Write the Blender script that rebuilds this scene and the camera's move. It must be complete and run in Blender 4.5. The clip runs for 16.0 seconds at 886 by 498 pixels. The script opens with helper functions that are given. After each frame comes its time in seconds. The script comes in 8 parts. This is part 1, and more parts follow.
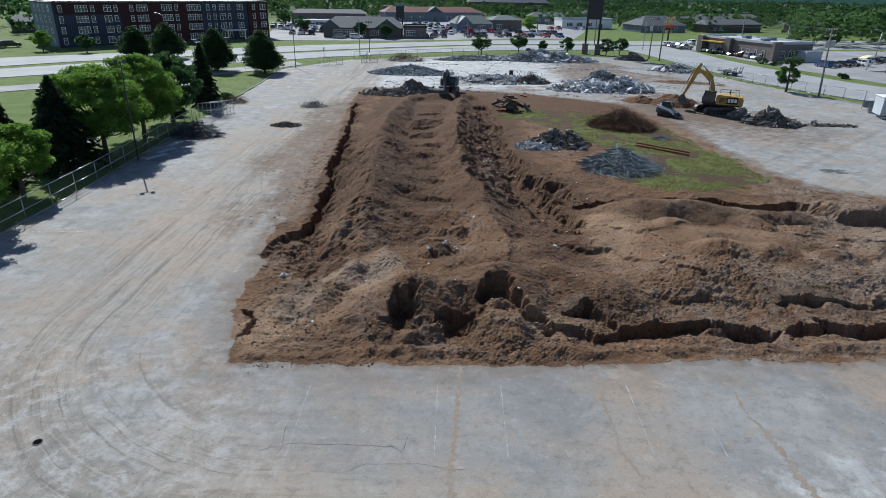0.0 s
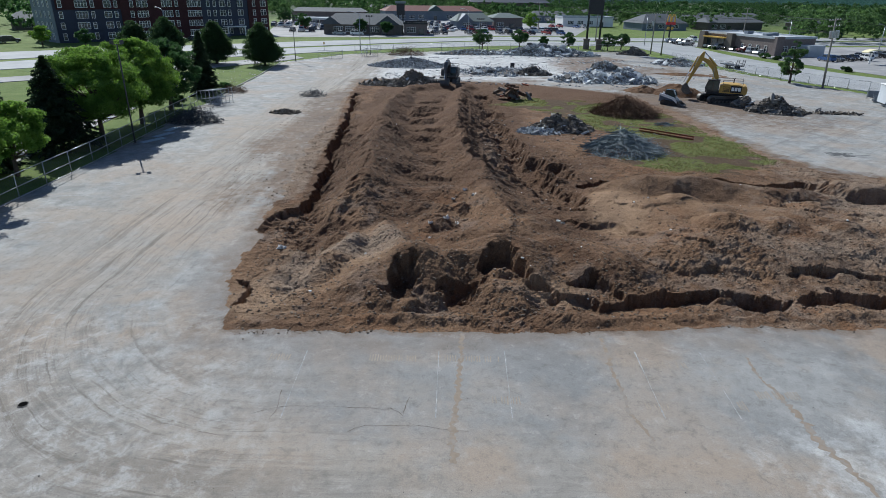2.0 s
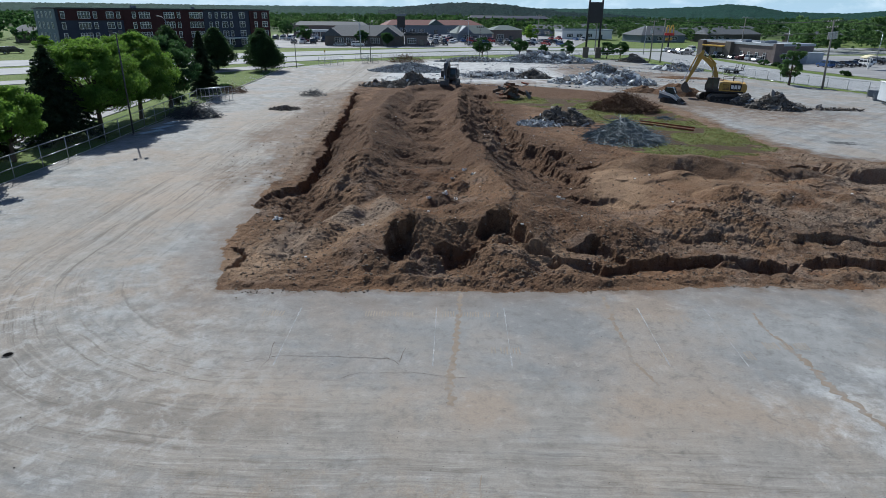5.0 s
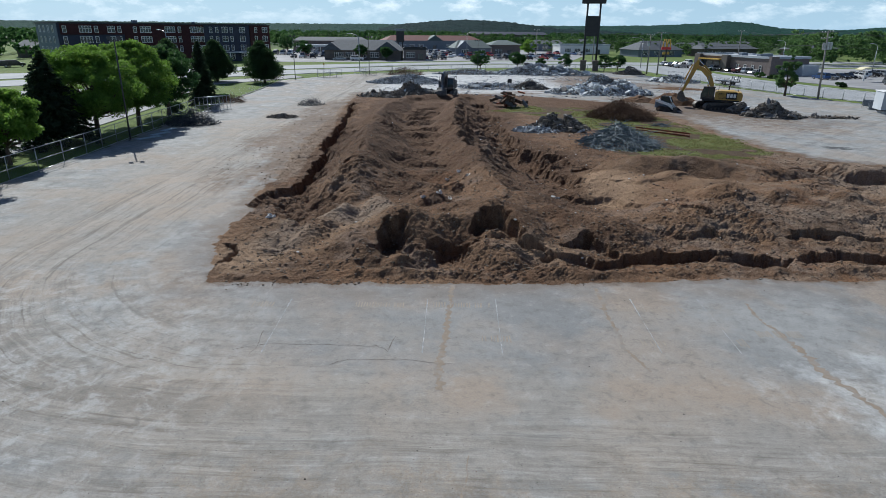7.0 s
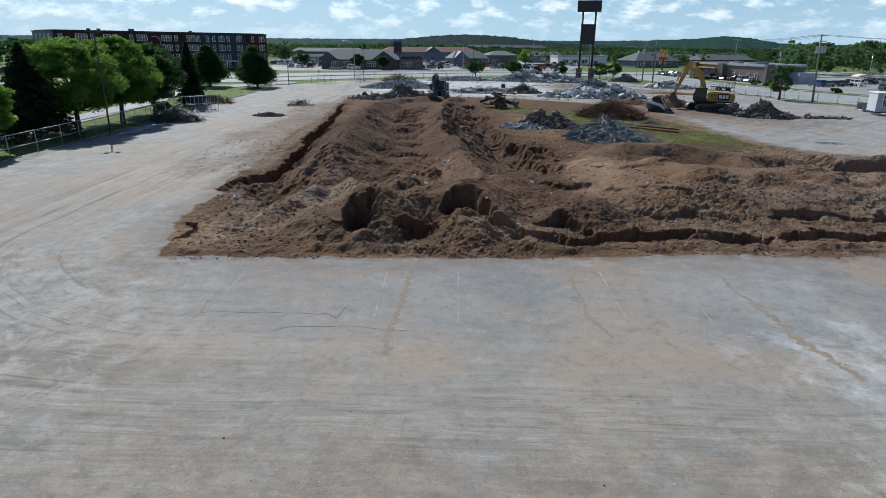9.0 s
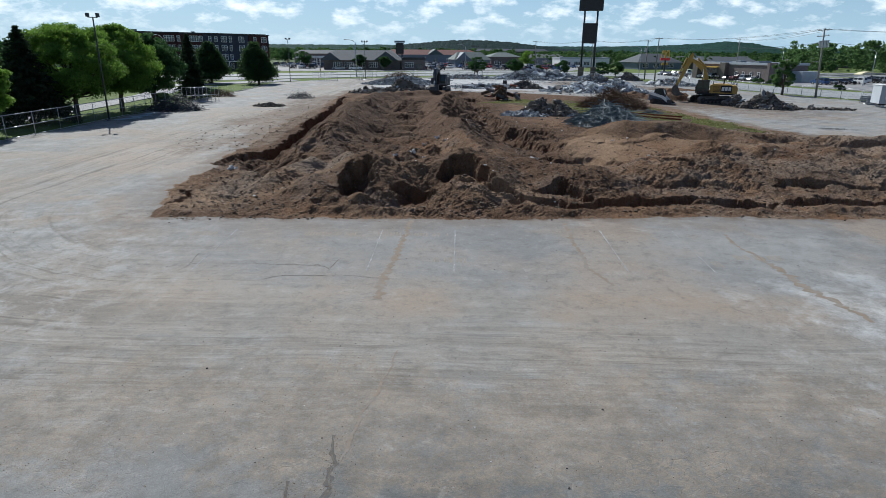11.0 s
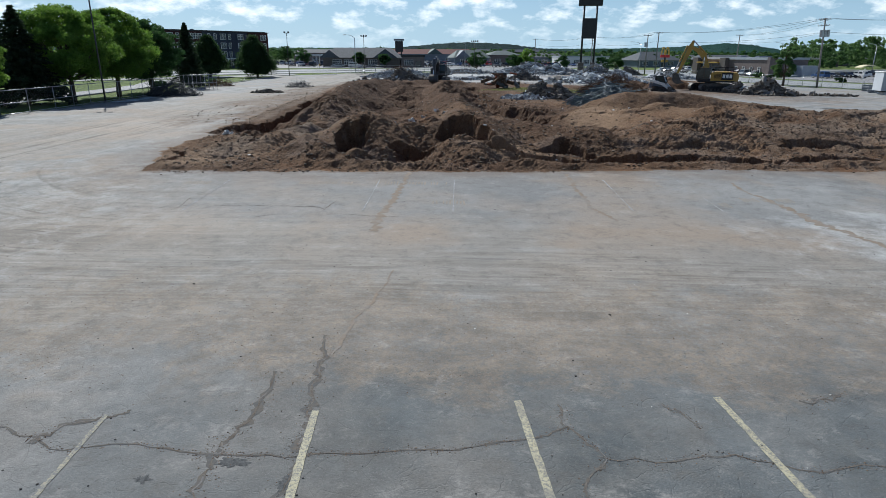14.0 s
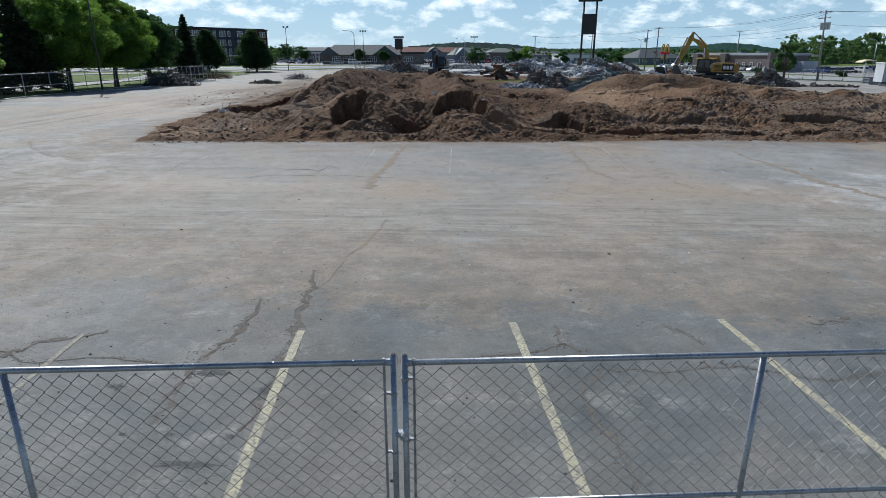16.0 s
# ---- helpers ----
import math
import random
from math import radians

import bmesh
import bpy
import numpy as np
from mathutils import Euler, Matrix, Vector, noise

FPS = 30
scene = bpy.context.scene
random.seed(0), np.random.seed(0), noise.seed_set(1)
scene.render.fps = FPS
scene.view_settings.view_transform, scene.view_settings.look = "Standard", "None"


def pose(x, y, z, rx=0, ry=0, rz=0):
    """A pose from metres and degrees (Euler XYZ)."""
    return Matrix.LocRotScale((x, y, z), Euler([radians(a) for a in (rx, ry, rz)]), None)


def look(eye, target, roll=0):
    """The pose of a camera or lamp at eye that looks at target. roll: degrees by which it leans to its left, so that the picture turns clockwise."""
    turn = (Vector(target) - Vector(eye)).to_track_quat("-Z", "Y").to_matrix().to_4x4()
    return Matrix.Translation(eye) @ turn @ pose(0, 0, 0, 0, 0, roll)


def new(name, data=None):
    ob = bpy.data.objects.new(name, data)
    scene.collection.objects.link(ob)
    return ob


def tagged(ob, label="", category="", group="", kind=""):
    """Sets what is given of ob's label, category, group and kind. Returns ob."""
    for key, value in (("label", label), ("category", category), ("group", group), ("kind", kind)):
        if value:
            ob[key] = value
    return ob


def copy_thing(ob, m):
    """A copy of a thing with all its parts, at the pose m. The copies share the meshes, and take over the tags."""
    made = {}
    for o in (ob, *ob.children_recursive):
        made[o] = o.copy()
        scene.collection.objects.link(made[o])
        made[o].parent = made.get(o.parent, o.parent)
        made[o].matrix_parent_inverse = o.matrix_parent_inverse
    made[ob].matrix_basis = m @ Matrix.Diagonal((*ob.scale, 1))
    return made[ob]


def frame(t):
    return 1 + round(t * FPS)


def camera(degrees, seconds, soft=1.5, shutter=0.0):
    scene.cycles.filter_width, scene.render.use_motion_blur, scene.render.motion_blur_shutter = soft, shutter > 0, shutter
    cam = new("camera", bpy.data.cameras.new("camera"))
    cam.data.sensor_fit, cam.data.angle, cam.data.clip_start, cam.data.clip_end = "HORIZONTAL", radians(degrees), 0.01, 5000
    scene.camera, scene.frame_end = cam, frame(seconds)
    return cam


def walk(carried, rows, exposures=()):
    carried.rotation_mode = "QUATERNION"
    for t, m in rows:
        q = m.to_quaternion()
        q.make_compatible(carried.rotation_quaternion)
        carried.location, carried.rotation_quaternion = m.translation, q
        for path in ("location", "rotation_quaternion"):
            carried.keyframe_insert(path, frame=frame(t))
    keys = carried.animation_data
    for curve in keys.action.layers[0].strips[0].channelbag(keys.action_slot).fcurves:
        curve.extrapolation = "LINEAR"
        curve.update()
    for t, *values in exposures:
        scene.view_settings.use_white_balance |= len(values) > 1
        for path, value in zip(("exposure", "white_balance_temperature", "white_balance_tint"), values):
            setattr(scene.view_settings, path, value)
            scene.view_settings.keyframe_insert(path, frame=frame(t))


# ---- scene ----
cam = camera(72.6, 16.0, 0.5)
PATH = [
    (0, (-0.159, 0.279, 15.929), (-0.185, 2.116, 15.138), 1.0),
    (0.5, (-0.138, 0.324, 15.51), (-0.166, 2.161, 14.718), 1.0),
    (1, (-0.166, 0.402, 15.061), (-0.193, 2.238, 14.268), 0.9),
    (1.5, (-0.186, 0.423, 14.561), (-0.214, 2.259, 13.769), 1.0),
    (2, (-0.155, 0.396, 13.983), (-0.184, 2.236, 13.199), 0.9),
    (2.5, (-0.094, 0.368, 13.411), (-0.126, 2.213, 12.638), 0.8),
    (3, (-0.003, 0.322, 12.839), (-0.035, 2.171, 12.077), 0.8),
    (3.5, (0.015, 0.225, 12.258), (-0.018, 2.078, 11.505), 0.7),
    (4, (0.006, 0.087, 11.886), (-0.028, 1.941, 11.136), 0.6),
    (6.5, (0.285, -0.24, 10.751), (0.248, 1.636, 10.057), 0.6),
    (7, (0.43, -0.324, 10.429), (0.394, 1.555, 9.744), 0.5),
    (7.5, (0.745, -0.336, 9.975), (0.706, 1.546, 9.3), 0.6),
    (8, (1.176, -0.229, 9.486), (1.138, 1.657, 8.821), 0.6),
    (8.5, (1.608, -0.04, 8.976), (1.57, 1.849, 8.321), 0.6),
    (9, (2.011, 0.181, 8.467), (1.971, 2.075, 7.825), 0.5),
    (11.5, (2.261, 0.08, 6.188), (2.211, 1.98, 5.565), 0.4),
    (12, (2.186, 0.071, 5.824), (2.138, 1.971, 5.203), 0.3),
    (12.5, (2.18, 0.081, 5.531), (2.132, 1.98, 4.907), 0.4),
    (13, (2.226, 0.077, 5.227), (2.177, 1.977, 4.604), 0.3),
    (13.5, (2.257, 0.08, 4.876), (2.209, 1.981, 4.256), 0.3),
    (14, (2.316, 0.07, 4.553), (2.266, 1.972, 3.938), 0.2),
    (14.5, (2.394, 0.079, 4.245), (2.342, 1.981, 3.628), -0.0),
    (15, (2.411, 0.086, 3.934), (2.36, 1.989, 3.321), -0.1),
    (15.5, (2.42, 0.071, 3.637), (2.369, 1.975, 3.026), -0.0),
    (16, (2.436, 0.048, 3.378), (2.385, 1.951, 2.764), 0.1),
]
walk(cam, [(t, look(eye, target, roll)) for t, eye, target, roll in PATH], [(0, 0.38, 6030, 6), (4, 0.3, 6050, 6), (9, 0.23, 6120, 6), (12, 0.2, 6150, 6), (16, 0.2, 6150, 6)])

# ---- sky and sun ----
SUN_FROM = Vector((-0.49, 0.87, 0.0)).normalized()
SUN_ELEV = radians(39)
world = bpy.data.worlds.new("sky")
scene.world = world
world.use_nodes = True


def build_sky():
    nt = world.node_tree
    nt.nodes.clear()
    nd, ln = nt.nodes.new, nt.links.new
    out, bg = nd("ShaderNodeOutputWorld"), nd("ShaderNodeBackground")
    sky = nd("ShaderNodeTexSky")
    sky.sky_type, sky.sun_disc = "NISHITA", False
    sky.sun_elevation = SUN_ELEV
    sky.sun_rotation = math.atan2(SUN_FROM.x, SUN_FROM.y)
    sky.air_density, sky.dust_density, sky.ozone_density = 1.0, 0.5, 3.5
    co, sep = nd("ShaderNodeTexCoord"), nd("ShaderNodeSeparateXYZ")
    ln(co.outputs["Generated"], sep.inputs[0])
    lift = nd("ShaderNodeMath")
    lift.operation, lift.inputs[1].default_value = "ADD", 0.4
    ln(sep.outputs["Z"], lift.inputs[0])
    flat = nd("ShaderNodeMath")
    flat.operation, flat.inputs[1].default_value = "MAXIMUM", 0.1
    ln(lift.outputs[0], flat.inputs[0])
    div = []
    for axis in "XY":
        m = nd("ShaderNodeMath")
        m.operation = "DIVIDE"
        ln(sep.outputs[axis], m.inputs[0])
        ln(flat.outputs[0], m.inputs[1])
        div.append(m)
    comb = nd("ShaderNodeCombineXYZ")
    ln(div[0].outputs[0], comb.inputs[0])
    ln(div[1].outputs[0], comb.inputs[1])
    big, ramp = nd("ShaderNodeTexNoise"), nd("ShaderNodeValToRGB")
    big.inputs["Scale"].default_value, big.inputs["Detail"].default_value, big.inputs["Roughness"].default_value = 7.5, 9, 0.6
    ln(comb.outputs[0], big.inputs["Vector"])
    ramp.color_ramp.elements[0].position, ramp.color_ramp.elements[1].position = 0.48, 0.66
    ln(big.outputs["Fac"], ramp.inputs[0])
    fade = nd("ShaderNodeMapRange")
    fade.inputs["From Min"].default_value, fade.inputs["From Max"].default_value = 0.0, 0.05
    fade.inputs["To Max"].default_value = 0.85
    ln(sep.outputs["Z"], fade.inputs["Value"])
    fac = nd("ShaderNodeMath")
    fac.operation = "MULTIPLY"
    ln(ramp.outputs[0], fac.inputs[0])
    ln(fade.outputs[0], fac.inputs[1])
    # the clouds thin out towards a clear sky overhead
    high = nd("ShaderNodeMapRange")
    high.inputs["From Min"].default_value, high.inputs["From Max"].default_value = 0.16, 0.45
    high.inputs["To Min"].default_value, high.inputs["To Max"].default_value = 1.0, 0.1
    ln(sep.outputs["Z"], high.inputs["Value"])
    thin = nd("ShaderNodeMath")
    thin.operation = "MULTIPLY"
    ln(fac.outputs[0], thin.inputs[0])
    ln(high.outputs[0], thin.inputs[1])
    fac = thin
    mix = nd("ShaderNodeMix")
    mix.data_type = "RGBA"
    mix.inputs["B"].default_value = (20.5, 21.2, 21.8, 1)
    ln(fac.outputs[0], mix.inputs["Factor"])
    tint = nd("ShaderNodeMix")
    tint.data_type, tint.blend_type = "RGBA", "MULTIPLY"
    tint.inputs["Factor"].default_value = 1.0
    tint.inputs["B"].default_value = (0.82, 0.97, 1.2, 1)
    ln(sky.outputs[0], tint.inputs["A"])
    # pale haze low over the horizon
    low = nd("ShaderNodeMapRange")
    low.inputs["From Min"].default_value, low.inputs["From Max"].default_value = 0.0, 0.22
    low.inputs["To Min"].default_value, low.inputs["To Max"].default_value = 0.75, 0.0
    ln(sep.outputs["Z"], low.inputs["Value"])
    haze = nd("ShaderNodeMix")
    haze.data_type = "RGBA"
    haze.inputs["B"].default_value = (9.0, 12.8, 16.2, 1)
    ln(low.outputs[0], haze.inputs["Factor"])
    ln(tint.outputs["Result"], haze.inputs["A"])
    ln(haze.outputs["Result"], mix.inputs["A"])
    bg.inputs["Strength"].default_value = 0.05
    ln(mix.outputs["Result"], bg.inputs["Color"])
    ln(bg.outputs[0], out.inputs["Surface"])


build_sky()
sun = new("sun", bpy.data.lights.new("sun", "SUN"))
sun.data.energy, sun.data.angle, sun.data.color = 5.0, radians(0.55), (1.0, 0.96, 0.91)
ray = Vector((-SUN_FROM.x * math.cos(SUN_ELEV), -SUN_FROM.y * math.cos(SUN_ELEV), -math.sin(SUN_ELEV)))
sun.rotation_mode = "QUATERNION"
sun.rotation_quaternion = ray.to_track_quat("-Z", "Y")
sun.location = (-60, 120, 120)


# ---- materials ----
class Mat:
    """A small builder for node materials."""

    def __init__(self, name, rough=0.8, metal=0.0, spec=0.4):
        self.m = bpy.data.materials.new(name)
        self.m.use_nodes = True
        self.nt = self.m.node_tree
        self.b = self.nt.nodes["Principled BSDF"]
        self.b.inputs["Roughness"].default_value = rough
        self.b.inputs["Metallic"].default_value = metal
        self.b.inputs["Specular IOR Level"].default_value = spec
        self.pos = self.nd("ShaderNodeNewGeometry").outputs["Position"]
        self.local = self.nd("ShaderNodeTexCoord").outputs["Object"]

    def nd(self, kind):
        return self.nt.nodes.new(kind)

    def put(self, value, socket):
        if hasattr(value, "is_linked"):
            self.nt.links.new(value, socket)
        elif isinstance(value, (tuple, list)):
            socket.default_value = (*value, 1) if len(value) == 3 and socket.type == "RGBA" else value
        else:
            socket.default_value = value

    def noise(self, scale, detail=4, rough=0.55, vec=None, stretch=None, distort=0.0):
        n = self.nd("ShaderNodeTexNoise")
        n.inputs["Scale"].default_value, n.inputs["Detail"].default_value = scale, detail
        n.inputs["Roughness"].default_value, n.inputs["Distortion"].default_value = rough, distort
        v = vec or self.pos
        if stretch:
            mp = self.nd("ShaderNodeMapping")
            mp.inputs["Scale"].default_value = stretch
            self.put(v, mp.inputs["Vector"])
            v = mp.outputs[0]
        self.put(v, n.inputs["Vector"])
        return n.outputs["Fac"]

    def voronoi(self, scale, feature="F1", vec=None, out="Distance"):
        n = self.nd("ShaderNodeTexVoronoi")
        n.feature = feature
        n.inputs["Scale"].default_value = scale
        self.put(vec or self.pos, n.inputs["Vector"])
        return n.outputs[out]

    def warp(self, amount, scale, vec=None):
        """A position pushed about by noise."""
        n = self.nd("ShaderNodeTexNoise")
        n.inputs["Scale"].default_value = scale
        self.put(vec or self.pos, n.inputs["Vector"])
        s = self.nd("ShaderNodeVectorMath")
        s.operation = "MULTIPLY_ADD"
        self.put(n.outputs["Color"], s.inputs[0])
        s.inputs[1].default_value = (amount, amount, amount)
        self.put(vec or self.pos, s.inputs[2])
        return s.outputs[0]

    def ramp(self, fac, lo, hi, a=0.0, b=1.0):
        n = self.nd("ShaderNodeMapRange")
        n.inputs["From Min"].default_value, n.inputs["From Max"].default_value = lo, hi
        n.inputs["To Min"].default_value, n.inputs["To Max"].default_value = a, b
        self.put(fac, n.inputs["Value"])
        return n.outputs[0]

    def math(self, op, a, b=0.0):
        n = self.nd("ShaderNodeMath")
        n.operation = op
        self.put(a, n.inputs[0])
        self.put(b, n.inputs[1])
        return n.outputs[0]

    def mix(self, fac, a, b, blend="MIX"):
        n = self.nd("ShaderNodeMix")
        n.data_type, n.blend_type = "RGBA", blend
        self.put(fac, n.inputs["Factor"])
        self.put(a, n.inputs["A"])
        self.put(b, n.inputs["B"])
        return n.outputs["Result"]

    def attr(self, name):
        n = self.nd("ShaderNodeAttribute")
        n.attribute_name = name
        return n.outputs["Fac"]

    def uv(self, name):
        n = self.nd("ShaderNodeUVMap")
        n.uv_map = name
        return n.outputs[0]

    def island(self):
        return self.nd("ShaderNodeNewGeometry").outputs["Random Per Island"]

    def obrand(self):
        return self.nd("ShaderNodeObjectInfo").outputs["Random"]

    def color(self, v):
        self.put(v, self.b.inputs["Base Color"])
        return self

    def rough(self, v):
        self.put(v, self.b.inputs["Roughness"])
        return self

    def bump(self, height, strength=0.5, dist=0.05):
        n = self.nd("ShaderNodeBump")
        n.inputs["Strength"].default_value, n.inputs["Distance"].default_value = strength, dist
        self.put(height, n.inputs["Height"])
        self.nt.links.new(n.outputs[0], self.b.inputs["Normal"])
        return self


def paint(name, rgb, rough=0.5, metal=0.0, spec=0.4, vary=0.18, scale=3.0, bump=0.0, dirt=0.0):
    """Painted or plain matter with grain and some dirt."""
    m = Mat(name, rough, metal, spec)
    n1, n2 = m.noise(scale, 5, 0.6, m.local), m.noise(scale * 7, 4, 0.6, m.local)
    dark = tuple(c * (1 - vary) for c in rgb)
    lite = tuple(min(1, c * (1 + vary)) for c in rgb)
    c = m.mix(m.ramp(n1, 0.3, 0.7), dark, lite)
    if dirt:
        c = m.mix(m.ramp(m.noise(scale * 0.6, 6, 0.65, m.local), 0.5, 0.72, 0, dirt), c, (0.21, 0.155, 0.105))
    m.color(c)
    m.rough(m.ramp(n2, 0.25, 0.75, max(0.05, rough - 0.12), min(1, rough + 0.12)))
    if bump:
        m.bump(n2, bump, 0.02)
    return m.m


def soil_colors(m):
    """Moist dark and dry pale soil, with grit."""
    big = m.noise(0.2, 6, 0.65, m.warp(1.2, 0.35))
    c = m.mix(m.ramp(big, 0.4, 0.6), (0.098, 0.06, 0.037), (0.2, 0.133, 0.083))
    c = m.mix(m.ramp(m.noise(1.3, 6, 0.7), 0.48, 0.66, 0, 0.35), c, (0.245, 0.175, 0.118))
    c = m.mix(m.ramp(m.noise(0.45, 5, 0.65, m.warp(1.5, 0.3)), 0.54, 0.64, 0, 0.6), c, (0.215, 0.175, 0.145))
    c = m.mix(m.ramp(m.noise(0.28, 5, 0.65, m.warp(2.0, 0.2)), 0.55, 0.66, 0, 0.6), c, (0.195, 0.108, 0.057))
    c = m.mix(m.ramp(m.noise(5.0, 7, 0.8), 0.47, 0.36, 0.0, 0.8), c, (0.05, 0.032, 0.021))
    return m.mix(m.ramp(m.noise(12, 5, 0.8), 0.56, 0.66, 0.0, 0.55), c, (0.36, 0.27, 0.195))


def soil_material():
    m = Mat("loose_soil", 0.95, 0, 0.12)
    c = soil_colors(m)
    sand = m.ramp(m.attr("sand"), 0.15, 0.85)
    c = m.mix(m.math("MULTIPLY", sand, m.ramp(m.noise(0.9, 5, 0.6), 0.25, 0.6, 0.45, 1.0)), c, (0.335, 0.25, 0.17))
    # uneven dark brown tone wherever umber is set
    umber_fac = m.math("ADD", m.attr("umber"), m.ramp(m.noise(0.45, 6, 0.7), 0.3, 0.7, -0.5, 0.5))
    c = m.mix(m.ramp(umber_fac, 0.35, 0.95, 0, 0.82), c, m.mix(m.ramp(m.noise(9, 5, 0.8), 0.42, 0.6), (0.058, 0.035, 0.023), (0.165, 0.108, 0.069)))
    dry = m.math("ADD", m.attr("dry"), m.ramp(m.noise(0.7, 6, 0.7), 0.3, 0.7, -0.45, 0.45))
    c = m.mix(m.ramp(dry, 0.3, 0.9, 0, 0.8), c, m.mix(m.ramp(m.noise(7, 6, 0.8), 0.4, 0.6), (0.19, 0.162, 0.132), (0.335, 0.288, 0.236)))
    peb = m.voronoi(5.5)
    c = m.mix(m.ramp(peb, 0.10, 0.06, 0, 0.5), c, (0.33, 0.29, 0.25))
    g = m.math("ADD", m.attr("grass"), m.ramp(m.noise(0.8, 6, 0.65), 0.3, 0.7, -0.5, 0.5))
    green = m.mix(m.ramp(m.noise(2.2, 5, 0.6), 0.3, 0.7), (0.075, 0.105, 0.03), (0.145, 0.178, 0.058))
    green = m.mix(m.ramp(m.math("ADD", m.attr("bare"), m.ramp(m.noise(1.6, 5, 0.7), 0.3, 0.7, -0.4, 0.4)), 0.35, 0.65, 0, 0.95), green, (0.085, 0.062, 0.044))
    c = m.mix(m.ramp(g, 0.52, 0.8), c, green)
    # random dark specks put the small shade between clods into the colour
    c = m.mix(m.ramp(m.noise(16, 6, 0.85, m.warp(0.1, 6.0)), 0.48, 0.36, 0, 0.6), c, (0.035, 0.025, 0.018))
    m.color(m.mix(1.0, c, (0.93, 0.842, 0.785), "MULTIPLY"))
    h = m.math("ADD", m.noise(3.2, 7, 0.75), m.math("MULTIPLY", m.noise(9, 6, 0.8), 0.7))
    h = m.math("SUBTRACT", h, m.math("MULTIPLY", m.ramp(m.voronoi(6.5, vec=m.warp(0.2, 4.0)), 0.0, 0.5), 0.18))
    return m.bump(h, 0.95, 0.11).m


def pavement_material():
    m = Mat("worn_asphalt", 0.9, 0, 0.12)
    track = m.warp(0.7, 0.16, m.warp(0.1, 1.3, m.uv("track")))
    streak = m.noise(1.0, 7, 0.68, track, (0.045, 0.9, 1), 0.4)
    fine_streak = m.noise(1.0, 6, 0.72, track, (0.19, 2.3, 1), 1.3)
    hair = m.noise(1.0, 5, 0.7, m.warp(0.05, 2.0, track), (0.3, 6.5, 1), 0.6)
    patch = m.noise(0.13, 7, 0.68, m.warp(3.0, 0.12))
    mott = m.noise(0.75, 7, 0.72, m.warp(0.8, 0.5))
    grain = m.noise(22, 4, 0.75)
    base = m.mix(m.ramp(patch, 0.4, 0.6), (0.196, 0.207, 0.211), (0.338, 0.348, 0.343))
    base = m.mix(m.ramp(mott, 0.36, 0.66), m.mix(0.5, base, (0.12, 0.12, 0.115)), m.mix(0.3, base, (0.5, 0.49, 0.465)))
    fresh = m.attr("fresh")
    dark = m.mix(m.ramp(m.noise(0.6, 6, 0.68), 0.3, 0.7), (0.077, 0.088, 0.092), (0.152, 0.167, 0.172))
    dark = m.mix(m.ramp(mott, 0.45, 0.75, 0, 0.45), dark, (0.24, 0.23, 0.21))
    dark = m.mix(m.attr("mid"), dark, m.mix(m.ramp(patch, 0.4, 0.6), (0.198, 0.201, 0.199), (0.26, 0.258, 0.25)))
    base = m.mix(m.math("MULTIPLY", fresh, m.ramp(m.noise(0.4, 6, 0.65), 0.25, 0.5, 0.7, 1.0)), base, dark)
    comb = m.attr("comb")
    d = m.math("ADD", m.attr("dust"), m.math("MULTIPLY", m.ramp(streak, 0.3, 0.7, -0.5, 0.5), m.ramp(comb, 0.1, 0.8, 0.3, 1.0)))
    cloudy = m.noise(1.3, 8, 0.74, m.warp(1.2, 0.6))
    swirl = m.noise(1.0, 6, 0.68, m.warp(1.1, 0.35, track), (0.16, 0.5, 1), 1.5)
    soft = m.math("ADD", m.math("MULTIPLY", cloudy, 0.5), m.math("MULTIPLY", swirl, 0.5))
    fine_streak = m.math("ADD", m.math("MULTIPLY", fine_streak, comb), m.math("MULTIPLY", soft, m.math("SUBTRACT", 1.0, comb)))
    d = m.math("ADD", d, m.ramp(m.noise(0.35, 7, 0.7), 0.3, 0.7, -0.5, 0.5))
    tan = m.mix(m.ramp(m.noise(0.25, 6, 0.65), 0.42, 0.66), (0.248, 0.228, 0.202), (0.3, 0.262, 0.216))
    tan = m.mix(m.ramp(fine_streak, 0.35, 0.65), m.mix(0.25, tan, (0.18, 0.168, 0.15)), m.mix(0.2, tan, (0.46, 0.44, 0.405)))
    base = m.mix(m.ramp(d, 0.3, 0.95, 0, 0.85), base, tan)
    lane = m.ramp(m.attr("dust"), 0.2, 0.7)
    lane = m.math("MULTIPLY", lane, m.ramp(m.noise(0.3, 5, 0.65), 0.36, 0.6, 0.15, 1.0))
    base = m.mix(m.math("MULTIPLY", m.ramp(fine_streak, 0.48, 0.35, 0, 0.45), lane), base, (0.14, 0.126, 0.106))
    base = m.mix(m.math("MULTIPLY", m.ramp(fine_streak, 0.54, 0.66, 0, 0.35), lane), base, (0.47, 0.46, 0.43))
    worn = m.math("MULTIPLY", comb, m.ramp(m.noise(0.22, 4, 0.6, m.warp(2.0, 0.2)), 0.4, 0.6, 0.25, 1.0))
    base = m.mix(m.math("MULTIPLY", m.ramp(hair, 0.47, 0.33, 0, 0.75), worn), base, (0.115, 0.102, 0.085))
    base = m.mix(m.math("MULTIPLY", m.ramp(hair, 0.55, 0.68, 0, 0.45), worn), base, (0.5, 0.48, 0.44))
    base = m.mix(m.math("MULTIPLY", m.ramp(m.noise(0.17, 6, 0.62, m.warp(2.2, 0.25)), 0.46, 0.62, 0, 0.8), m.attr("rust")), base, (0.3, 0.25, 0.202))
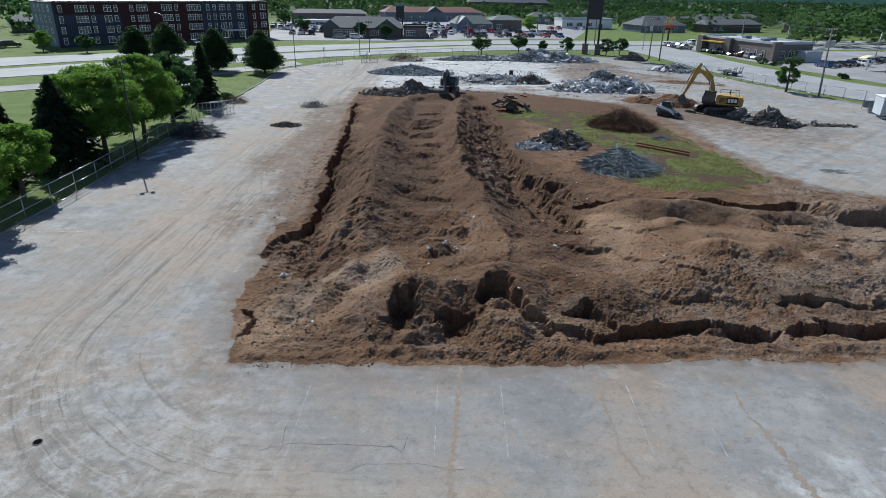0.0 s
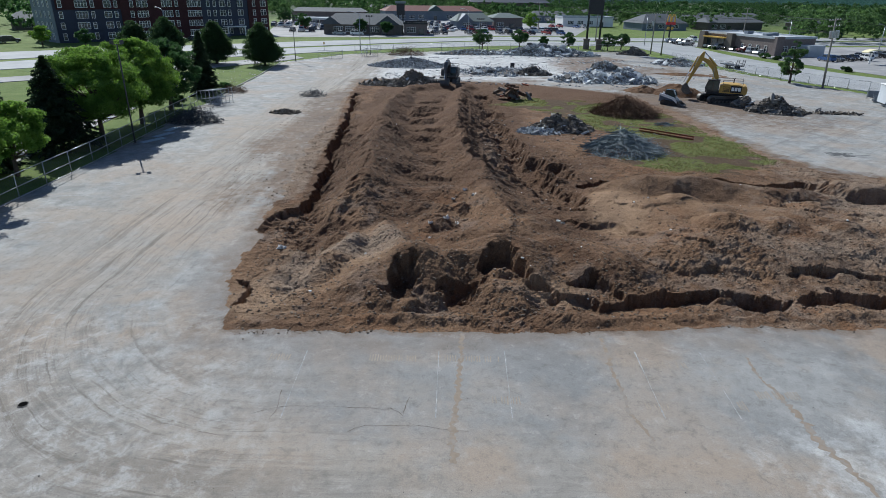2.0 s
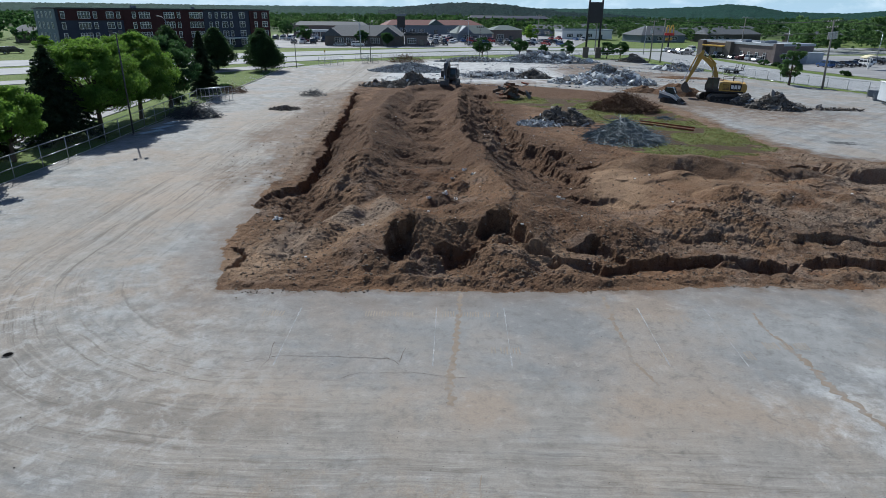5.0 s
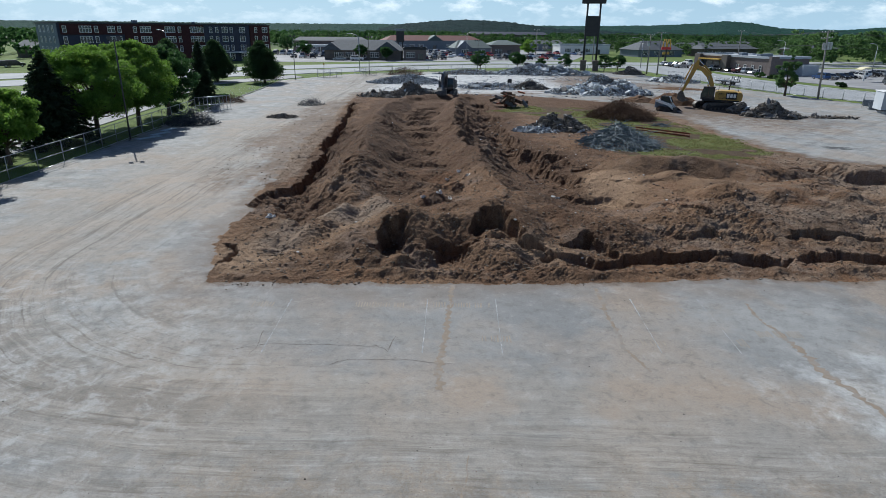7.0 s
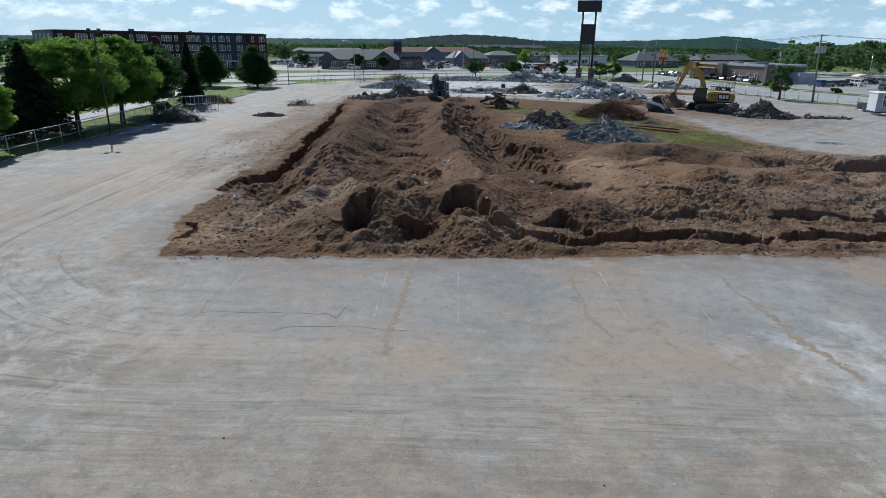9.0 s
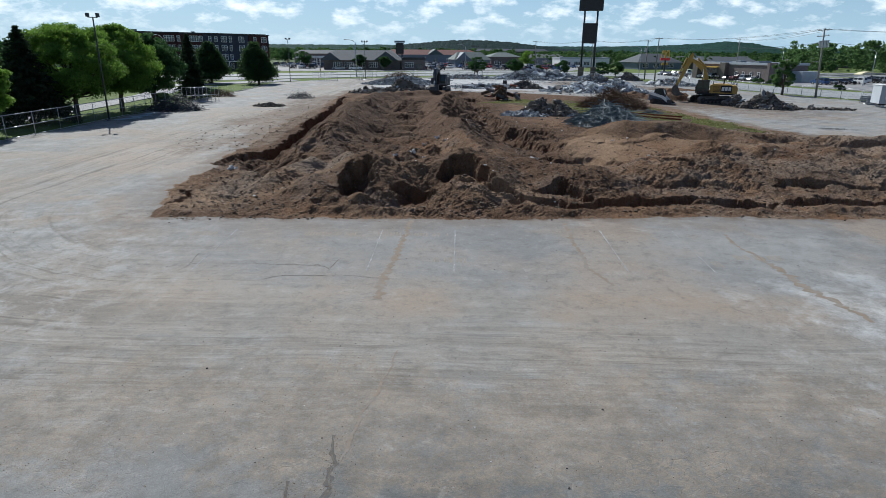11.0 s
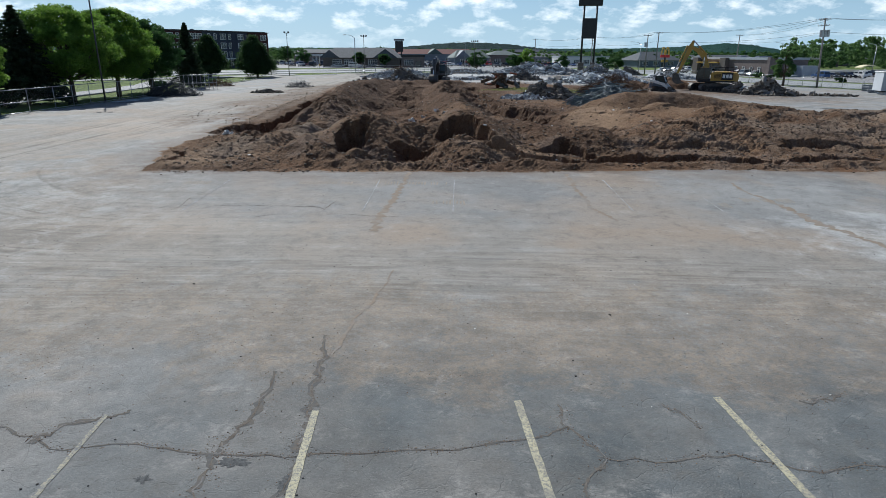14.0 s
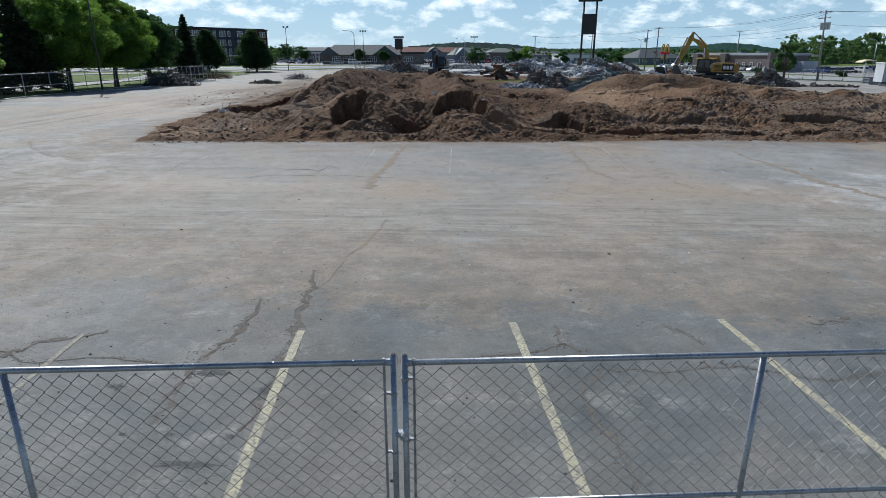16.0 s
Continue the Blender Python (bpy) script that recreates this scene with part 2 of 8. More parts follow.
    gp = m.math("ADD", m.attr("grit"), m.ramp(m.noise(0.5, 7, 0.72, m.warp(0.9, 0.7)), 0.32, 0.68, -0.5, 0.5))
    gp = m.math("MULTIPLY", m.ramp(gp, 0.4, 0.75), m.ramp(m.noise(9, 5, 0.75), 0.36, 0.56, 0.15, 0.75))
    base = m.mix(m.math("MULTIPLY", gp, m.ramp(m.attr("grit"), 0.05, 0.3)), base, m.mix(m.ramp(m.noise(1.1, 5, 0.7), 0.42, 0.6), (0.19, 0.16, 0.128), (0.3, 0.245, 0.185)))
    base = m.mix(m.ramp(m.math("ADD", m.attr("chalk"), m.ramp(mott, 0.3, 0.7, -0.35, 0.35)), 0.3, 0.8, 0, 0.85), base, m.mix(m.ramp(m.noise(0.5, 6, 0.7), 0.4, 0.62), (0.385, 0.392, 0.39), (0.595, 0.608, 0.605)))
    haul = m.attr("haul")
    rut = m.noise(1.0, 6, 0.66, track, (0.03, 1.1, 1), 0.5)
    rut2 = m.noise(1.0, 5, 0.7, m.warp(0.12, 1.0, track), (0.09, 2.6, 1), 0.3)
    base = m.mix(m.math("MULTIPLY", m.ramp(rut, 0.5, 0.4, 0, 0.6), haul), base, (0.178, 0.158, 0.134))
    base = m.mix(m.math("MULTIPLY", m.ramp(rut, 0.53, 0.62, 0, 0.55), haul), base, (0.315, 0.292, 0.258))
    base = m.mix(m.math("MULTIPLY", m.ramp(rut2, 0.45, 0.36, 0, 0.75), haul), base, (0.118, 0.102, 0.084))
    base = m.mix(m.math("MULTIPLY", m.ramp(rut2, 0.57, 0.66, 0, 0.4), haul), base, (0.385, 0.365, 0.33))
    s = m.math("ADD", m.attr("spill"), m.ramp(m.noise(0.9, 7, 0.75), 0.3, 0.7, -0.5, 0.5))
    s = m.math("ADD", s, m.ramp(fine_streak, 0.35, 0.65, -0.25, 0.25))
    s = m.math("MULTIPLY", s, m.ramp(m.attr("spill"), 0.03, 0.3))
    base = m.mix(m.ramp(s, 0.1, 0.85, 0, 0.95), base, m.mix(0.5, soil_colors(m), (0.105, 0.076, 0.056)))
    west = m.attr("west")
    base = m.mix(m.math("MULTIPLY", m.ramp(cloudy, 0.5, 0.62, 0, 0.55), west), base, (0.43, 0.435, 0.425))
    base = m.mix(m.math("MULTIPLY", m.ramp(cloudy, 0.46, 0.34, 0, 0.6), west), base, (0.155, 0.155, 0.145))
    base = m.mix(m.math("MULTIPLY", m.attr("edge"), m.ramp(m.noise(0.6, 6, 0.65, m.warp(1.0, 0.5)), 0.35, 0.6, 0.4, 0.85)), base, (0.185, 0.162, 0.143))
    small = m.voronoi(2.3, "DISTANCE_TO_EDGE", m.warp(0.3, 2.6))
    sm = m.math("MULTIPLY", m.ramp(small, 0.016, 0.002), m.ramp(m.noise(0.45, 4), 0.48, 0.62))
    sm = m.math("MULTIPLY", sm, m.ramp(m.attr("mid"), 0, 1, 1.0, 0.25))
    base = m.mix(m.math("MULTIPLY", sm, m.ramp(fresh, 0, 1, 0.08, 0.25)), base, (0.07, 0.066, 0.06))
    base = m.mix(m.ramp(m.voronoi(3.1), 0.05, 0.03, 0, 0.5), base, (0.1, 0.085, 0.07))
    blotch = m.noise(3.4, 6, 0.78, m.warp(0.25, 3.0))
    scuff = m.noise(1.6, 9, 0.8, m.warp(0.5, 0.8, track), (0.85, 1.0, 1))
    base = m.mix(m.ramp(scuff, 0.47, 0.34, 0, 0.55), base, (0.125, 0.118, 0.106))
    base = m.mix(m.ramp(scuff, 0.55, 0.68, 0, 0.45), base, (0.42, 0.405, 0.378))
    base = m.mix(m.ramp(blotch, 0.46, 0.32, 0, 0.4), base, (0.105, 0.102, 0.098))
    base = m.mix(m.ramp(blotch, 0.58, 0.72, 0, 0.2), base, (0.46, 0.45, 0.43))
    base = m.mix(m.ramp(grain, 0.42, 0.7, 0.0, 0.3), base, (0.065, 0.065, 0.066))
    base = m.mix(m.ramp(m.noise(45, 4, 0.75), 0.58, 0.7, 0.0, 0.3), base, (0.4, 0.39, 0.37))
    m.color(base)
    m.rough(m.ramp(patch, 0.3, 0.7, 0.72, 0.92))
    h = m.math("ADD", m.noise(40, 3, 0.7), m.math("MULTIPLY", m.ramp(small, 0.0, 0.015), 0.5))
    h = m.math("ADD", h, m.math("MULTIPLY", m.noise(5, 5, 0.7), 0.8))
    return m.bump(h, 0.45, 0.02).m


def turf_material():
    m = Mat("mown_grass", 0.95, 0, 0.15)
    c = m.mix(m.ramp(m.noise(0.22, 6, 0.65), 0.35, 0.65), (0.085, 0.135, 0.03), (0.15, 0.2, 0.055))
    c = m.mix(m.ramp(m.noise(0.07, 4, 0.6), 0.5, 0.72, 0, 0.55), c, (0.17, 0.18, 0.08))
    c = m.mix(m.ramp(m.noise(9, 4, 0.7), 0.3, 0.7, 0, 0.4), c, (0.045, 0.068, 0.015))
    sep = m.nd("ShaderNodeSeparateXYZ")
    m.put(m.pos, sep.inputs[0])
    c = m.mix(m.ramp(m.math("ADD", sep.outputs["Y"], m.ramp(m.noise(0.01, 4), 0.3, 0.7, -60, 60)), 330, 420, 0, 0.85), c, (0.022, 0.042, 0.018))
    return m.color(c).bump(m.noise(14, 4, 0.7), 0.8, 0.1).m


def road_material(name, a, b):
    m = Mat(name, 0.85, 0, 0.3)
    c = m.mix(m.ramp(m.noise(0.12, 6, 0.6), 0.35, 0.65), a, b)
    c = m.mix(m.ramp(m.noise(2.0, 5, 0.65), 0.4, 0.75, 0, 0.3), c, tuple(x * 0.6 for x in a))
    return m.color(c).bump(m.noise(25, 3), 0.2, 0.01).m


M_SOIL, M_PAVE, M_TURF = soil_material(), pavement_material(), turf_material()
M_ROAD = road_material("pale_concrete_road", (0.24, 0.25, 0.256), (0.31, 0.322, 0.328))
M_LOT = road_material("grey_parking_asphalt", (0.20, 0.20, 0.205), (0.30, 0.30, 0.30))

# ---- numeric noise for the lie of the land ----
_rng = np.random.RandomState(7)
_lat = _rng.rand(256, 256)


def vnoise(x, y):
    xi, yi = np.floor(x).astype(int), np.floor(y).astype(int)
    fx, fy = x - xi, y - yi
    fx, fy = fx * fx * (3 - 2 * fx), fy * fy * (3 - 2 * fy)
    a, b = _lat[xi % 256, yi % 256], _lat[(xi + 1) % 256, yi % 256]
    c, d = _lat[xi % 256, (yi + 1) % 256], _lat[(xi + 1) % 256, (yi + 1) % 256]
    return (a * (1 - fx) + b * fx) * (1 - fy) + (c * (1 - fx) + d * fx) * fy - 0.5


def fbm(x, y, octaves=4, gain=0.5):
    total, amp = np.zeros_like(x), 1.0
    for k in range(octaves):
        total = total + amp * vnoise(x * 2.03 ** k + 17.3 * k, y * 2.03 ** k + 9.1 * k)
        amp *= gain
    return total


def smooth(a, lo, hi):
    t = np.clip((a - lo) / (hi - lo), 0, 1)
    return t * t * (3 - 2 * t)


def fall(x, y):
    """The lot drains gently to its east side."""
    rise = 0.17 * smooth(y, 16.5, 25) * (1 - smooth(y, 45, 80))
    return rise - 0.018 * np.log1p(np.exp(np.clip((np.minimum(x, 78) - 14) / 3.0, -30, 30))) * 3.0


def inside(px, py, poly):
    """Signed distance to a polygon's edge, positive inside."""
    d, odd = np.full(px.shape, 1e9), np.zeros(px.shape, bool)
    for (ax, ay), (bx, by) in zip(poly, poly[1:] + poly[:1]):
        ex, ey = bx - ax, by - ay
        t = np.clip(((px - ax) * ex + (py - ay) * ey) / (ex * ex + ey * ey), 0, 1)
        d = np.minimum(d, np.hypot(px - ax - t * ex, py - ay - t * ey))
        if ay != by:
            cross = (ay > py) != (by > py)
            odd ^= cross & (px < ex * (py - ay) / (by - ay) + ax)
    return np.where(odd, d, -d)


LOT = [(-30.9, -16), (-30.9, 50), (-33, 80), (-34.6, 110), (-36.5, 131), (-26, 151), (2, 166), (30, 173), (47, 175), (55, 152), (60, 130), (66, 115), (72, 104), (86, 90), (86, -16)]
DIG = [(-10.3, 23.2), (-8, 23.25), (0, 23.5), (10, 24.2), (21, 25.1), (34, 26.1), (60, 28.0), (60, 49), (44, 49.5), (33, 53), (31, 58), (29.6, 68), (30, 80), (26, 96), (12, 104), (2, 106), (-16.4, 107), (-15.6, 88), (-14.7, 64.5), (-13.6, 50), (-12.3, 38), (-11.8, 30)]
GRASS = [(6.5, 84), (9, 90), (15, 88), (22, 87), (26.5, 80), (28.2, 69), (30.2, 56), (27, 52.5), (19, 51.5), (15.5, 53.5), (19, 61), (17, 69), (13, 77)]


class Land:
    """The dug soil: crests heaped up and cuts taken out on a grid of points."""

    def __init__(self, x, y):
        wx, wy = fbm(x * 0.42, y * 0.42, 3), fbm(x * 0.42 + 40, y * 0.42 + 7, 3)
        fx, fy = fbm(x * 1.7 + 11, y * 1.7, 3, 0.6), fbm(x * 1.7 + 3, y * 1.7 + 31, 3, 0.6)
        self.wx, self.wy = x + 0.7 * wx + 0.38 * fx, y + 0.7 * wy + 0.38 * fy
        self.sx, self.sy = x + 0.55 * wx + 0.07 * fx, y + 0.55 * wy + 0.07 * fy
        self.x, self.y = x, y
        self.z = np.zeros_like(x)

    def along(self, pts, reach, ragged=True):
        """The points near a line of (x, y, z): which they are, distance, height of the line there, side (positive to its right)."""
        xs, ys = [p[0] for p in pts], [p[1] for p in pts]
        wx, wy = (self.wx, self.wy) if ragged else (self.sx, self.sy)
        near = np.flatnonzero((wx > min(xs) - reach) & (wx < max(xs) + reach) & (wy > min(ys) - reach) & (wy < max(ys) + reach))
        wx, wy = wx[near], wy[near]
        best, h_at, side = np.full(near.shape, 1e9), np.zeros(near.shape), np.zeros(near.shape)
        for (ax, ay, az), (bx, by, bz) in zip(pts, pts[1:]):
            ex, ey = bx - ax, by - ay
            t = np.clip(((wx - ax) * ex + (wy - ay) * ey) / (ex * ex + ey * ey), 0, 1)
            dx, dy = wx - ax - t * ex, wy - ay - t * ey
            d = np.hypot(dx, dy)
            pick = d < best
            best = np.where(pick, d, best)
            h_at = np.where(pick, az + (bz - az) * t, h_at)
            side = np.where(pick, np.sign(dx * ey - dy * ex), side)
        return near, best, h_at, side

    def crest(self, pts, slope=0.5, flat=0.25, blend=0.3, uneven=0.12):
        """Spoil heaped along a line of tops, falling off at the angle of repose."""
        near, d, top, _ = self.along(pts, 9.0, False)
        x, y = self.x[near], self.y[near]
        s = 1.35 * slope * (1 + 0.4 * fbm(x * 0.3 + pts[0][0], y * 0.3, 2))
        top = 1.15 * top + 0.05 + uneven * 2.2 * fbm(x * 0.4 + pts[0][1], y * 0.4 + 5, 2)
        h = top - s * (np.sqrt(d * d + flat * flat) - flat)
        z = self.z[near]
        k = np.clip(0.5 + 0.5 * (h - z) / blend, 0, 1)
        self.z[near] = z + (h - z) * k + blend * k * (1 - k)

    def cone(self, x, y, top, slope=0.55, flat=0.3):
        self.crest([(x - 0.15, y, top), (x + 0.15, y, top)], slope, flat, 0.12, 0.05)

    def cut(self, pts, half, left=3.5, right=3.5, blend=0.07, uneven=0.35):
        """A cut along a line of floor heights; left and right: how steep its two banks are."""
        near, d, floor, side = self.along(pts, 6.0)
        x, y = self.x[near], self.y[near]
        w = half * (1 + uneven * 2 * fbm(x * 0.8 + pts[0][1], y * 0.8 + pts[0][0], 3))
        h = floor - 0.1 + 0.5 * fbm(x * 0.9, y * 0.9, 3) + np.where(side > 0, right, left) * np.maximum(d - w, 0)
        z = self.z[near]
        k = np.clip(0.5 + 0.5 * (z - h) / blend, 0, 1)
        self.z[near] = z + (h - z) * k - blend * k * (1 - k)

    def scarp(self, pts, drop, reach):
        """A broken step: the ground to the right of the line has slumped."""
        line = [(a, b, 0.0) for a, b in pts]
        near, d, _, side = self.along(line, reach * 3)
        ends = np.minimum(np.hypot(self.wx[near] - pts[0][0], self.wy[near] - pts[0][1]), np.hypot(self.wx[near] - pts[-1][0], self.wy[near] - pts[-1][1]))
        self.z[near] -= drop * smooth(d * side, -0.08, 0.38) * np.exp(-d / reach) * smooth(ends, 0.0, 0.8)


def dug_heights(x, y):
    s = Land(x, y)
    # long spoil ridges running away between the old footings
    s.crest([(-6.9, 37.0, 0.9), (-6.7, 39, 1.2), (-6.4, 43, 1.5), (-6.9, 50, 1.75), (-7.5, 58, 1.65), (-8.3, 69, 1.5), (-8.2, 77, 1.3), (-7.6, 90, 0.8), (-7.0, 98, 0.5)], 0.5, 0.3)
    s.crest([(3.4, 34.5, 1.0), (3.0, 39, 1.0), (2.0, 44.5, 1.2), (2.4, 49.5, 1.85), (1.5, 60, 1.75), (1.0, 67.5, 1.6), (0.4, 74, 1.4), (0.5, 86, 0.9), (1.0, 98, 0.6)], 0.5, 0.3)
    s.crest([(-6.0, 97, 0.8), (-2, 99, 0.9), (2, 98, 0.8)], 0.4, 0.4)
    s.crest([(-4.8, 60.5, 0.5), (-2.6, 61, 0.55), (-0.6, 60, 0.5)], 0.4)
    s.crest([(-5.2, 76, 0.6), (-3.2, 77, 0.7), (-1.4, 76, 0.6)], 0.4)
    for k in range(9):
        yy = 47 + 4.6 * k
        s.crest([(-4.9, yy, 0.15), (-2.6, yy + 0.5, 0.28), (-0.6, yy - 0.2, 0.2)], 0.5, 0.1, 0.1)
    # the middle ground and the heaps at the near end
    s.crest([(-4.2, 43.4, 0.45), (-1.5, 43.0, 0.5), (1.0, 42, 0.6)], 0.3, 0.5)
    s.crest([(-3.0, 39.8, 0.4), (-1.0, 39.6, 0.35)], 0.4, 0.4)
    s.crest([(-4.4, 35.4, 0.75), (-4.0, 34.4, 0.85), (-3.0, 31.6, 0.95), (-2.2, 29.4, 1.3), (-1.2, 29.5, 1.05)], 0.5, 0.2)
    s.crest([(-1.2, 29.6, 1.0), (0.4, 30.2, 0.85), (1.6, 30.0, 1.05), (2.65, 30.9, 1.4), (3.5, 30.0, 1.15), (4.0, 28.2, 0.7)], 0.4, 0.3)
    s.crest([(0.2, 33.4, 0.65), (2.6, 33.6, 0.85), (4.6, 35.2, 0.8), (5.6, 36.6, 0.6)], 0.3, 0.5)
    s.crest([(5.4, 33.0, 0.75), (7.2, 31.2, 0.8), (8.8, 30.0, 0.75)], 0.3, 0.5)
    s.cut([(-8.8, 34.5, -0.3), (-8.4, 31.5, -0.25), (-8.5, 28.0, -0.15)], 0.5, 0.35, 0.4, 0.25)
    s.crest([(-5.6, 33.0, 0.8), (-6.6, 30.5, 0.5), (-7.5, 28.2, 0.25)], 0.45, 0.15)
    s.crest([(-10.9, 31.6, 0.15), (-9.6, 31.0, 0.4), (-8.6, 30.4, 0.3)], 0.5, 0.3)
    s.crest([(-9.6, 29.2, 0.25), (-8.8, 29.0, 0.25)], 0.5, 0.3)
    s.crest([(-4.6, 27.8, 0.55), (-3.9, 26.4, 0.4)], 0.35, 0.5)
    s.cone(-2.15, 29.6, 1.5, 0.42, 0.12)
    s.cone(2.6, 31.0, 1.5, 0.42, 0.12)
    s.cone(-2.1, 25.5, 0.5)
    s.cone(2.5, 26.6, 0.62, 0.4, 0.6)
    s.cone(-0.9, 26.2, 0.4)
    # the broad mound on the east side
    s.crest([(9.9, 42.2, 0.5), (11.0, 41.0, 0.95), (13.6, 39.4, 1.1), (16.7, 38.0, 1.15), (21, 37.5, 1.1), (26, 38, 1.0), (33, 38.5, 0.9), (45, 39, 0.9), (56, 39, 0.8)], 0.24, 0.8)
    s.crest([(10.0, 42.8, 0.5), (11.5, 42.8, 1.2), (13.4, 42.6, 1.65), (15.6, 42.4, 1.7), (18.7, 42.3, 1.55), (21.6, 42.2, 1.3), (24.0, 42.8, 1.05), (26.5, 44.0, 0.7)], 0.4, 0.4)
    s.crest([(13.2, 33.4, 0.8), (17.5, 33.0, 1.0), (23, 33.2, 0.95), (30, 34.5, 0.85), (44, 36, 0.8)], 0.22, 0.8)
    for cx, cy, top in ((17.1, 35.8, 1.4), (19.7, 35.4, 1.4), (23.9, 34.9, 1.35), (15.2, 39.6, 1.3), (20.8, 41.2, 1.2), (27.4, 36.6, 1.35), (24.3, 39.6, 1.1), (31.5, 35.6, 1.3), (36, 39, 1.4), (43, 38.5, 1.3)):
        s.cone(cx, cy, top, 0.36, 0.5)
    s.crest([(29.0, 47.3, 0.5), (32.0, 46.0, 0.75), (36, 46.5, 0.8), (44, 47, 0.7)], 0.45, 0.4)
    s.crest([(9.3, 50.6, 0.3), (7.8, 49.0, 0.35)], 0.5, 0.3)
    # small loads tipped here and there
    rng = np.random.RandomState(12)
    for k in range(16):
        hx, hy, hr = rng.uniform(-9, 9), 29 + 22 * rng.rand() ** 1.2, rng.uniform(0.5, 1.1)
        s.cone(hx, hy, 0.25 + 0.7 * smooth(np.array(hx), 9, 13) * (1 - abs(hy - 36) / 14) + 0.25 * hr, 0.5, 0.25)
    # valley east of the ridges, and the trench along the west footing
    s.cut([(8.4, 41.4, -0.35), (6.8, 46.5, -0.8), (5.8, 53, -1.0), (5.1, 64, -0.9), (4.6, 78, -0.6), (3.9, 91, -0.3)], 0.5, 0.55, 1.3, 0.2)
    s.cut([(9.2, 49.6, -0.5), (7.2, 53.5, -0.9)], 0.6, 0.9, 0.9, 0.2)
    s.cut([(-10.6, 39.4, -0.6), (-10.6, 44, -0.85), (-10.9, 49.2, -0.75), (-11.6, 55.8, -0.9), (-12.3, 66, -0.75), (-13.9, 80.6, -0.75), (-14.9, 91, -0.5)], 0.1, 4.5, 0.8, 0.07, 0.8)
    s.cut([(-10.6, 39.4, -0.5), (-11.7, 36.6, -0.3), (-11.8, 33.6, -0.15)], 0.25, 0.5, 3.0)
    s.cut([(-9.7, 37.6, -0.45), (-9.6, 35.6, -0.4), (-9.0, 33.8, -0.15)], 0.5, 0.8, 0.8, 0.15)
    # the cut under the grass
    s.cut([(10.9, 46.4, -0.9), (13.2, 46.8, -1.0), (15.6, 47.4, -0.95), (18, 48.3, -0.8), (22.5, 48.1, -0.9), (24.4, 47.3, -1.0), (26.6, 47.6, -1.0), (28.4, 48.2, -0.8)], 0.55, 3.6, 1.3)
    s.cut([(30.3, 44.6, -0.5), (33, 44.4, -0.7), (38, 44.2, -0.6), (44, 44.4, -0.6)], 0.5, 3.0, 1.2)
    # open pits along the near end, their north banks upright
    s.cut([(-2.95, 26.7, -0.2), (-2.5, 27.8, 0.0)], 0.5, 2.6, 2.2)
    s.cut([(0.2, 26.3, -0.75), (0.1, 27.1, -0.6), (1.2, 27.6, -0.35)], 0.3, 2.8, 1.6)
    s.cut([(-0.5, 27.4, 0.0), (0.6, 27.6, -0.4), (1.5, 27.8, 0.0)], 0.2, 2.4, 1.8)
    s.cut([(1.85, 28.7, 0.2), (2.2, 29.7, 0.3), (2.9, 29.8, 0.35), (3.5, 28.5, 0.3)], 0.2, 2.8, 1.4)
    s.cone(2.7, 28.3, 0.72, 0.8, 0.15)
    s.cut([(4.25, 27.5, -0.2), (4.75, 27.5, -0.2)], 0.22, 3.0, 1.6)
    s.cut([(6.5, 28.2, 0.0), (7.2, 28.5, -0.15), (8.1, 27.5, -0.15)], 0.35, 3.4, 1.2)
    s.cut([(5.7, 26.7, -0.5), (6.6, 26.9, -0.5), (7.3, 26.5, -0.5), (7.9, 26.1, -0.6)], 0.4, 3.6, 1.4)
    s.cut([(8.3, 26.3, -0.5), (9.0, 26.8, -0.65), (9.8, 26.7, -0.7), (11.2, 27.4, -0.65)], 0.32, 4.5, 1.6)
    s.cut([(11.5, 27.3, -0.5), (12.8, 27.6, -0.6), (14.2, 27.2, -0.65), (15.0, 27.1, -0.65), (15.9, 27.4, -0.6)], 0.35, 4.5, 1.4)
    s.cone(13.4, 27.1, 0.05, 0.9, 0.1)
    s.cut([(17.5, 27.6, -0.5), (18.3, 27.9, -0.65), (20, 27.9, -0.75), (20.9, 27.3, -0.85), (22.3, 27.9, -0.75), (26, 28.3, -0.7), (32, 29, -0.7), (38, 29.6, -0.7)], 0.35, 4.5, 1.4)
    s.cut([(18.6, 29.9, 0.25), (20.6, 30.2, 0.2), (22.6, 29.8, 0.2), (25, 30.2, 0.2)], 0.15, 3.0, 0.4)
    s.cut([(9.2, 25.0, -0.15), (10.2, 25.0, -0.25), (11.2, 24.5, -0.1)], 0.2, 3.5, 1.5)
    s.cut([(-10.9, 27.8, -0.1), (-10.3, 26.9, -0.35), (-10.35, 25.4, -0.2)], 0.05, 4.0, 2.6)
    # lip of broken spoil along the near edge
    s.crest([(-9.3, 23.8, 0.06), (-5, 24.2, 0.1), (0, 24.4, 0.12), (8, 25.0, 0.06), (12, 25.3, 0.1), (16, 25.6, 0.05), (20, 25.9, 0.14), (24, 26.3, 0.1), (40, 27.6, 0.15)], 0.4, 0.15, 0.12, 0.1)
    s.scarp([(8.8, 37.6), (10.6, 36.8), (11.6, 35.4), (13.4, 33.2)], 0.3, 1.2)
    s.scarp([(11.6, 30.6), (12.8, 30.2), (14.6, 30.2)], 0.25, 0.8)
    s.scarp([(-7.0, 33.6), (-7.8, 31.0), (-8.0, 28.4)], 0.25, 1.2)
    s.scarp([(12.0, 39.2), (13.4, 38.6), (14.6, 39.0)], 0.2, 0.9)
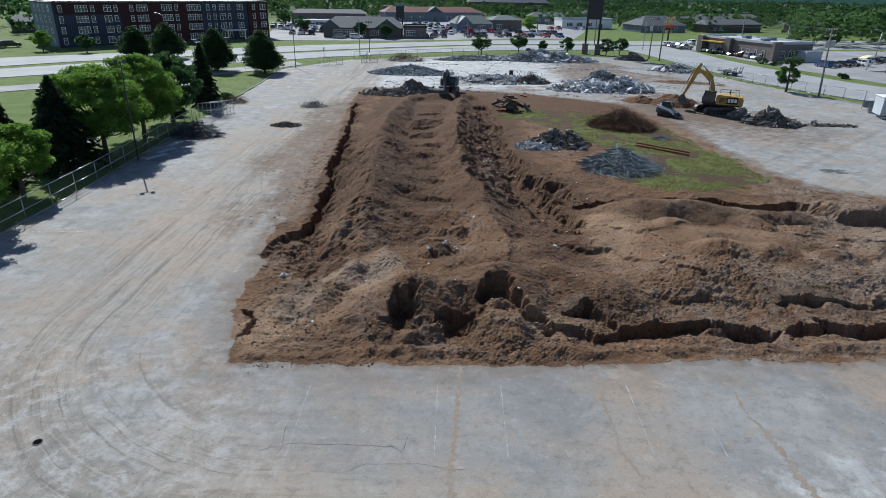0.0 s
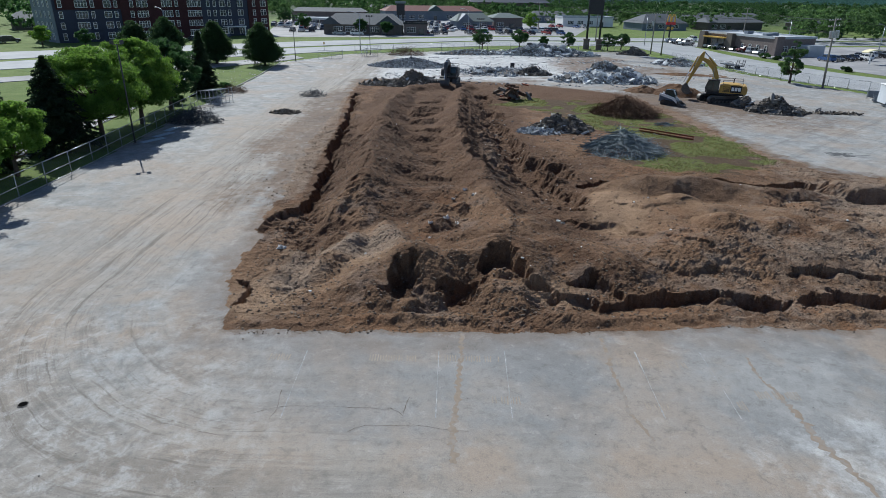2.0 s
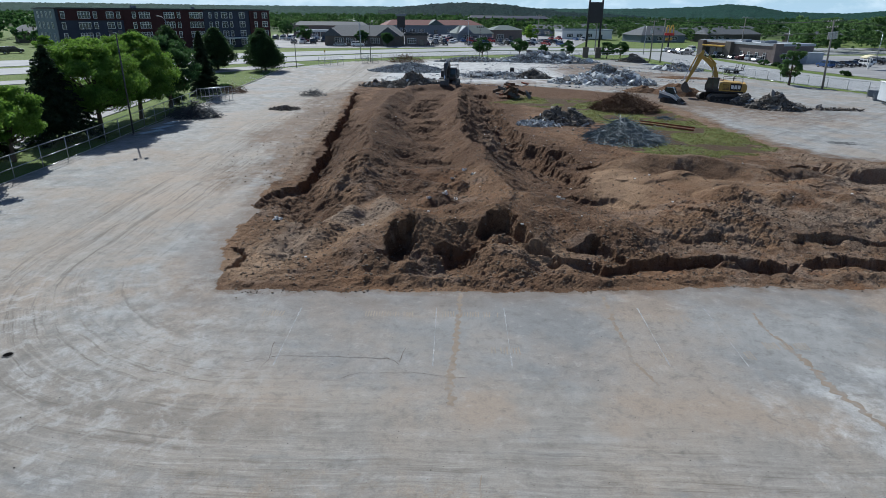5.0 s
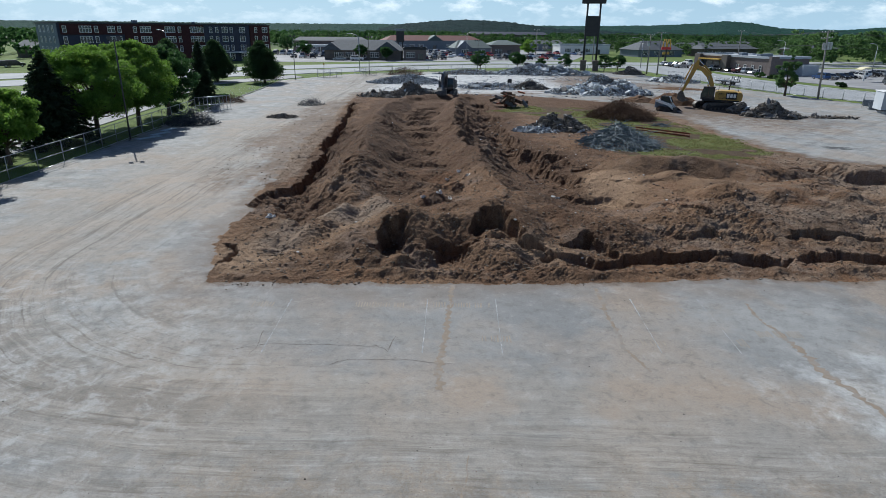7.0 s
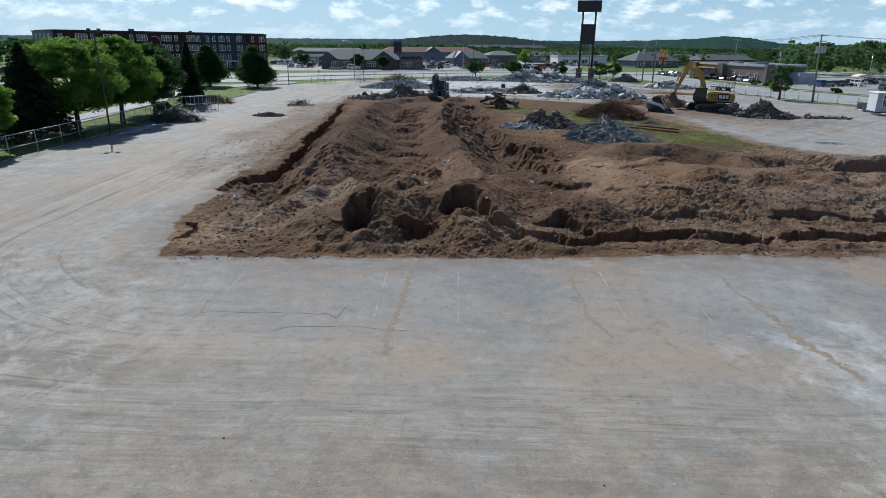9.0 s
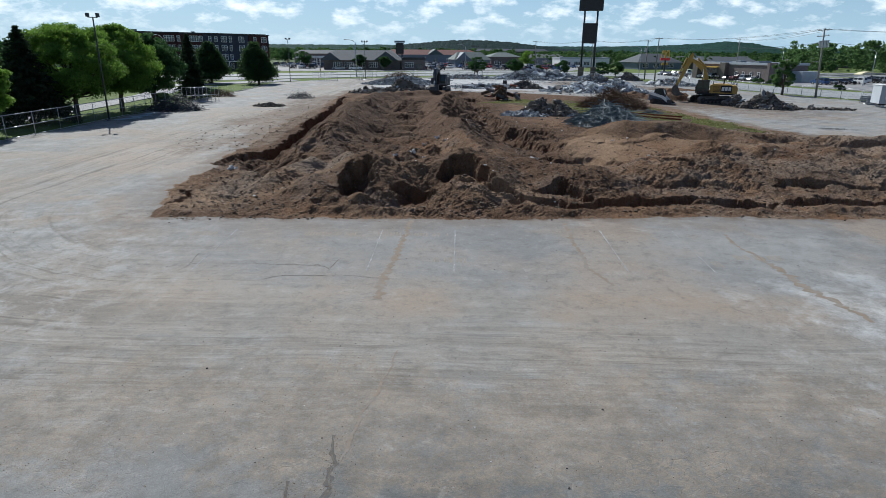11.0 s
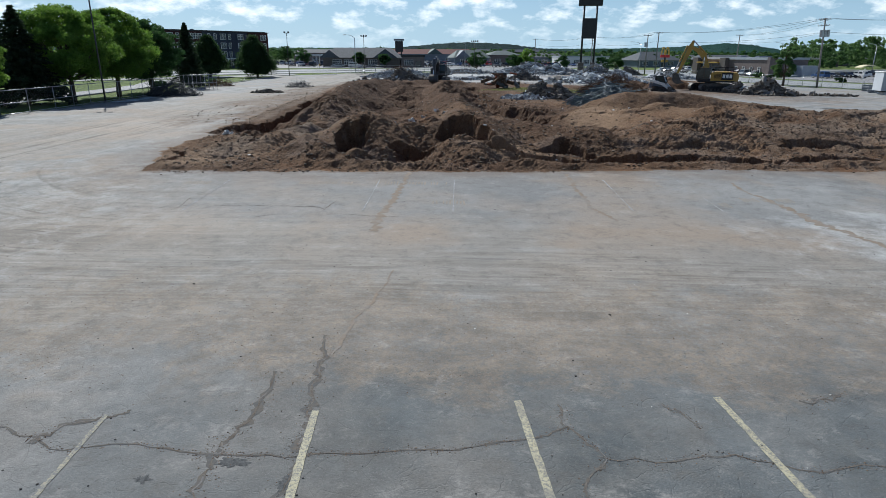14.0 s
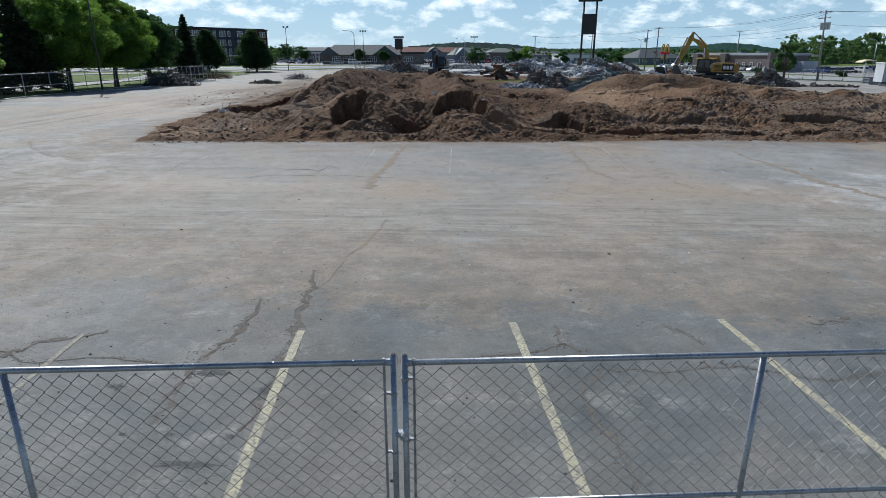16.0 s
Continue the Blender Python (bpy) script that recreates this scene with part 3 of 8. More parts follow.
    s.scarp([(24.6, 38.6), (27.0, 38.2), (30.0, 38.8)], 0.25, 1.0)
    s.scarp([(-4.6, 32.6), (-3.4, 33.2), (-2.6, 33.0)], 0.15, 0.7)
    # clods, slumps and furrows
    patchy = smooth(fbm(x * 0.2 + 3, y * 0.2, 3), -0.1, 0.2)
    crumb = smooth(fbm(x * 0.5 + 8, y * 0.5, 3), -0.05, 0.22)
    rough = 0.1 * fbm(x * 0.5, y * 0.5, 3) + 0.16 * (0.3 - np.abs(fbm(x * 0.8 + 5, y * 0.8, 3, 0.55))) * patchy
    rough = 1.3 * rough + 0.09 * fbm(x * 1.15 + 17, y * 1.15, 3, 0.6) - 0.08 * np.abs(fbm(x * 1.9, y * 1.9, 4, 0.6)) + 0.1 * fbm(x * 3.7, y * 3.7, 3, 0.7) * crumb * (0.4 + 0.6 * patchy) + 0.028 * fbm(x * 5.5, y * 5.5, 2, 0.7)
    sandy = smooth(x, 8.6, 10.5) * (1 - smooth(x, 20, 25)) * smooth(y, 35, 37) * (1 - smooth(y, 42, 44))
    return s.z + rough * (1 - 0.6 * sandy)


def dig_reach(x, y):
    """How far inside the ragged edge of the dig."""
    wob = (0.5 + 0.5 * smooth(y, 26, 32)) * fbm(x * 0.5, y * 0.5, 3) + 0.3 * fbm(x * 1.9, y * 1.9, 3)
    return inside(x, y, DIG) + wob


def soil_height(x, y):
    """The dug soil above the level of the lot, settled at its edges and under the grass."""
    dig, gr = dig_reach(x, y), inside(x, y, GRASS) + 1.6 * fbm(x * 0.3, y * 0.3, 3)
    flat_far = 1 - 0.6 * smooth(y, 92, 104)
    calm = (1 - 0.93 * smooth(gr, -2.0, 0.8)) * (1 - 0.5 * smooth(inside(x, y, [(8, 62), (30, 62), (30, 100), (8, 108)]), -2, 1))
    return dug_heights(x, y) * smooth(dig, 0.0, 0.5) * flat_far * calm


def steps(*runs):
    """Grid lines: runs of (start, end, step)."""
    out = [np.arange(a, b - 1e-6, s) for a, b, s in runs]
    return np.concatenate(out + [[runs[-1][1]]])


def mesh_from(name, verts, faces, mats, uv=None, attrs=None, smooth_shade=True):
    me = bpy.data.meshes.new(name)
    me.vertices.add(len(verts))
    me.vertices.foreach_set("co", np.asarray(verts, np.float32).ravel())
    faces = np.asarray(faces, np.int32)
    k = faces.shape[1]
    me.loops.add(faces.size)
    me.loops.foreach_set("vertex_index", faces.ravel())
    me.polygons.add(len(faces))
    me.polygons.foreach_set("loop_start", np.arange(0, faces.size, k, dtype=np.int32))
    me.polygons.foreach_set("use_smooth", np.full(len(faces), smooth_shade))
    for m in mats:
        me.materials.append(m)
    me.update(calc_edges=True)
    if uv is not None:
        layer = me.uv_layers.new(name="track")
        layer.data.foreach_set("uv", np.asarray(uv, np.float32)[faces.ravel()].ravel())
    for key, value in (attrs or {}).items():
        a = me.attributes.new(key, "FLOAT", "POINT")
        a.data.foreach_set("value", np.asarray(value, np.float32))
    return me


def build_site():
    xs = steps((-37, -17, 0.4), (-17, -11, 0.16), (-11, 24, 0.075), (24, 44, 0.2), (44, 86, 0.9))
    ys = steps((-16, 2, 0.9), (2, 22, 0.28), (22, 34, 0.068), (34, 52, 0.1), (52, 72, 0.17), (72, 110, 0.27), (110, 176, 1.1))
    X, Y = np.meshgrid(xs, ys, indexing="ij")
    x, y = X.ravel(), Y.ravel()
    dig, lot = dig_reach(x, y), inside(x, y, LOT)
    gr = inside(x, y, GRASS) + 1.6 * fbm(x * 0.3, y * 0.3, 3)
    z = np.zeros_like(x)
    m = dig > -0.4
    z[m] = soil_height(x[m], y[m]) + 0.004 * _rng.normal(size=m.sum()) * (dig[m] > 0)
    z += fall(x, y) + 0.025 * fbm(x * 0.25, y * 0.25, 3) * (dig <= 0)
    # rounded-corner coordinates of the haul track round the dig
    cx, cy = -7.0, 27.0
    ax, ay = np.maximum(cx - x, 0), np.maximum(cy - y, 0)
    d = np.hypot(ax, ay)
    s = np.where(y > cy, y - cy, 0) - np.where(x > cx, x - cx, 0) + np.arctan2(ax, ay + 1e-6) * 12.0 - 9.0
    lane = np.exp(-((d - 13.5) / 4.6) ** 2) * (0.3 + 0.7 * smooth(24 - x, 4, 22))
    lane2 = np.exp(-((x + 18.5) / 4.0) ** 2) * smooth(y, 22, 34)
    spill = smooth(dig, np.where(y < 29, -0.9, -2.2), 0.2) * 0.8
    left = (1 - smooth(-dig, 2.0, 6.5)) * (x < -6) * smooth(y, 34, 40) * (1 - smooth(y, 86, 99)) * (0.82 + 1.3 * fbm(x * 0.3 + 20, y * 0.12, 3))
    left = np.clip(np.maximum(left, 1.0 * np.exp(-((x + 17.4) / 2.6) ** 2 - ((y - 58.5) / 5.0) ** 2)), 0, 1)
    corner = np.exp(-((x + 10.9) / 1.2) ** 2 - ((y - 24.0) / 2.4) ** 2) * 0.45
    left = np.maximum(left, corner)
    z += 0.05 * fbm(x * 1.4, y * 1.4, 3, 0.6) * left * (dig <= 0)
    demo = smooth(inside(x, y, [(-14, 104), (34, 100), (44, 120), (52, 150), (26, 166), (-12, 152)]), -4, 4)
    attrs = dict(
        dust=np.clip(0.75 * lane + 0.7 * lane2 + 0.12 + 0.3 * smooth(y, 8.5, 10.5) * (1 - smooth(y, 14.5, 17)) * (1 - smooth(np.abs(x - 1), 10, 20)) + 0.25 * smooth(y, 100, 112) * (x < 30), 0, 1),
        spill=np.clip(np.maximum(spill, left) + 0.85 * demo * smooth(x, 16, 26) * smooth(fbm(x * 0.09, y * 0.09, 3), -0.25, 0.15) + 0.62 * np.exp(-((x - 40) / 12.0) ** 2 - ((y - 84) / 14.0) ** 2) * (dig < 0) + 0.7 * np.exp(-((x - 36) / 8.0) ** 2 - ((y - 93) / 7.0) ** 2) + 0.62 * demo * (1 - smooth(y, 110, 124)) * smooth(fbm(x * 0.16 + 7, y * 0.2, 3), -0.2, 0.2) + 0.6 * np.exp(-((x - 32) / 6.5) ** 2 - ((y - 96) / 9.0) ** 2) * (dig < 0), 0, 1),
        fresh=np.clip(smooth(9.2 - y, -2.0, 1.5) * (0.35 + 0.65 * smooth(x, -4, 1.0)) + 0.85 * smooth(y, 15.0, 17.5) * smooth(x, -11, -6) * smooth(27 - y, 0, 3) * (1 - 0.55 * smooth(x, 7, 15)), 0, 1),
        edge=smooth(dig, -3.2, -0.6) * (dig < 0.3) * (1 - smooth(y, 30, 40)) * (0.75 + fbm(x * 0.4, y * 0.9, 3)),
        comb=np.clip(np.exp(-((y - 11.8) / 2.6) ** 2) * (1 - smooth(np.abs(x - 1), 8, 20)) + 0.9 * np.exp(-((x + 16.5) / 3.2) ** 2) * smooth(y, 30, 38) * (1 - smooth(y, 62, 80)) + 0.15 * lane, 0, 1),
        haul=np.clip(np.exp(-((d - 11.5) / 4.2) ** 2) * smooth(-x, -1, 9), 0, 1),
        west=smooth(-x, 3, 11) * (1 - smooth(y, 20, 30)) * smooth(y, 5, 8),
        grass=smooth(gr, -2.2, 1.2),
        mid=smooth(y, 11, 15),
        rust=np.clip(smooth(y, 13.5, 16.5) * 0.55 + 0.25 + 1.15 * np.exp(-((y + 0.6 * fbm(x * 0.3, y * 0.3, 2) - 15.4) / 1.1) ** 2) * smooth(x, -9, -5) + 0.7 * smooth(y, 20.5, 22.5) * (1 - smooth(y, 26, 29)) + 1.2 * np.exp(-((x + 18.5) / 4.5) ** 2) * smooth(y, 26, 38) * (1 - smooth(y, 76, 96)), 0, 1.5),
        chalk=np.clip(0.8 * demo * smooth(y, 104, 112) * (1 - smooth(x, 30, 44)) + 0.3 * smooth(y, 90, 116) * smooth(-x, -4, 4) + 0.44 * (1.25 * smooth(x, 6, 16) + 0.7 * smooth(-x, 8, 16)) * smooth(y, 6, 9.5) * (1 - smooth(y, 16, 21)), 0, 1),
        grit=np.clip(smooth(y + 0.5 * fbm(x * 0.5, y * 0.5, 3), 6.6, 9.0) * (1 - smooth(y, 9.5, 14.0)) * (0.2 + 0.55 * (1 - smooth(np.abs(x - 3), 6, 16))) + 0.12, 0, 1),
        # darker brown over the ridges, east valley, near pits and far soil
        umber=1.3 * np.exp(-((x - 8.4) / 3.6) ** 2 - ((y - 49.5) / 8.0) ** 2) + 1.25 * smooth(y, 82, 90) * smooth(x, -1, 3) * (1 - smooth(x, 24, 29)) + 0.8 * np.exp(-((x - 6.5) / 4.0) ** 2 - ((y - 36.0) / 5.0) ** 2) + smooth(x, -13, -11) * (1 - smooth(x, 7, 10)) * smooth(y, 38, 46) * (1 - smooth(y, 98, 106)) + 0.8 * np.exp(-((x - 0.5) / 2.6) ** 2 - ((y - 30.5) / 2.2) ** 2),
        bare=smooth(fbm(x * 0.2 + 9, y * 0.3, 3), 0.08, 0.2),
        dry=np.clip(np.exp(-((x + 4.8) / 2.6) ** 2 - ((y - 32.4) / 2.6) ** 2) + 0.8 * np.exp(-((x + 8.6) / 1.6) ** 2 - ((y - 29) / 3.0) ** 2)
                    + 0.3 * smooth(x, 13, 19) * smooth(y, 29, 33) * (1 - smooth(y, 43, 48)) + 0.6 * smooth(x, 22, 30) + 0.4 * smooth(x, 8, 14) * (1 - smooth(y, 32, 36))
                    + 0.85 * smooth(np.interp(y, [38, 44, 56, 66, 80, 92], [-11.6, -11.2, -12.2, -12.9, -14.5, -15.6]) - x, -0.2, 0.5) * smooth(y, 38, 44) + 0.5 * np.exp(-((x - 3.5) / 1.5) ** 2) * smooth(y, 40, 50) * (1 - smooth(y, 60, 75)), 0, 1),
        sand=0.8 * np.exp(-((x + 5.8) / 3.6) ** 2 - ((y - 31.0) / 4.0) ** 2) * smooth(fbm(x * 0.5 + 2, y * 0.5, 3), -0.2, 0.15) + 0.32 * smooth(x, 8.6, 10.2) * (1 - smooth(x, 20, 26)) * smooth(y, 34, 37) * (1 - smooth(y, 42, 44.5)) + np.exp(-((x - 10.4) / 1.8) ** 2 - ((y - 38.5) / 3.2) ** 2) + np.exp(-((x + 9.5) / 1.7) ** 2 - ((y - 26.4) / 2.3) ** 2) + 0.8 * np.exp(-((x - 5) / 1.8) ** 2 - ((y - 27.2) / 1.2) ** 2),
    )
    nx, ny = len(xs), len(ys)
    i, j = np.meshgrid(np.arange(nx - 1), np.arange(ny - 1), indexing="ij")
    a = (i * ny + j).ravel()
    quads = np.stack([a, a + ny, a + ny + 1, a + 1], 1)
    mean_dig, mean_lot = dig[quads].mean(1), lot[quads].mean(1)
    co, uv = np.stack([x, y, z], 1), np.stack([s, d], 1)
    for name, keep, mat, label in (
        ("excavated_soil", mean_dig > 0, M_SOIL, "brown excavated soil in ridges, heaps and open trenches"),
        ("pavement", (mean_dig <= 0) & (mean_lot > 0), M_PAVE, "worn grey asphalt lot with tan dust and curved tyre tracks"),
    ):
        f = quads[keep]
        used, inv = np.unique(f, return_inverse=True)
        me = mesh_from(name, co[used], inv.reshape(f.shape), [mat], uv[used], {k: v[used] for k, v in attrs.items()}, name == "pavement")
        tagged(new(name, me), label, "ground", kind="structure")


def build_ground():
    """One sheet out to the horizon; it dips under the lot."""
    xs = steps((-4500, -600, 300), (-600, -120, 20), (-120, 130, 2.5), (130, 600, 20), (600, 4500, 300))
    ys = steps((-3000, -300, 300), (-300, -20, 20), (-20, 260, 2.5), (260, 700, 20), (700, 4500, 200))
    X, Y = np.meshgrid(xs, ys, indexing="ij")
    x, y = X.ravel(), Y.ravel()
    z = fall(x, y) - 0.06 + 0.15 * fbm(x * 0.05, y * 0.05, 2) * smooth(np.hypot(x, y - 80), 90, 200)
    z = np.where(inside(x, y, LOT) > 3.6, -4.0, z)
    nx, ny = len(xs), len(ys)
    i, j = np.meshgrid(np.arange(nx - 1), np.arange(ny - 1), indexing="ij")
    a = (i * ny + j).ravel()
    quads = np.stack([a, a + ny, a + ny + 1, a + 1], 1)
    tagged(new("ground", mesh_from("ground", np.stack([x, y, z], 1), quads, [M_TURF])), "mown and weedy summer grass round the lot", "ground", kind="structure")


def at_z(x, y):
    return float(fall(np.array([x], float), np.array([y], float))[0])


def strip(name, near, far, lift, mat, label, category="road", piece=3.0):
    """A paved band between two edge lines of the same count of points."""
    rows = []
    for k in range(len(near) - 1):
        n = max(1, int(math.dist(near[k], near[k + 1]) / piece))
        for q in range(n + (k == len(near) - 2)):
            t = q / n
            a = [near[k][c] * (1 - t) + near[k + 1][c] * t for c in (0, 1)]
            b = [far[k][c] * (1 - t) + far[k + 1][c] * t for c in (0, 1)]
            rows.append((a, b))
    w = max(2, int(max(math.dist(a, b) for a, b in rows) / 6))
    verts, faces = [], []
    for a, b in rows:
        for q in range(w + 1):
            t = q / w
            px, py = a[0] * (1 - t) + b[0] * t, a[1] * (1 - t) + b[1] * t
            verts.append((px, py, at_z(px, py) + lift))
    for r in range(len(rows) - 1):
        for q in range(w):
            k = r * (w + 1) + q
            faces.append((k, k + 1, k + w + 2, k + w + 1))
    low = len(verts)
    rim = [r * (w + 1) for r in range(len(rows))]
    for edge in (rim, [k + w for k in rim]):
        start = len(verts)
        verts += [(verts[k][0], verts[k][1], verts[k][2] - lift - 0.12) for k in edge]
        for q in range(len(edge) - 1):
            faces.append((edge[q], edge[q + 1], start + q + 1, start + q))
    me = bpy.data.meshes.new(name)
    me.from_pydata(verts, [], faces)
    me.materials.append(mat)
    bm = bmesh.new()
    bm.from_mesh(me)
    bmesh.ops.recalc_face_normals(bm, faces=bm.faces)
    bm.to_mesh(me)
    bm.free()
    return tagged(new(name, me), label, category, kind="structure")


build_site()
build_ground()
strip("road_main_near", [(-180, 25), (-110, 83), (-82, 111), (-72, 121), (-35, 153), (-16, 168), (7, 181), (40, 195), (90, 212), (200, 240), (400, 270)],
      [(-192, 38), (-120, 96), (-90, 123), (-80, 134), (-39, 167), (-18, 183), (7.4, 198), (36, 210), (86, 228), (196, 256), (398, 287)], 0.03, M_ROAD, "pale concrete carriageway of the main road")
strip("road_main_far", [(-196, 42), (-124, 100), (-93, 127), (-83, 138), (-40, 171), (-18.5, 187), (7.6, 202), (35, 214), (85, 232), (195, 260), (397, 291)],
      [(-206, 55), (-134, 113), (-104, 141), (-91, 151), (-44, 188), (-19.5, 203), (8.2, 218), (34, 230), (82, 248), (192, 277), (396, 308)], 0.03, M_ROAD, "pale concrete carriageway beyond the grass median")
strip("road_side", [(110, 50), (86, 88), (75, 107), (67.5, 119), (62.5, 133), (60, 149), (58, 168), (54, 200)],
      [(124, 72), (101, 105), (90, 125), (85, 136), (80.5, 152), (78, 165), (76, 180), (76, 207)], 0.035, M_ROAD, "pale side road that meets the main road")
strip("frontage_lane", [(-120, 49), (-74, 93), (-66, 101), (-48, 118), (-38, 132), (-34, 140)], [(-125, 54), (-78, 98), (-70, 106), (-52, 124), (-42, 138), (-38, 146)], 0.03, M_LOT, "narrow grey service lane in the grass", "lane")
strip("lot_far", [(-62, 203), (-20, 211), (20, 229), (44, 240)], [(-90, 330), (-40, 345), (30, 365), (80, 370)], 0.02, M_LOT, "grey parking lot of the shops across the road", "parking lot", 8)
strip("lot_east", [(92, 135), (86, 155), (84, 168), (82, 180), (80, 207)], [(190, 150), (185, 175), (182, 190), (180, 205), (178, 225)], 0.02, M_LOT, "grey parking lot of the corner shop", "parking lot", 8)
strip("west_lane", [(-33.5, 20), (-35.6, 38), (-37.6, 52), (-39.6, 70), (-42, 92), (-47, 112)], [(-38, 18), (-39.8, 36), (-41.6, 51), (-43.4, 69), (-46, 91), (-52, 109)], 0.03, M_LOT, "narrow grey lane behind the row of trees", "lane")

# ---- mesh helpers ----
def empty(name, m, label="", category="", group="", kind=""):
    ob = new(name)
    ob.matrix_basis = m
    return tagged(ob, label, category, group, kind)


def to_mesh(name, bm, mat, shade=False):
    me = bpy.data.meshes.new(name)
    bmesh.ops.recalc_face_normals(bm, faces=bm.faces)
    if shade:
        for f in bm.faces:
            f.smooth = True
    bm.to_mesh(me)
    bm.free()
    for m in mat if isinstance(mat, (list, tuple)) else [mat]:
        me.materials.append(m)
    return me


def part(name, bm, mat, parent, label="", shade=False):
    ob = new(name, to_mesh(name, bm, mat, shade) if isinstance(bm, bmesh.types.BMesh) else bm)
    ob.parent = parent
    return tagged(ob, label)


def box(bm, c, s, turn=0.0, bevel=0.0):
    r = bmesh.ops.create_cube(bm, size=1.0, matrix=Matrix.Translation(c) @ Matrix.Rotation(radians(turn), 4, "Z") @ Matrix.Diagonal((*s, 1)))
    if bevel:
        es = list({e for v in r["verts"] for e in v.link_edges})
        bmesh.ops.bevel(bm, geom=es, offset=bevel, segments=2, affect="EDGES", profile=0.6)
    return bm


def beam(bm, p, q, w, h):
    """A bar of section w by h from p to q."""
    p, q = Vector(p), Vector(q)
    d = q - p
    m = Matrix.Translation((p + q) / 2) @ d.to_track_quat("Z", "Y").to_matrix().to_4x4() @ Matrix.Diagonal((w, h, d.length, 1))
    bmesh.ops.create_cube(bm, size=1.0, matrix=m)
    return bm


def tube(bm, pts, r0, r1=None, sides=6, cap=True):
    """A round bar through the points, tapering from r0 to r1."""
    pts = [Vector(p) for p in pts]
    r1 = r0 if r1 is None else r1
    rings = []
    up = None
    for k, p in enumerate(pts):
        d = (pts[min(k + 1, len(pts) - 1)] - pts[max(k - 1, 0)]).normalized()
        if up is None:
            up = Vector((0, 0, 1)) if abs(d.z) < 0.9 else Vector((1, 0, 0))
        a = d.cross(up).normalized()
        b = d.cross(a)
        up = -b if abs(b.dot(up)) > 0 else up
        r = r0 + (r1 - r0) * k / max(1, len(pts) - 1)
        rings.append([bm.verts.new(p + r * (math.cos(q) * a + math.sin(q) * b)) for q in (2 * math.pi * i / sides for i in range(sides))])
        up = a.cross(d)
    for s, t in zip(rings, rings[1:]):
        for i in range(sides):
            bm.faces.new((s[i], s[(i + 1) % sides], t[(i + 1) % sides], t[i]))
    if cap and sides > 2:
        bm.faces.new(rings[0])
        bm.faces.new(rings[-1])
    return bm


def disc(bm, c, axis, r, thick, sides=20, r2=None):
    d = Vector(axis).normalized()
    m = Matrix.Translation(c) @ d.to_track_quat("Z", "Y").to_matrix().to_4x4()
    bmesh.ops.create_cone(bm, cap_ends=True, segments=sides, radius1=r, radius2=r if r2 is None else r2, depth=thick, matrix=m)
    return bm


def slab_of(bm, outline, axis, lo, hi):
    """A flat outline (a, b) pushed along x, y or z between lo and hi."""
    def at(a, b, c):
        return {"x": (c, a, b), "y": (a, c, b), "z": (a, b, c)}[axis]
    n = len(outline)
    v0 = [bm.verts.new(at(a, b, lo)) for a, b in outline]
    v1 = [bm.verts.new(at(a, b, hi)) for a, b in outline]
    bm.faces.new(v0)
    bm.faces.new(v1[::-1])
    for i in range(n):
        bm.faces.new((v0[i], v0[(i + 1) % n], v1[(i + 1) % n], v1[i]))
    return bm


def B():
    return bmesh.new()


def lattice(bm, us, vs, solid, place):
    """A connected frame: the cells (i, j) of a grid that solid() keeps, given thickness; place(u, v, side) puts a corner."""
    corner, cells = {}, {(i, j) for i in range(len(us) - 1) for j in range(len(vs) - 1) if solid(i, j)}

    def at(i, j, side):
        if (i, j, side) not in corner:
            corner[i, j, side] = bm.verts.new(place(us[i], vs[j], side))
        return corner[i, j, side]
    for i, j in cells:
        for side in (0, 1):
            bm.faces.new([at(a, b, side) for a, b in ((i, j), (i + 1, j), (i + 1, j + 1), (i, j + 1))])
        for (di, dj), (a, b), (c, d) in (((-1, 0), (i, j), (i, j + 1)), ((1, 0), (i + 1, j), (i + 1, j + 1)), ((0, -1), (i, j), (i + 1, j)), ((0, 1), (i, j + 1), (i + 1, j + 1))):
            if (i + di, j + dj) not in cells:
                bm.faces.new((at(a, b, 0), at(c, d, 0), at(c, d, 1), at(a, b, 1)))
    return bm


def rows_mesh(name, verts, faces, mat, shade=False):
    return mesh_from(name, np.asarray(verts, float), np.asarray(faces), mat if isinstance(mat, (list, tuple)) else [mat], smooth_shade=shade)


# ---- plants ----
def leaf_material(name, dark, lite, tip):
    m = Mat(name, 0.6, 0, 0.25)
    r = m.island()
    c = m.mix(r, dark, lite)
    c = m.mix(m.ramp(m.noise(0.55, 3, 0.6), 0.45, 0.7, 0, 0.8), c, tip)
    m.color(c)
    tr = m.nd("ShaderNodeBsdfTranslucent")
    m.put(m.mix(0.5, c, tip), tr.inputs["Color"])
    mx = m.nd("ShaderNodeMixShader")
    mx.inputs[0].default_value = 0.45
    out = m.nt.nodes["Material Output"]
    m.nt.links.new(m.b.outputs[0], mx.inputs[1])
    m.nt.links.new(tr.outputs[0], mx.inputs[2])
    m.nt.links.new(mx.outputs[0], out.inputs["Surface"])
    return m.m


def bark_material():
    m = Mat("bark", 0.95, 0, 0.2)
    n = m.noise(6, 6, 0.7, m.local, (4, 4, 0.8))
    return m.color(m.mix(n, (0.035, 0.026, 0.02), (0.15, 0.12, 0.095))).bump(n, 0.9, 0.05).m


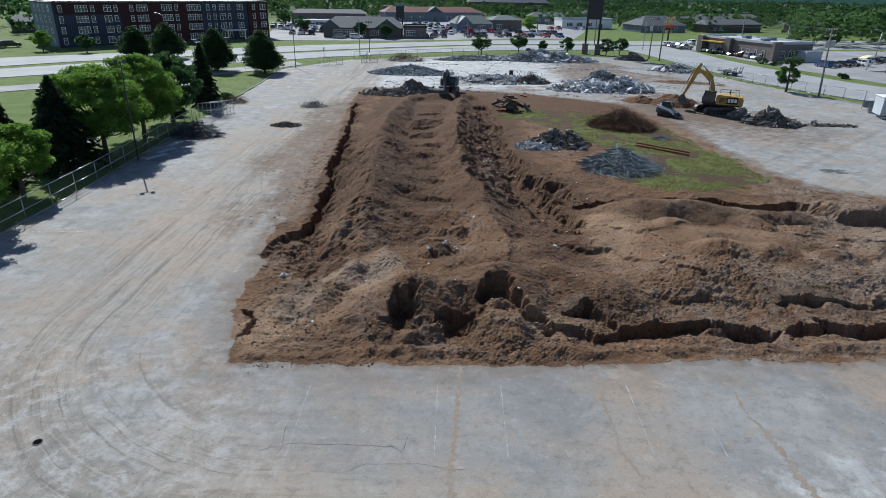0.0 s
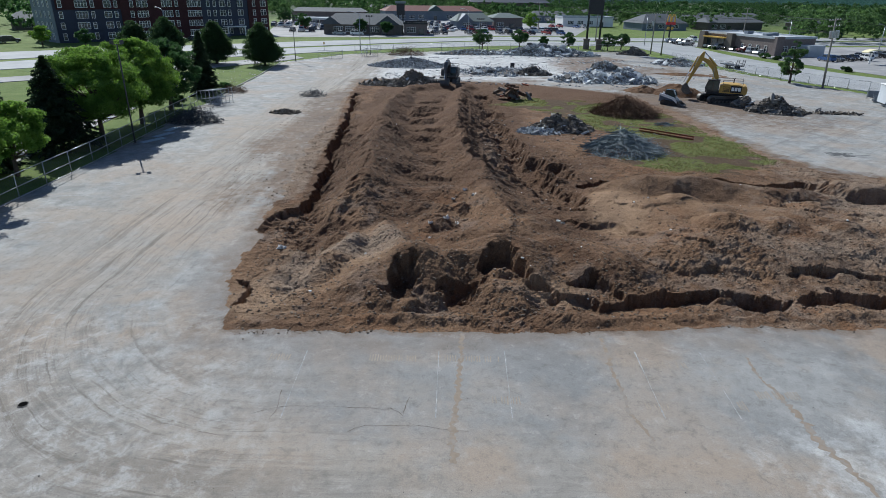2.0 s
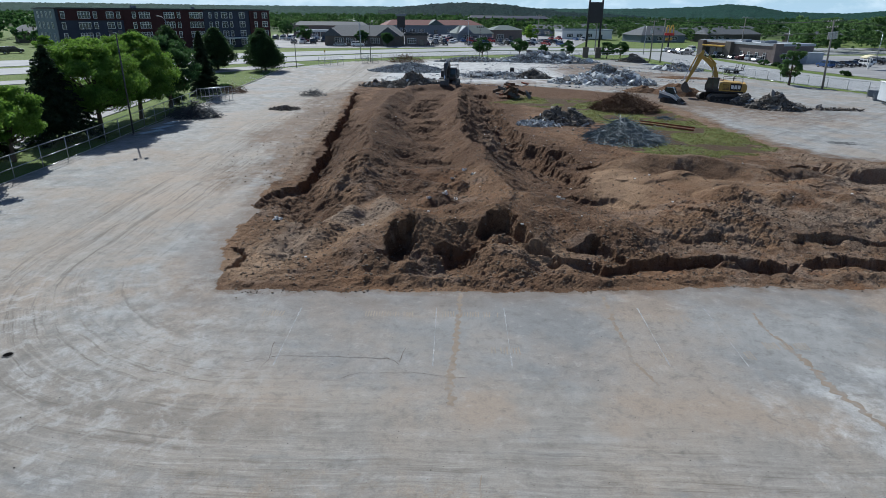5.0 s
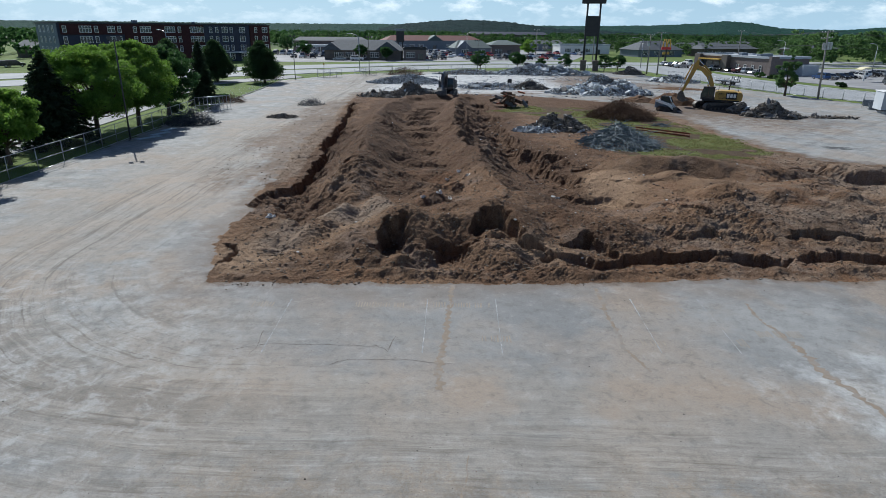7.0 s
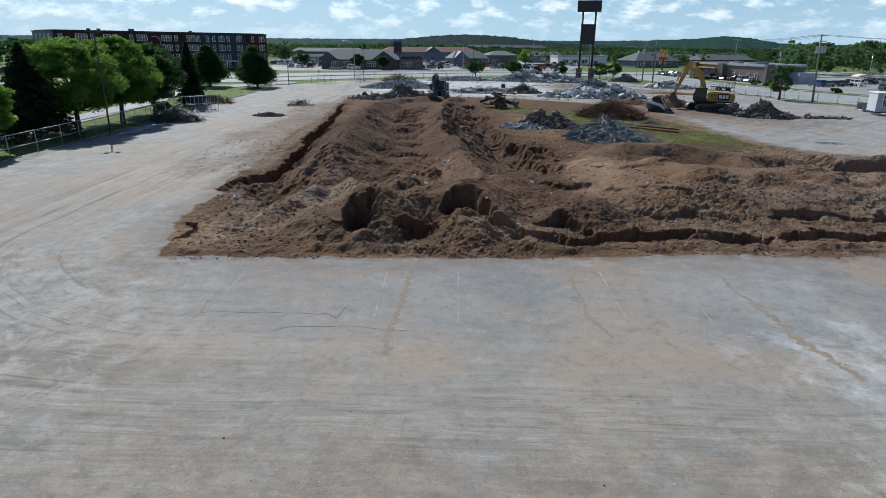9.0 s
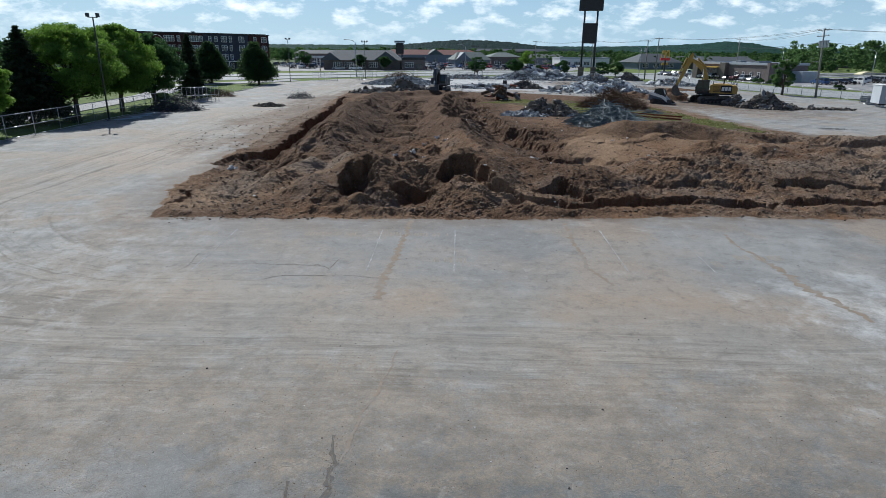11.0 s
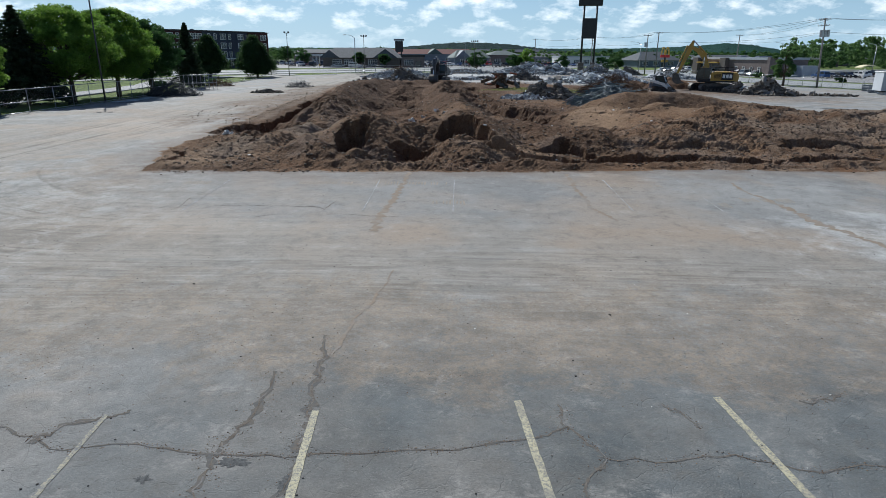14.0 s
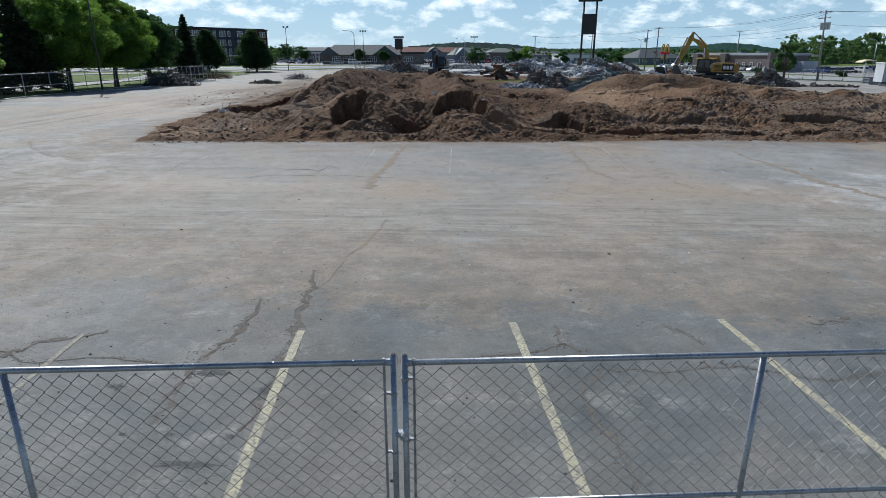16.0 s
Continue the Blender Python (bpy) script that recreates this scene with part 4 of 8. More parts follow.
M_BARK = bark_material()
# slightly blue: haze over the far trees is put into this green
M_LEAF = leaf_material("green_leaves", (0.015, 0.05, 0.019), (0.038, 0.1, 0.036), (0.078, 0.158, 0.045))
M_LEAF_LIME = leaf_material("lime_green_leaves", (0.055, 0.13, 0.02), (0.13, 0.26, 0.038), (0.235, 0.39, 0.062))
M_LEAF_MAPLE = leaf_material("maple_leaves", (0.044, 0.108, 0.02), (0.115, 0.235, 0.036), (0.225, 0.375, 0.06))
M_LEAF_DEEP = leaf_material("deep_green_leaves", (0.013, 0.036, 0.014), (0.03, 0.068, 0.025), (0.055, 0.1, 0.032))
# a little blue here too carries air haze in the leaf colour
M_LEAF_WOOD = leaf_material("woodland_leaves", (0.032, 0.082, 0.03), (0.078, 0.155, 0.055), (0.15, 0.25, 0.078))
M_NEEDLE = leaf_material("spruce_needles", (0.014, 0.03, 0.016), (0.034, 0.06, 0.03), (0.05, 0.08, 0.036))


def leaf_cards(rng, centres, normals, size, jitter=0.7):
    """Small folded leaves, four corners each, about the given centres."""
    n = len(centres)
    d = normals + jitter * rng.normal(size=(n, 3))
    d /= np.linalg.norm(d, axis=1, keepdims=True) + 1e-9
    a = np.cross(d, rng.normal(size=(n, 3)))
    a /= np.linalg.norm(a, axis=1, keepdims=True) + 1e-9
    b = np.cross(d, a)
    s = size * (0.6 + 0.8 * rng.rand(n, 1))
    tip = d * s * 0.35
    v = np.stack([centres - a * s, centres - b * s * 0.55 + tip, centres + a * s, centres + b * s * 0.55 + tip], 1).reshape(-1, 3)
    return v, np.arange(4 * n).reshape(n, 4)


def crown_points(rng, n, r, low, high, shape, lumps, clump=1.0):
    """Points in uneven lumps through a crown; shape: how wide it is at a height of 0 to 1; clump: size of the lumps."""
    cs, rad = [], []
    while len(cs) < lumps:
        t = rng.rand()
        w = shape(t)
        a, q = rng.rand() * 2 * math.pi, math.sqrt(rng.rand()) * 0.95
        cs.append((math.cos(a) * q * w * r, math.sin(a) * q * w * r, low + (t - 0.1 * (1 - q) * rng.rand()) * (high - low)))
        rad.append(clump * r * (0.15 + 0.2 * rng.rand() ** 1.6) * (0.6 + 0.4 * w))
    cs, rad = np.array(cs), np.array(rad)
    pick = rng.choice(lumps, n, p=rad ** 2 / (rad ** 2).sum())
    d = rng.normal(size=(n, 3))
    d /= np.linalg.norm(d, axis=1, keepdims=True)
    d[:, 2] = np.where(rng.rand(n) < 0.3, d[:, 2], np.abs(d[:, 2]) * 0.9)
    p = cs[pick] + d * rad[pick, None] * (0.35 + 0.8 * rng.rand(n, 1)) * np.array([1, 1, 0.75])
    out = p - np.array([0, 0, (low + high) / 2])
    out = out / (np.linalg.norm(out, axis=1, keepdims=True) + 1e-6)
    return p, 0.6 * d + 0.5 * out, cs


def round_shape(t):
    return math.sqrt(max(0.0, 1 - (2 * t - 0.72) ** 2 / 1.66)) * (0.72 + 0.28 * min(1.0, 3 * t))


def egg_shape(t):
    return max(0.05, (1 - t) ** 0.62 * min(1, 0.62 + 2.6 * t))


def leafy_tree(x, y, h, r, mat, label, seed, low=0.25, leaves=5200, size=0.2, shape=round_shape, lumps=46, lean=0.0, group="", clump=1.0):
    rng = np.random.RandomState(seed)
    z = at_z(x, y) - 0.08
    tree = empty("tree", pose(x, y, z, 0, 0, seed * 37 % 360), label, "tree", group)
    zl = h * low
    p, d, cs = crown_points(rng, leaves, r, zl + 0.12 * h, h * 0.93, shape, lumps, clump)
    bm = B()
    tr = 0.022 * h + 0.03
    bend = [(lean * t * h * 0.3 + 0.12 * math.sin(3 * t + seed), 0.12 * math.cos(2.4 * t + seed) - 0.12, t * h * 0.8) for t in (0, 0.08, 0.2, 0.4, 0.6, 0.8, 1)]
    tube(bm, bend, tr * 1.25, tr * 0.25, 9)
    for k in range(min(16, lumps)):
        c = cs[k]
        t = min(0.85, max(0.28, (c[2] / h) * 0.62))
        q = Vector(bend[0]).lerp(Vector(bend[-1]), t)
        mid = q.lerp(Vector(c), 0.5) + Vector((0, 0, -0.05 * h * (0.3 + rng.rand())))
        tube(bm, [q, mid, Vector(c)], tr * 0.42, tr * 0.08, 5)
    part("trunk", bm, M_BARK, tree, shade=True)
    v, f = leaf_cards(rng, p, d, size)
    part("crown", rows_mesh("crown", v, f, mat), mat, tree)
    return tree


def spruce_tree(x, y, h, r, label, seed, low=0.08, tiers=30, group=""):
    rng = np.random.RandomState(seed)
    tree = empty("spruce_tree", pose(x, y, at_z(x, y) - 0.08, 0, 0, seed * 53 % 360), label, "tree", group)
    part("trunk", tube(B(), [(0, 0, 0), (0.04, 0, h * 0.5), (0, 0, h * 0.98)], 0.02 * h + 0.04, 0.02, 8), M_BARK, tree, shade=True)
    P, D = [], []
    bm = B()
    for k in range(tiers):
        t = k / (tiers - 1)
        z = h * (low + (0.99 - low) * t)
        reach = r * (1 - t) ** 0.8 + 0.12
        for q in range(int(11 - 6 * t)):
            a = q * 2 * math.pi / int(11 - 6 * t) + rng.rand() * 0.9 + k
            L = reach * (0.75 + 0.4 * rng.rand())
            droop = -0.28 * L + 0.1
            tip = (math.cos(a) * L, math.sin(a) * L, z + droop)
            tube(bm, [(0, 0, z), (tip[0] * 0.5, tip[1] * 0.5, z + droop * 0.3), tip], 0.02, 0.006, 3, cap=False)
            m = int(16 + 52 * L / r)
            s = 0.08 + 0.95 * rng.rand(m)
            side = rng.normal(size=m) * 0.17 * L * (1.15 - s)
            P.append(np.stack([math.cos(a) * L * s - math.sin(a) * side, math.sin(a) * L * s + math.cos(a) * side, z + droop * s ** 1.3 - 0.12 * rng.rand(m)], 1))
            D.append(np.tile([math.cos(a) * 0.3, math.sin(a) * 0.3, 0.9], (m, 1)))
    part("bough_frame", bm, M_BARK, tree)["kind"] = "stuff"
    v, f = leaf_cards(rng, np.concatenate(P), np.concatenate(D), 0.2, 0.45)
    part("needles", rows_mesh("needles", v, f, M_NEEDLE), M_NEEDLE, tree)["kind"] = "stuff"
    return tree


ROW = "trees along the west fence"
leafy_tree(-34.6, 46.0, 6.1, 2.9, M_LEAF_LIME, "young lime-green maple beside the chain-link fence", 11, 0.2, 24000, 0.1, lumps=150, group=ROW, clump=0.7)
spruce_tree(-36.2, 54.4, 8.3, 3.5, "dark spruce with drooping boughs beside the fence", 12, 0.13, group=ROW)
leafy_tree(-35.1, 59.2, 9.3, 4.9, M_LEAF_MAPLE, "broad bright green maple with a leaning trunk", 13, 0.12, 56000, 0.105, lumps=300, lean=-0.4, group=ROW, clump=0.62)
leafy_tree(-34.9, 67.0, 9.4, 4.5, M_LEAF_MAPLE, "large bright green maple over the fence", 14, 0.12, 56000, 0.105, lumps=300, group=ROW, clump=0.62)
leafy_tree(-35.6, 76.0, 8.8, 4.2, M_LEAF, "mid-green maple behind the scrap heap", 15, 0.1, 36000, 0.115, lumps=240, group=ROW, clump=0.65)
spruce_tree(-36.0, 88.0, 8.6, 2.2, "narrow dark spruce on the grass verge", 16, group=ROW)
spruce_tree(-45.0, 58.8, 5.6, 2.0, "small dark spruce on the grass", 17, group=ROW)
leafy_tree(-33.4, 38.8, 8.2, 3.6, M_LEAF_LIME, "young lime-green maple beside the chain-link fence", 18, 0.12, 30000, 0.12, lumps=180, group=ROW, clump=0.7)
spruce_tree(-38.4, 47.4, 7.2, 3.0, "dark spruce with drooping boughs beside the fence", 19, group=ROW)
leafy_tree(-48.6, 126.4, 8.3, 4.5, M_LEAF_DEEP, "dense dark green linden with an egg-shaped crown", 21, 0.0, 26000, 0.16, egg_shape, 260)
leafy_tree(-38.6, 125.2, 8.4, 4.3, M_LEAF_DEEP, "dense dark green linden at the lot's corner", 22, 0.0, 26000, 0.16, egg_shape, 260)
leafy_tree(-76, 149, 7.0, 4.8, M_LEAF_DEEP, "round dark green linden by the road", 23, 0.0, 14000, 0.19, egg_shape, 200)
leafy_tree(-67.5, 147, 8.2, 4.6, M_LEAF_DEEP, "tall dark green linden by the road", 24, 0.0, 14000, 0.19, egg_shape, 200)
leafy_tree(-92, 156, 4.6, 2.2, M_LEAF, "small street tree before the apartment block", 25, 0.2, 1500, 0.28)
leafy_tree(-112, 146, 3.6, 1.8, M_LEAF, "small clipped tree on the verge", 26, 0.1, 1200, 0.28)
leafy_tree(-104, 158, 5.0, 2.4, M_LEAF_LIME, "pale street tree before the apartment block", 27, 0.2, 1500, 0.28)
VERGE = "young trees on the road verge"
for k, (tx, ty, th, trd) in enumerate(((6.8, 170, 5.4, 2.7), (17.8, 181, 4.8, 2.6), (31, 177, 4.8, 2.3), (42.6, 180, 4.6, 2.2), (47.4, 184, 4.6, 2.2), (25, 184, 3.2, 1.4))):
    leafy_tree(tx, ty, th, trd, M_LEAF, "young round-headed tree on the road verge", 31 + k, 0.2, 4200, 0.16, group=VERGE)
leafy_tree(62.4, 118.5, 8.1, 2.4, M_LEAF_WOOD, "slender green tree inside the lot fence", 41, 0.1, 9000, 0.15, lumps=34)
for k, (tx, ty, th, trd, mt) in enumerate(((-33, 221, 5.5, 2.4, M_LEAF), (-24, 218, 5.0, 2.3, M_LEAF), (-57, 236, 6.5, 3.4, M_LEAF), (-70, 262, 8, 4, M_LEAF), (30, 262, 7.5, 3.6, M_LEAF_LIME), (-100, 290, 9, 5, M_LEAF))):
    leafy_tree(tx, ty, th, trd, mt, "street tree among the shops' parking", 51 + k, 0.2, 2600, 0.25, group="street trees by the shops")

# ---- hills and woods at the horizon ----
def hill(name, base, near, far, az0, az1, tops, mat, label, cell=14.0, seed=0):
    """A wooded hill: its skyline height by bearing (degrees east of north, metres), between two distances."""
    na, nr = int((az1 - az0) / 0.11), 26
    az = np.linspace(az0, az1, na)
    top = np.interp(az, [a for a, _ in tops], [h for _, h in tops])
    t = np.linspace(0, 1, nr)
    A, T = np.meshgrid(az, t, indexing="ij")
    R = near + (far - near) * T
    X, Y = R * np.sin(np.radians(A)), R * np.cos(np.radians(A))
    bump = np.abs(fbm(X / cell + seed, Y / cell, 3, 0.6)) * 6 + np.abs(vnoise(A * 9 + seed, T * 30)) * 3.5
    Z = base + top[:, None] * np.sin(np.clip(T * 1.06, 0, 1) * math.pi / 2) ** 1.4 + bump * smooth(T, 0.02, 0.1)
    a = (np.arange(na - 1)[:, None] * nr + np.arange(nr - 1)[None, :]).ravel()
    quads = np.stack([a, a + nr, a + nr + 1, a + 1], 1)
    me = mesh_from(name, np.stack([X.ravel(), Y.ravel(), Z.ravel()], 1), quads, [mat])
    return tagged(new(name, me), label, "hill", kind="structure")


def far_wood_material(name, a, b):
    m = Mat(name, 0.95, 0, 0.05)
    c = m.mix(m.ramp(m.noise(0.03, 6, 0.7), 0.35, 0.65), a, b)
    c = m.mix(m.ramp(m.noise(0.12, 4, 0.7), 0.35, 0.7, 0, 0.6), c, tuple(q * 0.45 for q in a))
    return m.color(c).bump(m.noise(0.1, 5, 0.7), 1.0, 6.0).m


# bluish greens: distance haze is put into the base colour
M_WOOD_HAZY = far_wood_material("hazy_woodland", (0.01, 0.04, 0.034), (0.024, 0.074, 0.055))
# darker still: cloud shade over one hill is put into the colour
M_WOOD_SHADED = far_wood_material("cloud_shaded_woodland", (0.004, 0.02, 0.022), (0.01, 0.036, 0.036))
hill("hill_range", -3, 1500, 2900, -62, 62, [(-62, 26), (-40, 27), (-30, 29), (-17, 28), (-8, 29), (0, 31), (8, 28), (12, 28), (17, 32), (20.5, 40), (22.5, 50), (24.5, 41), (26.5, 24), (29, 20), (31, 20), (33, 29), (36, 30), (38, 18), (62, 20)], M_WOOD_HAZY, "low wooded hills along the horizon", 22)
hill("hill_dark", -3, 1150, 1750, -7, 16, [(-7, 10), (-5.5, 20), (-3, 28), (-1, 33), (2, 34), (4.5, 30), (6.5, 23), (9, 15), (16, 5)], M_WOOD_SHADED, "wooded hill with cloud shade put into its dark colour", 14, 9.0)


def woodland(name, spots, mat, label, seed, per=70, size=1.1):
    """Many far trees in one: spots of (x, y, height, radius)."""
    rng = np.random.RandomState(seed)
    V, F, n = [], [], 0
    for x, y, h, r in spots:
        p, d, _ = crown_points(rng, per, r, h * 0.15, h * 0.95, round_shape, 9)
        v, f = leaf_cards(rng, p, d, size * (0.55 + 0.1 * r))
        V.append(v + np.array([x, y, at_z(x, y)]))
        F.append(f + n)
        n += len(v)
    me = mesh_from(name, np.concatenate(V), np.concatenate(F), [mat], smooth_shade=False)
    return tagged(new(name, me), label, "trees", kind="stuff")


def scatter(seed, n, x0, x1, y0, y1, h0, h1, skip=()):
    rng = np.random.RandomState(seed)
    out = []
    while len(out) < n:
        y = y0 + (y1 - y0) * rng.rand() ** 1.3
        x = (x0 + (x1 - x0) * rng.rand()) * (y / y1)
        if any(a <= x <= b and c <= y <= d for a, b, c, d in skip):
            continue
        h = h0 + (h1 - h0) * rng.rand()
        out.append((x, y, h, h * (0.34 + 0.14 * rng.rand())))
    return out


woodland("woodland_far", scatter(3, 3000, -1000, 1000, 420, 1250, 5, 9), M_LEAF, "mixed green woods towards the hills", 4, 70, 1.1)
woodland("woodland_town", scatter(5, 420, -330, 190, 310, 470, 5, 8.5, [(-100, 95, 290, 375)]), M_LEAF_WOOD, "leafy trees among the streets of the town", 6, 130, 0.7)
woodland("woodland_east", scatter(8, 330, 172, 360, 215, 330, 9, 13, [(60, 186, 120, 232)]) + scatter(9, 240, 60, 330, 330, 470, 5, 8, [(60, 180, 290, 330)]), M_LEAF_WOOD, "tall bright green trees behind the corner shop", 10, 260, 0.5)
woodland("woodland_west", scatter(12, 120, -330, -140, 170, 330, 7, 11, [(-125, -60, 120, 235), (-150, -118, 150, 200)]), M_LEAF, "leafy trees beyond the apartment block", 13, 110, 0.8)


def shrub(x, y, r, h, seed, mat, label):
    rng = np.random.RandomState(seed)
    ob = empty("shrub", pose(x, y, at_z(x, y) - 0.05), label, "shrub", "shrubs by the side road")
    p, d, _ = crown_points(rng, 900, r, 0.05, h, round_shape, 14)
    v, f = leaf_cards(rng, p, d, 0.2)
    part("foliage", rows_mesh("foliage", v, f, mat), mat, ob)
    bm = B()
    for k in range(5):
        a = k * 1.26 + seed
        tube(bm, [(0, 0, 0), (math.cos(a) * r * 0.3, math.sin(a) * r * 0.3, h * 0.4), (math.cos(a) * r * 0.6, math.sin(a) * r * 0.6, h * 0.7)], 0.03, 0.01, 4)
    part("stem", bm, M_BARK, ob)


for k, (sx, sy, sr, sh) in enumerate(((93, 132, 2.4, 2.2), (97, 134, 2.6, 2.4), (101, 136, 2.2, 2.0), (106, 139, 2.6, 2.2), (83, 172, 1.6, 1.2), (84.5, 168, 1.4, 1.0), (80, 200, 1.5, 1.0), (88, 143, 1.4, 1.0), (111, 141, 2.4, 2.4), (-36.5, 79.5, 1.3, 1.2), (-35.5, 94, 1.1, 0.8))):
    shrub(sx, sy, sr, sh, 600 + k, (M_LEAF, M_LEAF_DEEP)[k % 2], "rounded green shrub on the verge")

# ---- buildings ----
M_GLASS = paint("window_glass", (0.035, 0.045, 0.055), 0.08, 0, 0.9, 0.3, 0.4)
M_WHITE = paint("white_trim", (0.72, 0.72, 0.70), 0.5, vary=0.06)
M_NAVY = paint("navy_cladding", (0.022, 0.03, 0.055), 0.6, vary=0.12, scale=0.7)
M_MAROON = paint("maroon_brick_cladding", (0.042, 0.011, 0.012), 0.8, vary=0.2, scale=1.2)
M_PALE = paint("pale_grey_siding", (0.15, 0.18, 0.215), 0.7, vary=0.08, scale=0.8)
M_TAN = paint("tan_stucco", (0.12, 0.105, 0.092), 0.85, vary=0.12, scale=0.8)
M_ROOF = paint("grey_shingles", (0.085, 0.096, 0.108), 0.9, vary=0.2, scale=1.5, bump=0.4)
M_ROOF_RED = paint("dull_red_roof", (0.13, 0.042, 0.036), 0.85, vary=0.15, scale=0.8)
M_ROOF_GREEN = paint("grey_green_roof", (0.07, 0.1, 0.1), 0.8, vary=0.15, scale=0.8)
M_FLAT = paint("pale_flat_roof", (0.4, 0.43, 0.46), 0.85, vary=0.1, scale=0.4)
M_BRICK = paint("grey_brown_brick", (0.17, 0.14, 0.13), 0.9, vary=0.2, scale=2.0, bump=0.3)
M_DARK = paint("dark_metal", (0.03, 0.032, 0.035), 0.5, 0.3, vary=0.25)
M_CREAM = paint("cream_panel", (0.72, 0.65, 0.42), 0.6, vary=0.08)
M_YELLOW = paint("golden_yellow_panel", (0.46, 0.29, 0.05), 0.5, vary=0.06)


def window_meshes(w, h, n):
    """A frame with n lights, and its glass."""
    t = 0.09
    us, vs = [-w / 2], [0.0, t, h * 0.62 - 0.03, h * 0.62 + 0.03, h - t, h]
    for k in range(n + 1):
        c = -w / 2 + t / 2 + (w - t) * k / n
        us += [c - t / 2, c + t / 2] if k else [c + t / 2]
    f = lattice(B(), us, vs, lambda i, j: i % 2 == 0 or j % 2 == 0, lambda u, v, side: (u, 0.02 if side else -0.1, v))
    g = box(B(), (0, 0.012, h / 2), (w - t, 0.02, h - t))
    return to_mesh("window", f, M_WHITE), to_mesh("pane", g, M_GLASS)


def put_window(meshes, parent, x, y, z, turn=0.0):
    w = new("window", meshes[0])
    w.parent = parent
    w.matrix_basis = pose(x, y, z, 0, 0, turn)
    p = new("pane", meshes[1])
    p.parent = w
    return w


WIN1, WIN2, WIN3 = window_meshes(1.0, 1.75, 1), window_meshes(2.0, 1.75, 2), window_meshes(3.1, 1.75, 4)


def apartment_block():
    L, D, H, S = 64.5, 17.0, 11.1, 2.72
    ob = empty("apartment_building", pose(-105.5, 167.3, -0.06, 0, 0, 49.4), "four-storey apartment block in navy and maroon cladding", "building")
    part("wall", box(B(), (L / 2, D / 2, H / 2), (L, D, H)), M_NAVY, ob, "dark navy walls")
    b = B()
    box(b, (L / 2, D / 2, H + 0.12), (L + 0.7, D + 0.7, 0.24))
    box(b, (L / 2, D / 2, H + 0.34), (L - 1, D - 1, 0.2))
    part("roof", b, M_DARK, ob)
    for k, (u, v, s) in enumerate(((24, 9, 0.9), (42, 8, 0.6))):
        part("roof_unit", box(B(), (u, v, H + 0.44 + s * 0.4), (s * 1.6, s, s * 0.8)), M_PALE, ob)
    for u0, u1, z0, z1 in ((0.6, 17, S * 3 + 0.15, H), (17, 41, 0, H), (57, L, 0, H)):
        b = box(B(), ((u0 + u1) / 2, -0.11, (z0 + z1) / 2), (u1 - u0 - 0.06, 0.22, z1 - z0 - 0.02))
        part("cladding", b, M_MAROON, ob, "maroon brick-coloured cladding")
    # paler end: the lit look of this side is put into its colour
    part("cladding", box(B(), (-0.06, D / 2, H / 2), (0.12, D - 0.4, H - 0.02)), M_PALE, ob, "end wall made pale blue-grey for its lit look")
    proud = lambda u, r: -0.28 if (0.6 < u < 17 and r == 3) or 17 < u < 41 or u > 57 else -0.06
    for u, ms in ((1.6, WIN1), (6.8, WIN3), (9.6, WIN1), (13.5, WIN2), (15.7, WIN1), (20, WIN1), (23, WIN3), (30.2, WIN3), (33.1, WIN1), (38, WIN3), (40.3, WIN1), (43.3, WIN1), (45.4, WIN1), (48.1, WIN2), (50.4, WIN1), (54.3, WIN2), (59.2, WIN1), (62.6, WIN2)):
        for r in range(4):
            put_window(ms, ob, u, proud(u, r), 0.65 + S * r)
    for v in (3, 6.5, 10, 13.5):
        for r in range(4):
            put_window(WIN1, ob, -0.14, v, 0.65 + S * r, -90)
    b = box(B(), (51, -1.3, 2.9), (7, 2.6, 0.3))
    for u in (48, 54):
        box(b, (u, -2.3, 1.4), (0.3, 0.3, 2.75))
    part("canopy", b, M_WHITE, ob, "white entrance canopy on posts")


def hip_roof(bm, w, d, z, rise, over=0.5, hip=None):
    hip = d / 2 if hip is None else hip
    x0, x1, y0, y1 = -over, w + over, -over, d + over
    lo = [bm.verts.new(p) for p in ((x0, y0, z), (x1, y0, z), (x1, y1, z), (x0, y1, z))]
    up = [bm.verts.new(p) for p in ((x0 + hip, d / 2, z + rise), (x1 - hip, d / 2, z + rise))]
    for f in ((lo[0], lo[1], up[1], up[0]), (lo[1], lo[2], up[1]), (lo[2], lo[3], up[0], up[1]), (lo[3], lo[0], up[0]), tuple(lo[::-1])):
        bm.faces.new(f)
    return bm


def gable(bm, x, w, y, out, z, rise):
    """A gabled front standing out of a long roof."""
    a, b, c = (x - w / 2, y - out, z), (x + w / 2, y - out, z), (x, y - out, z + rise)
    d, e, f = (x - w / 2, y + 5, z), (x + w / 2, y + 5, z), (x, y + 5, z + rise)
    v = [bm.verts.new(p) for p in (a, b, c, d, e, f)]
    for q in ((0, 1, 2), (0, 3, 5, 2), (1, 2, 5, 4), (3, 4, 5), (0, 1, 4, 3)):
        bm.faces.new([v[i] for i in q])
    return bm


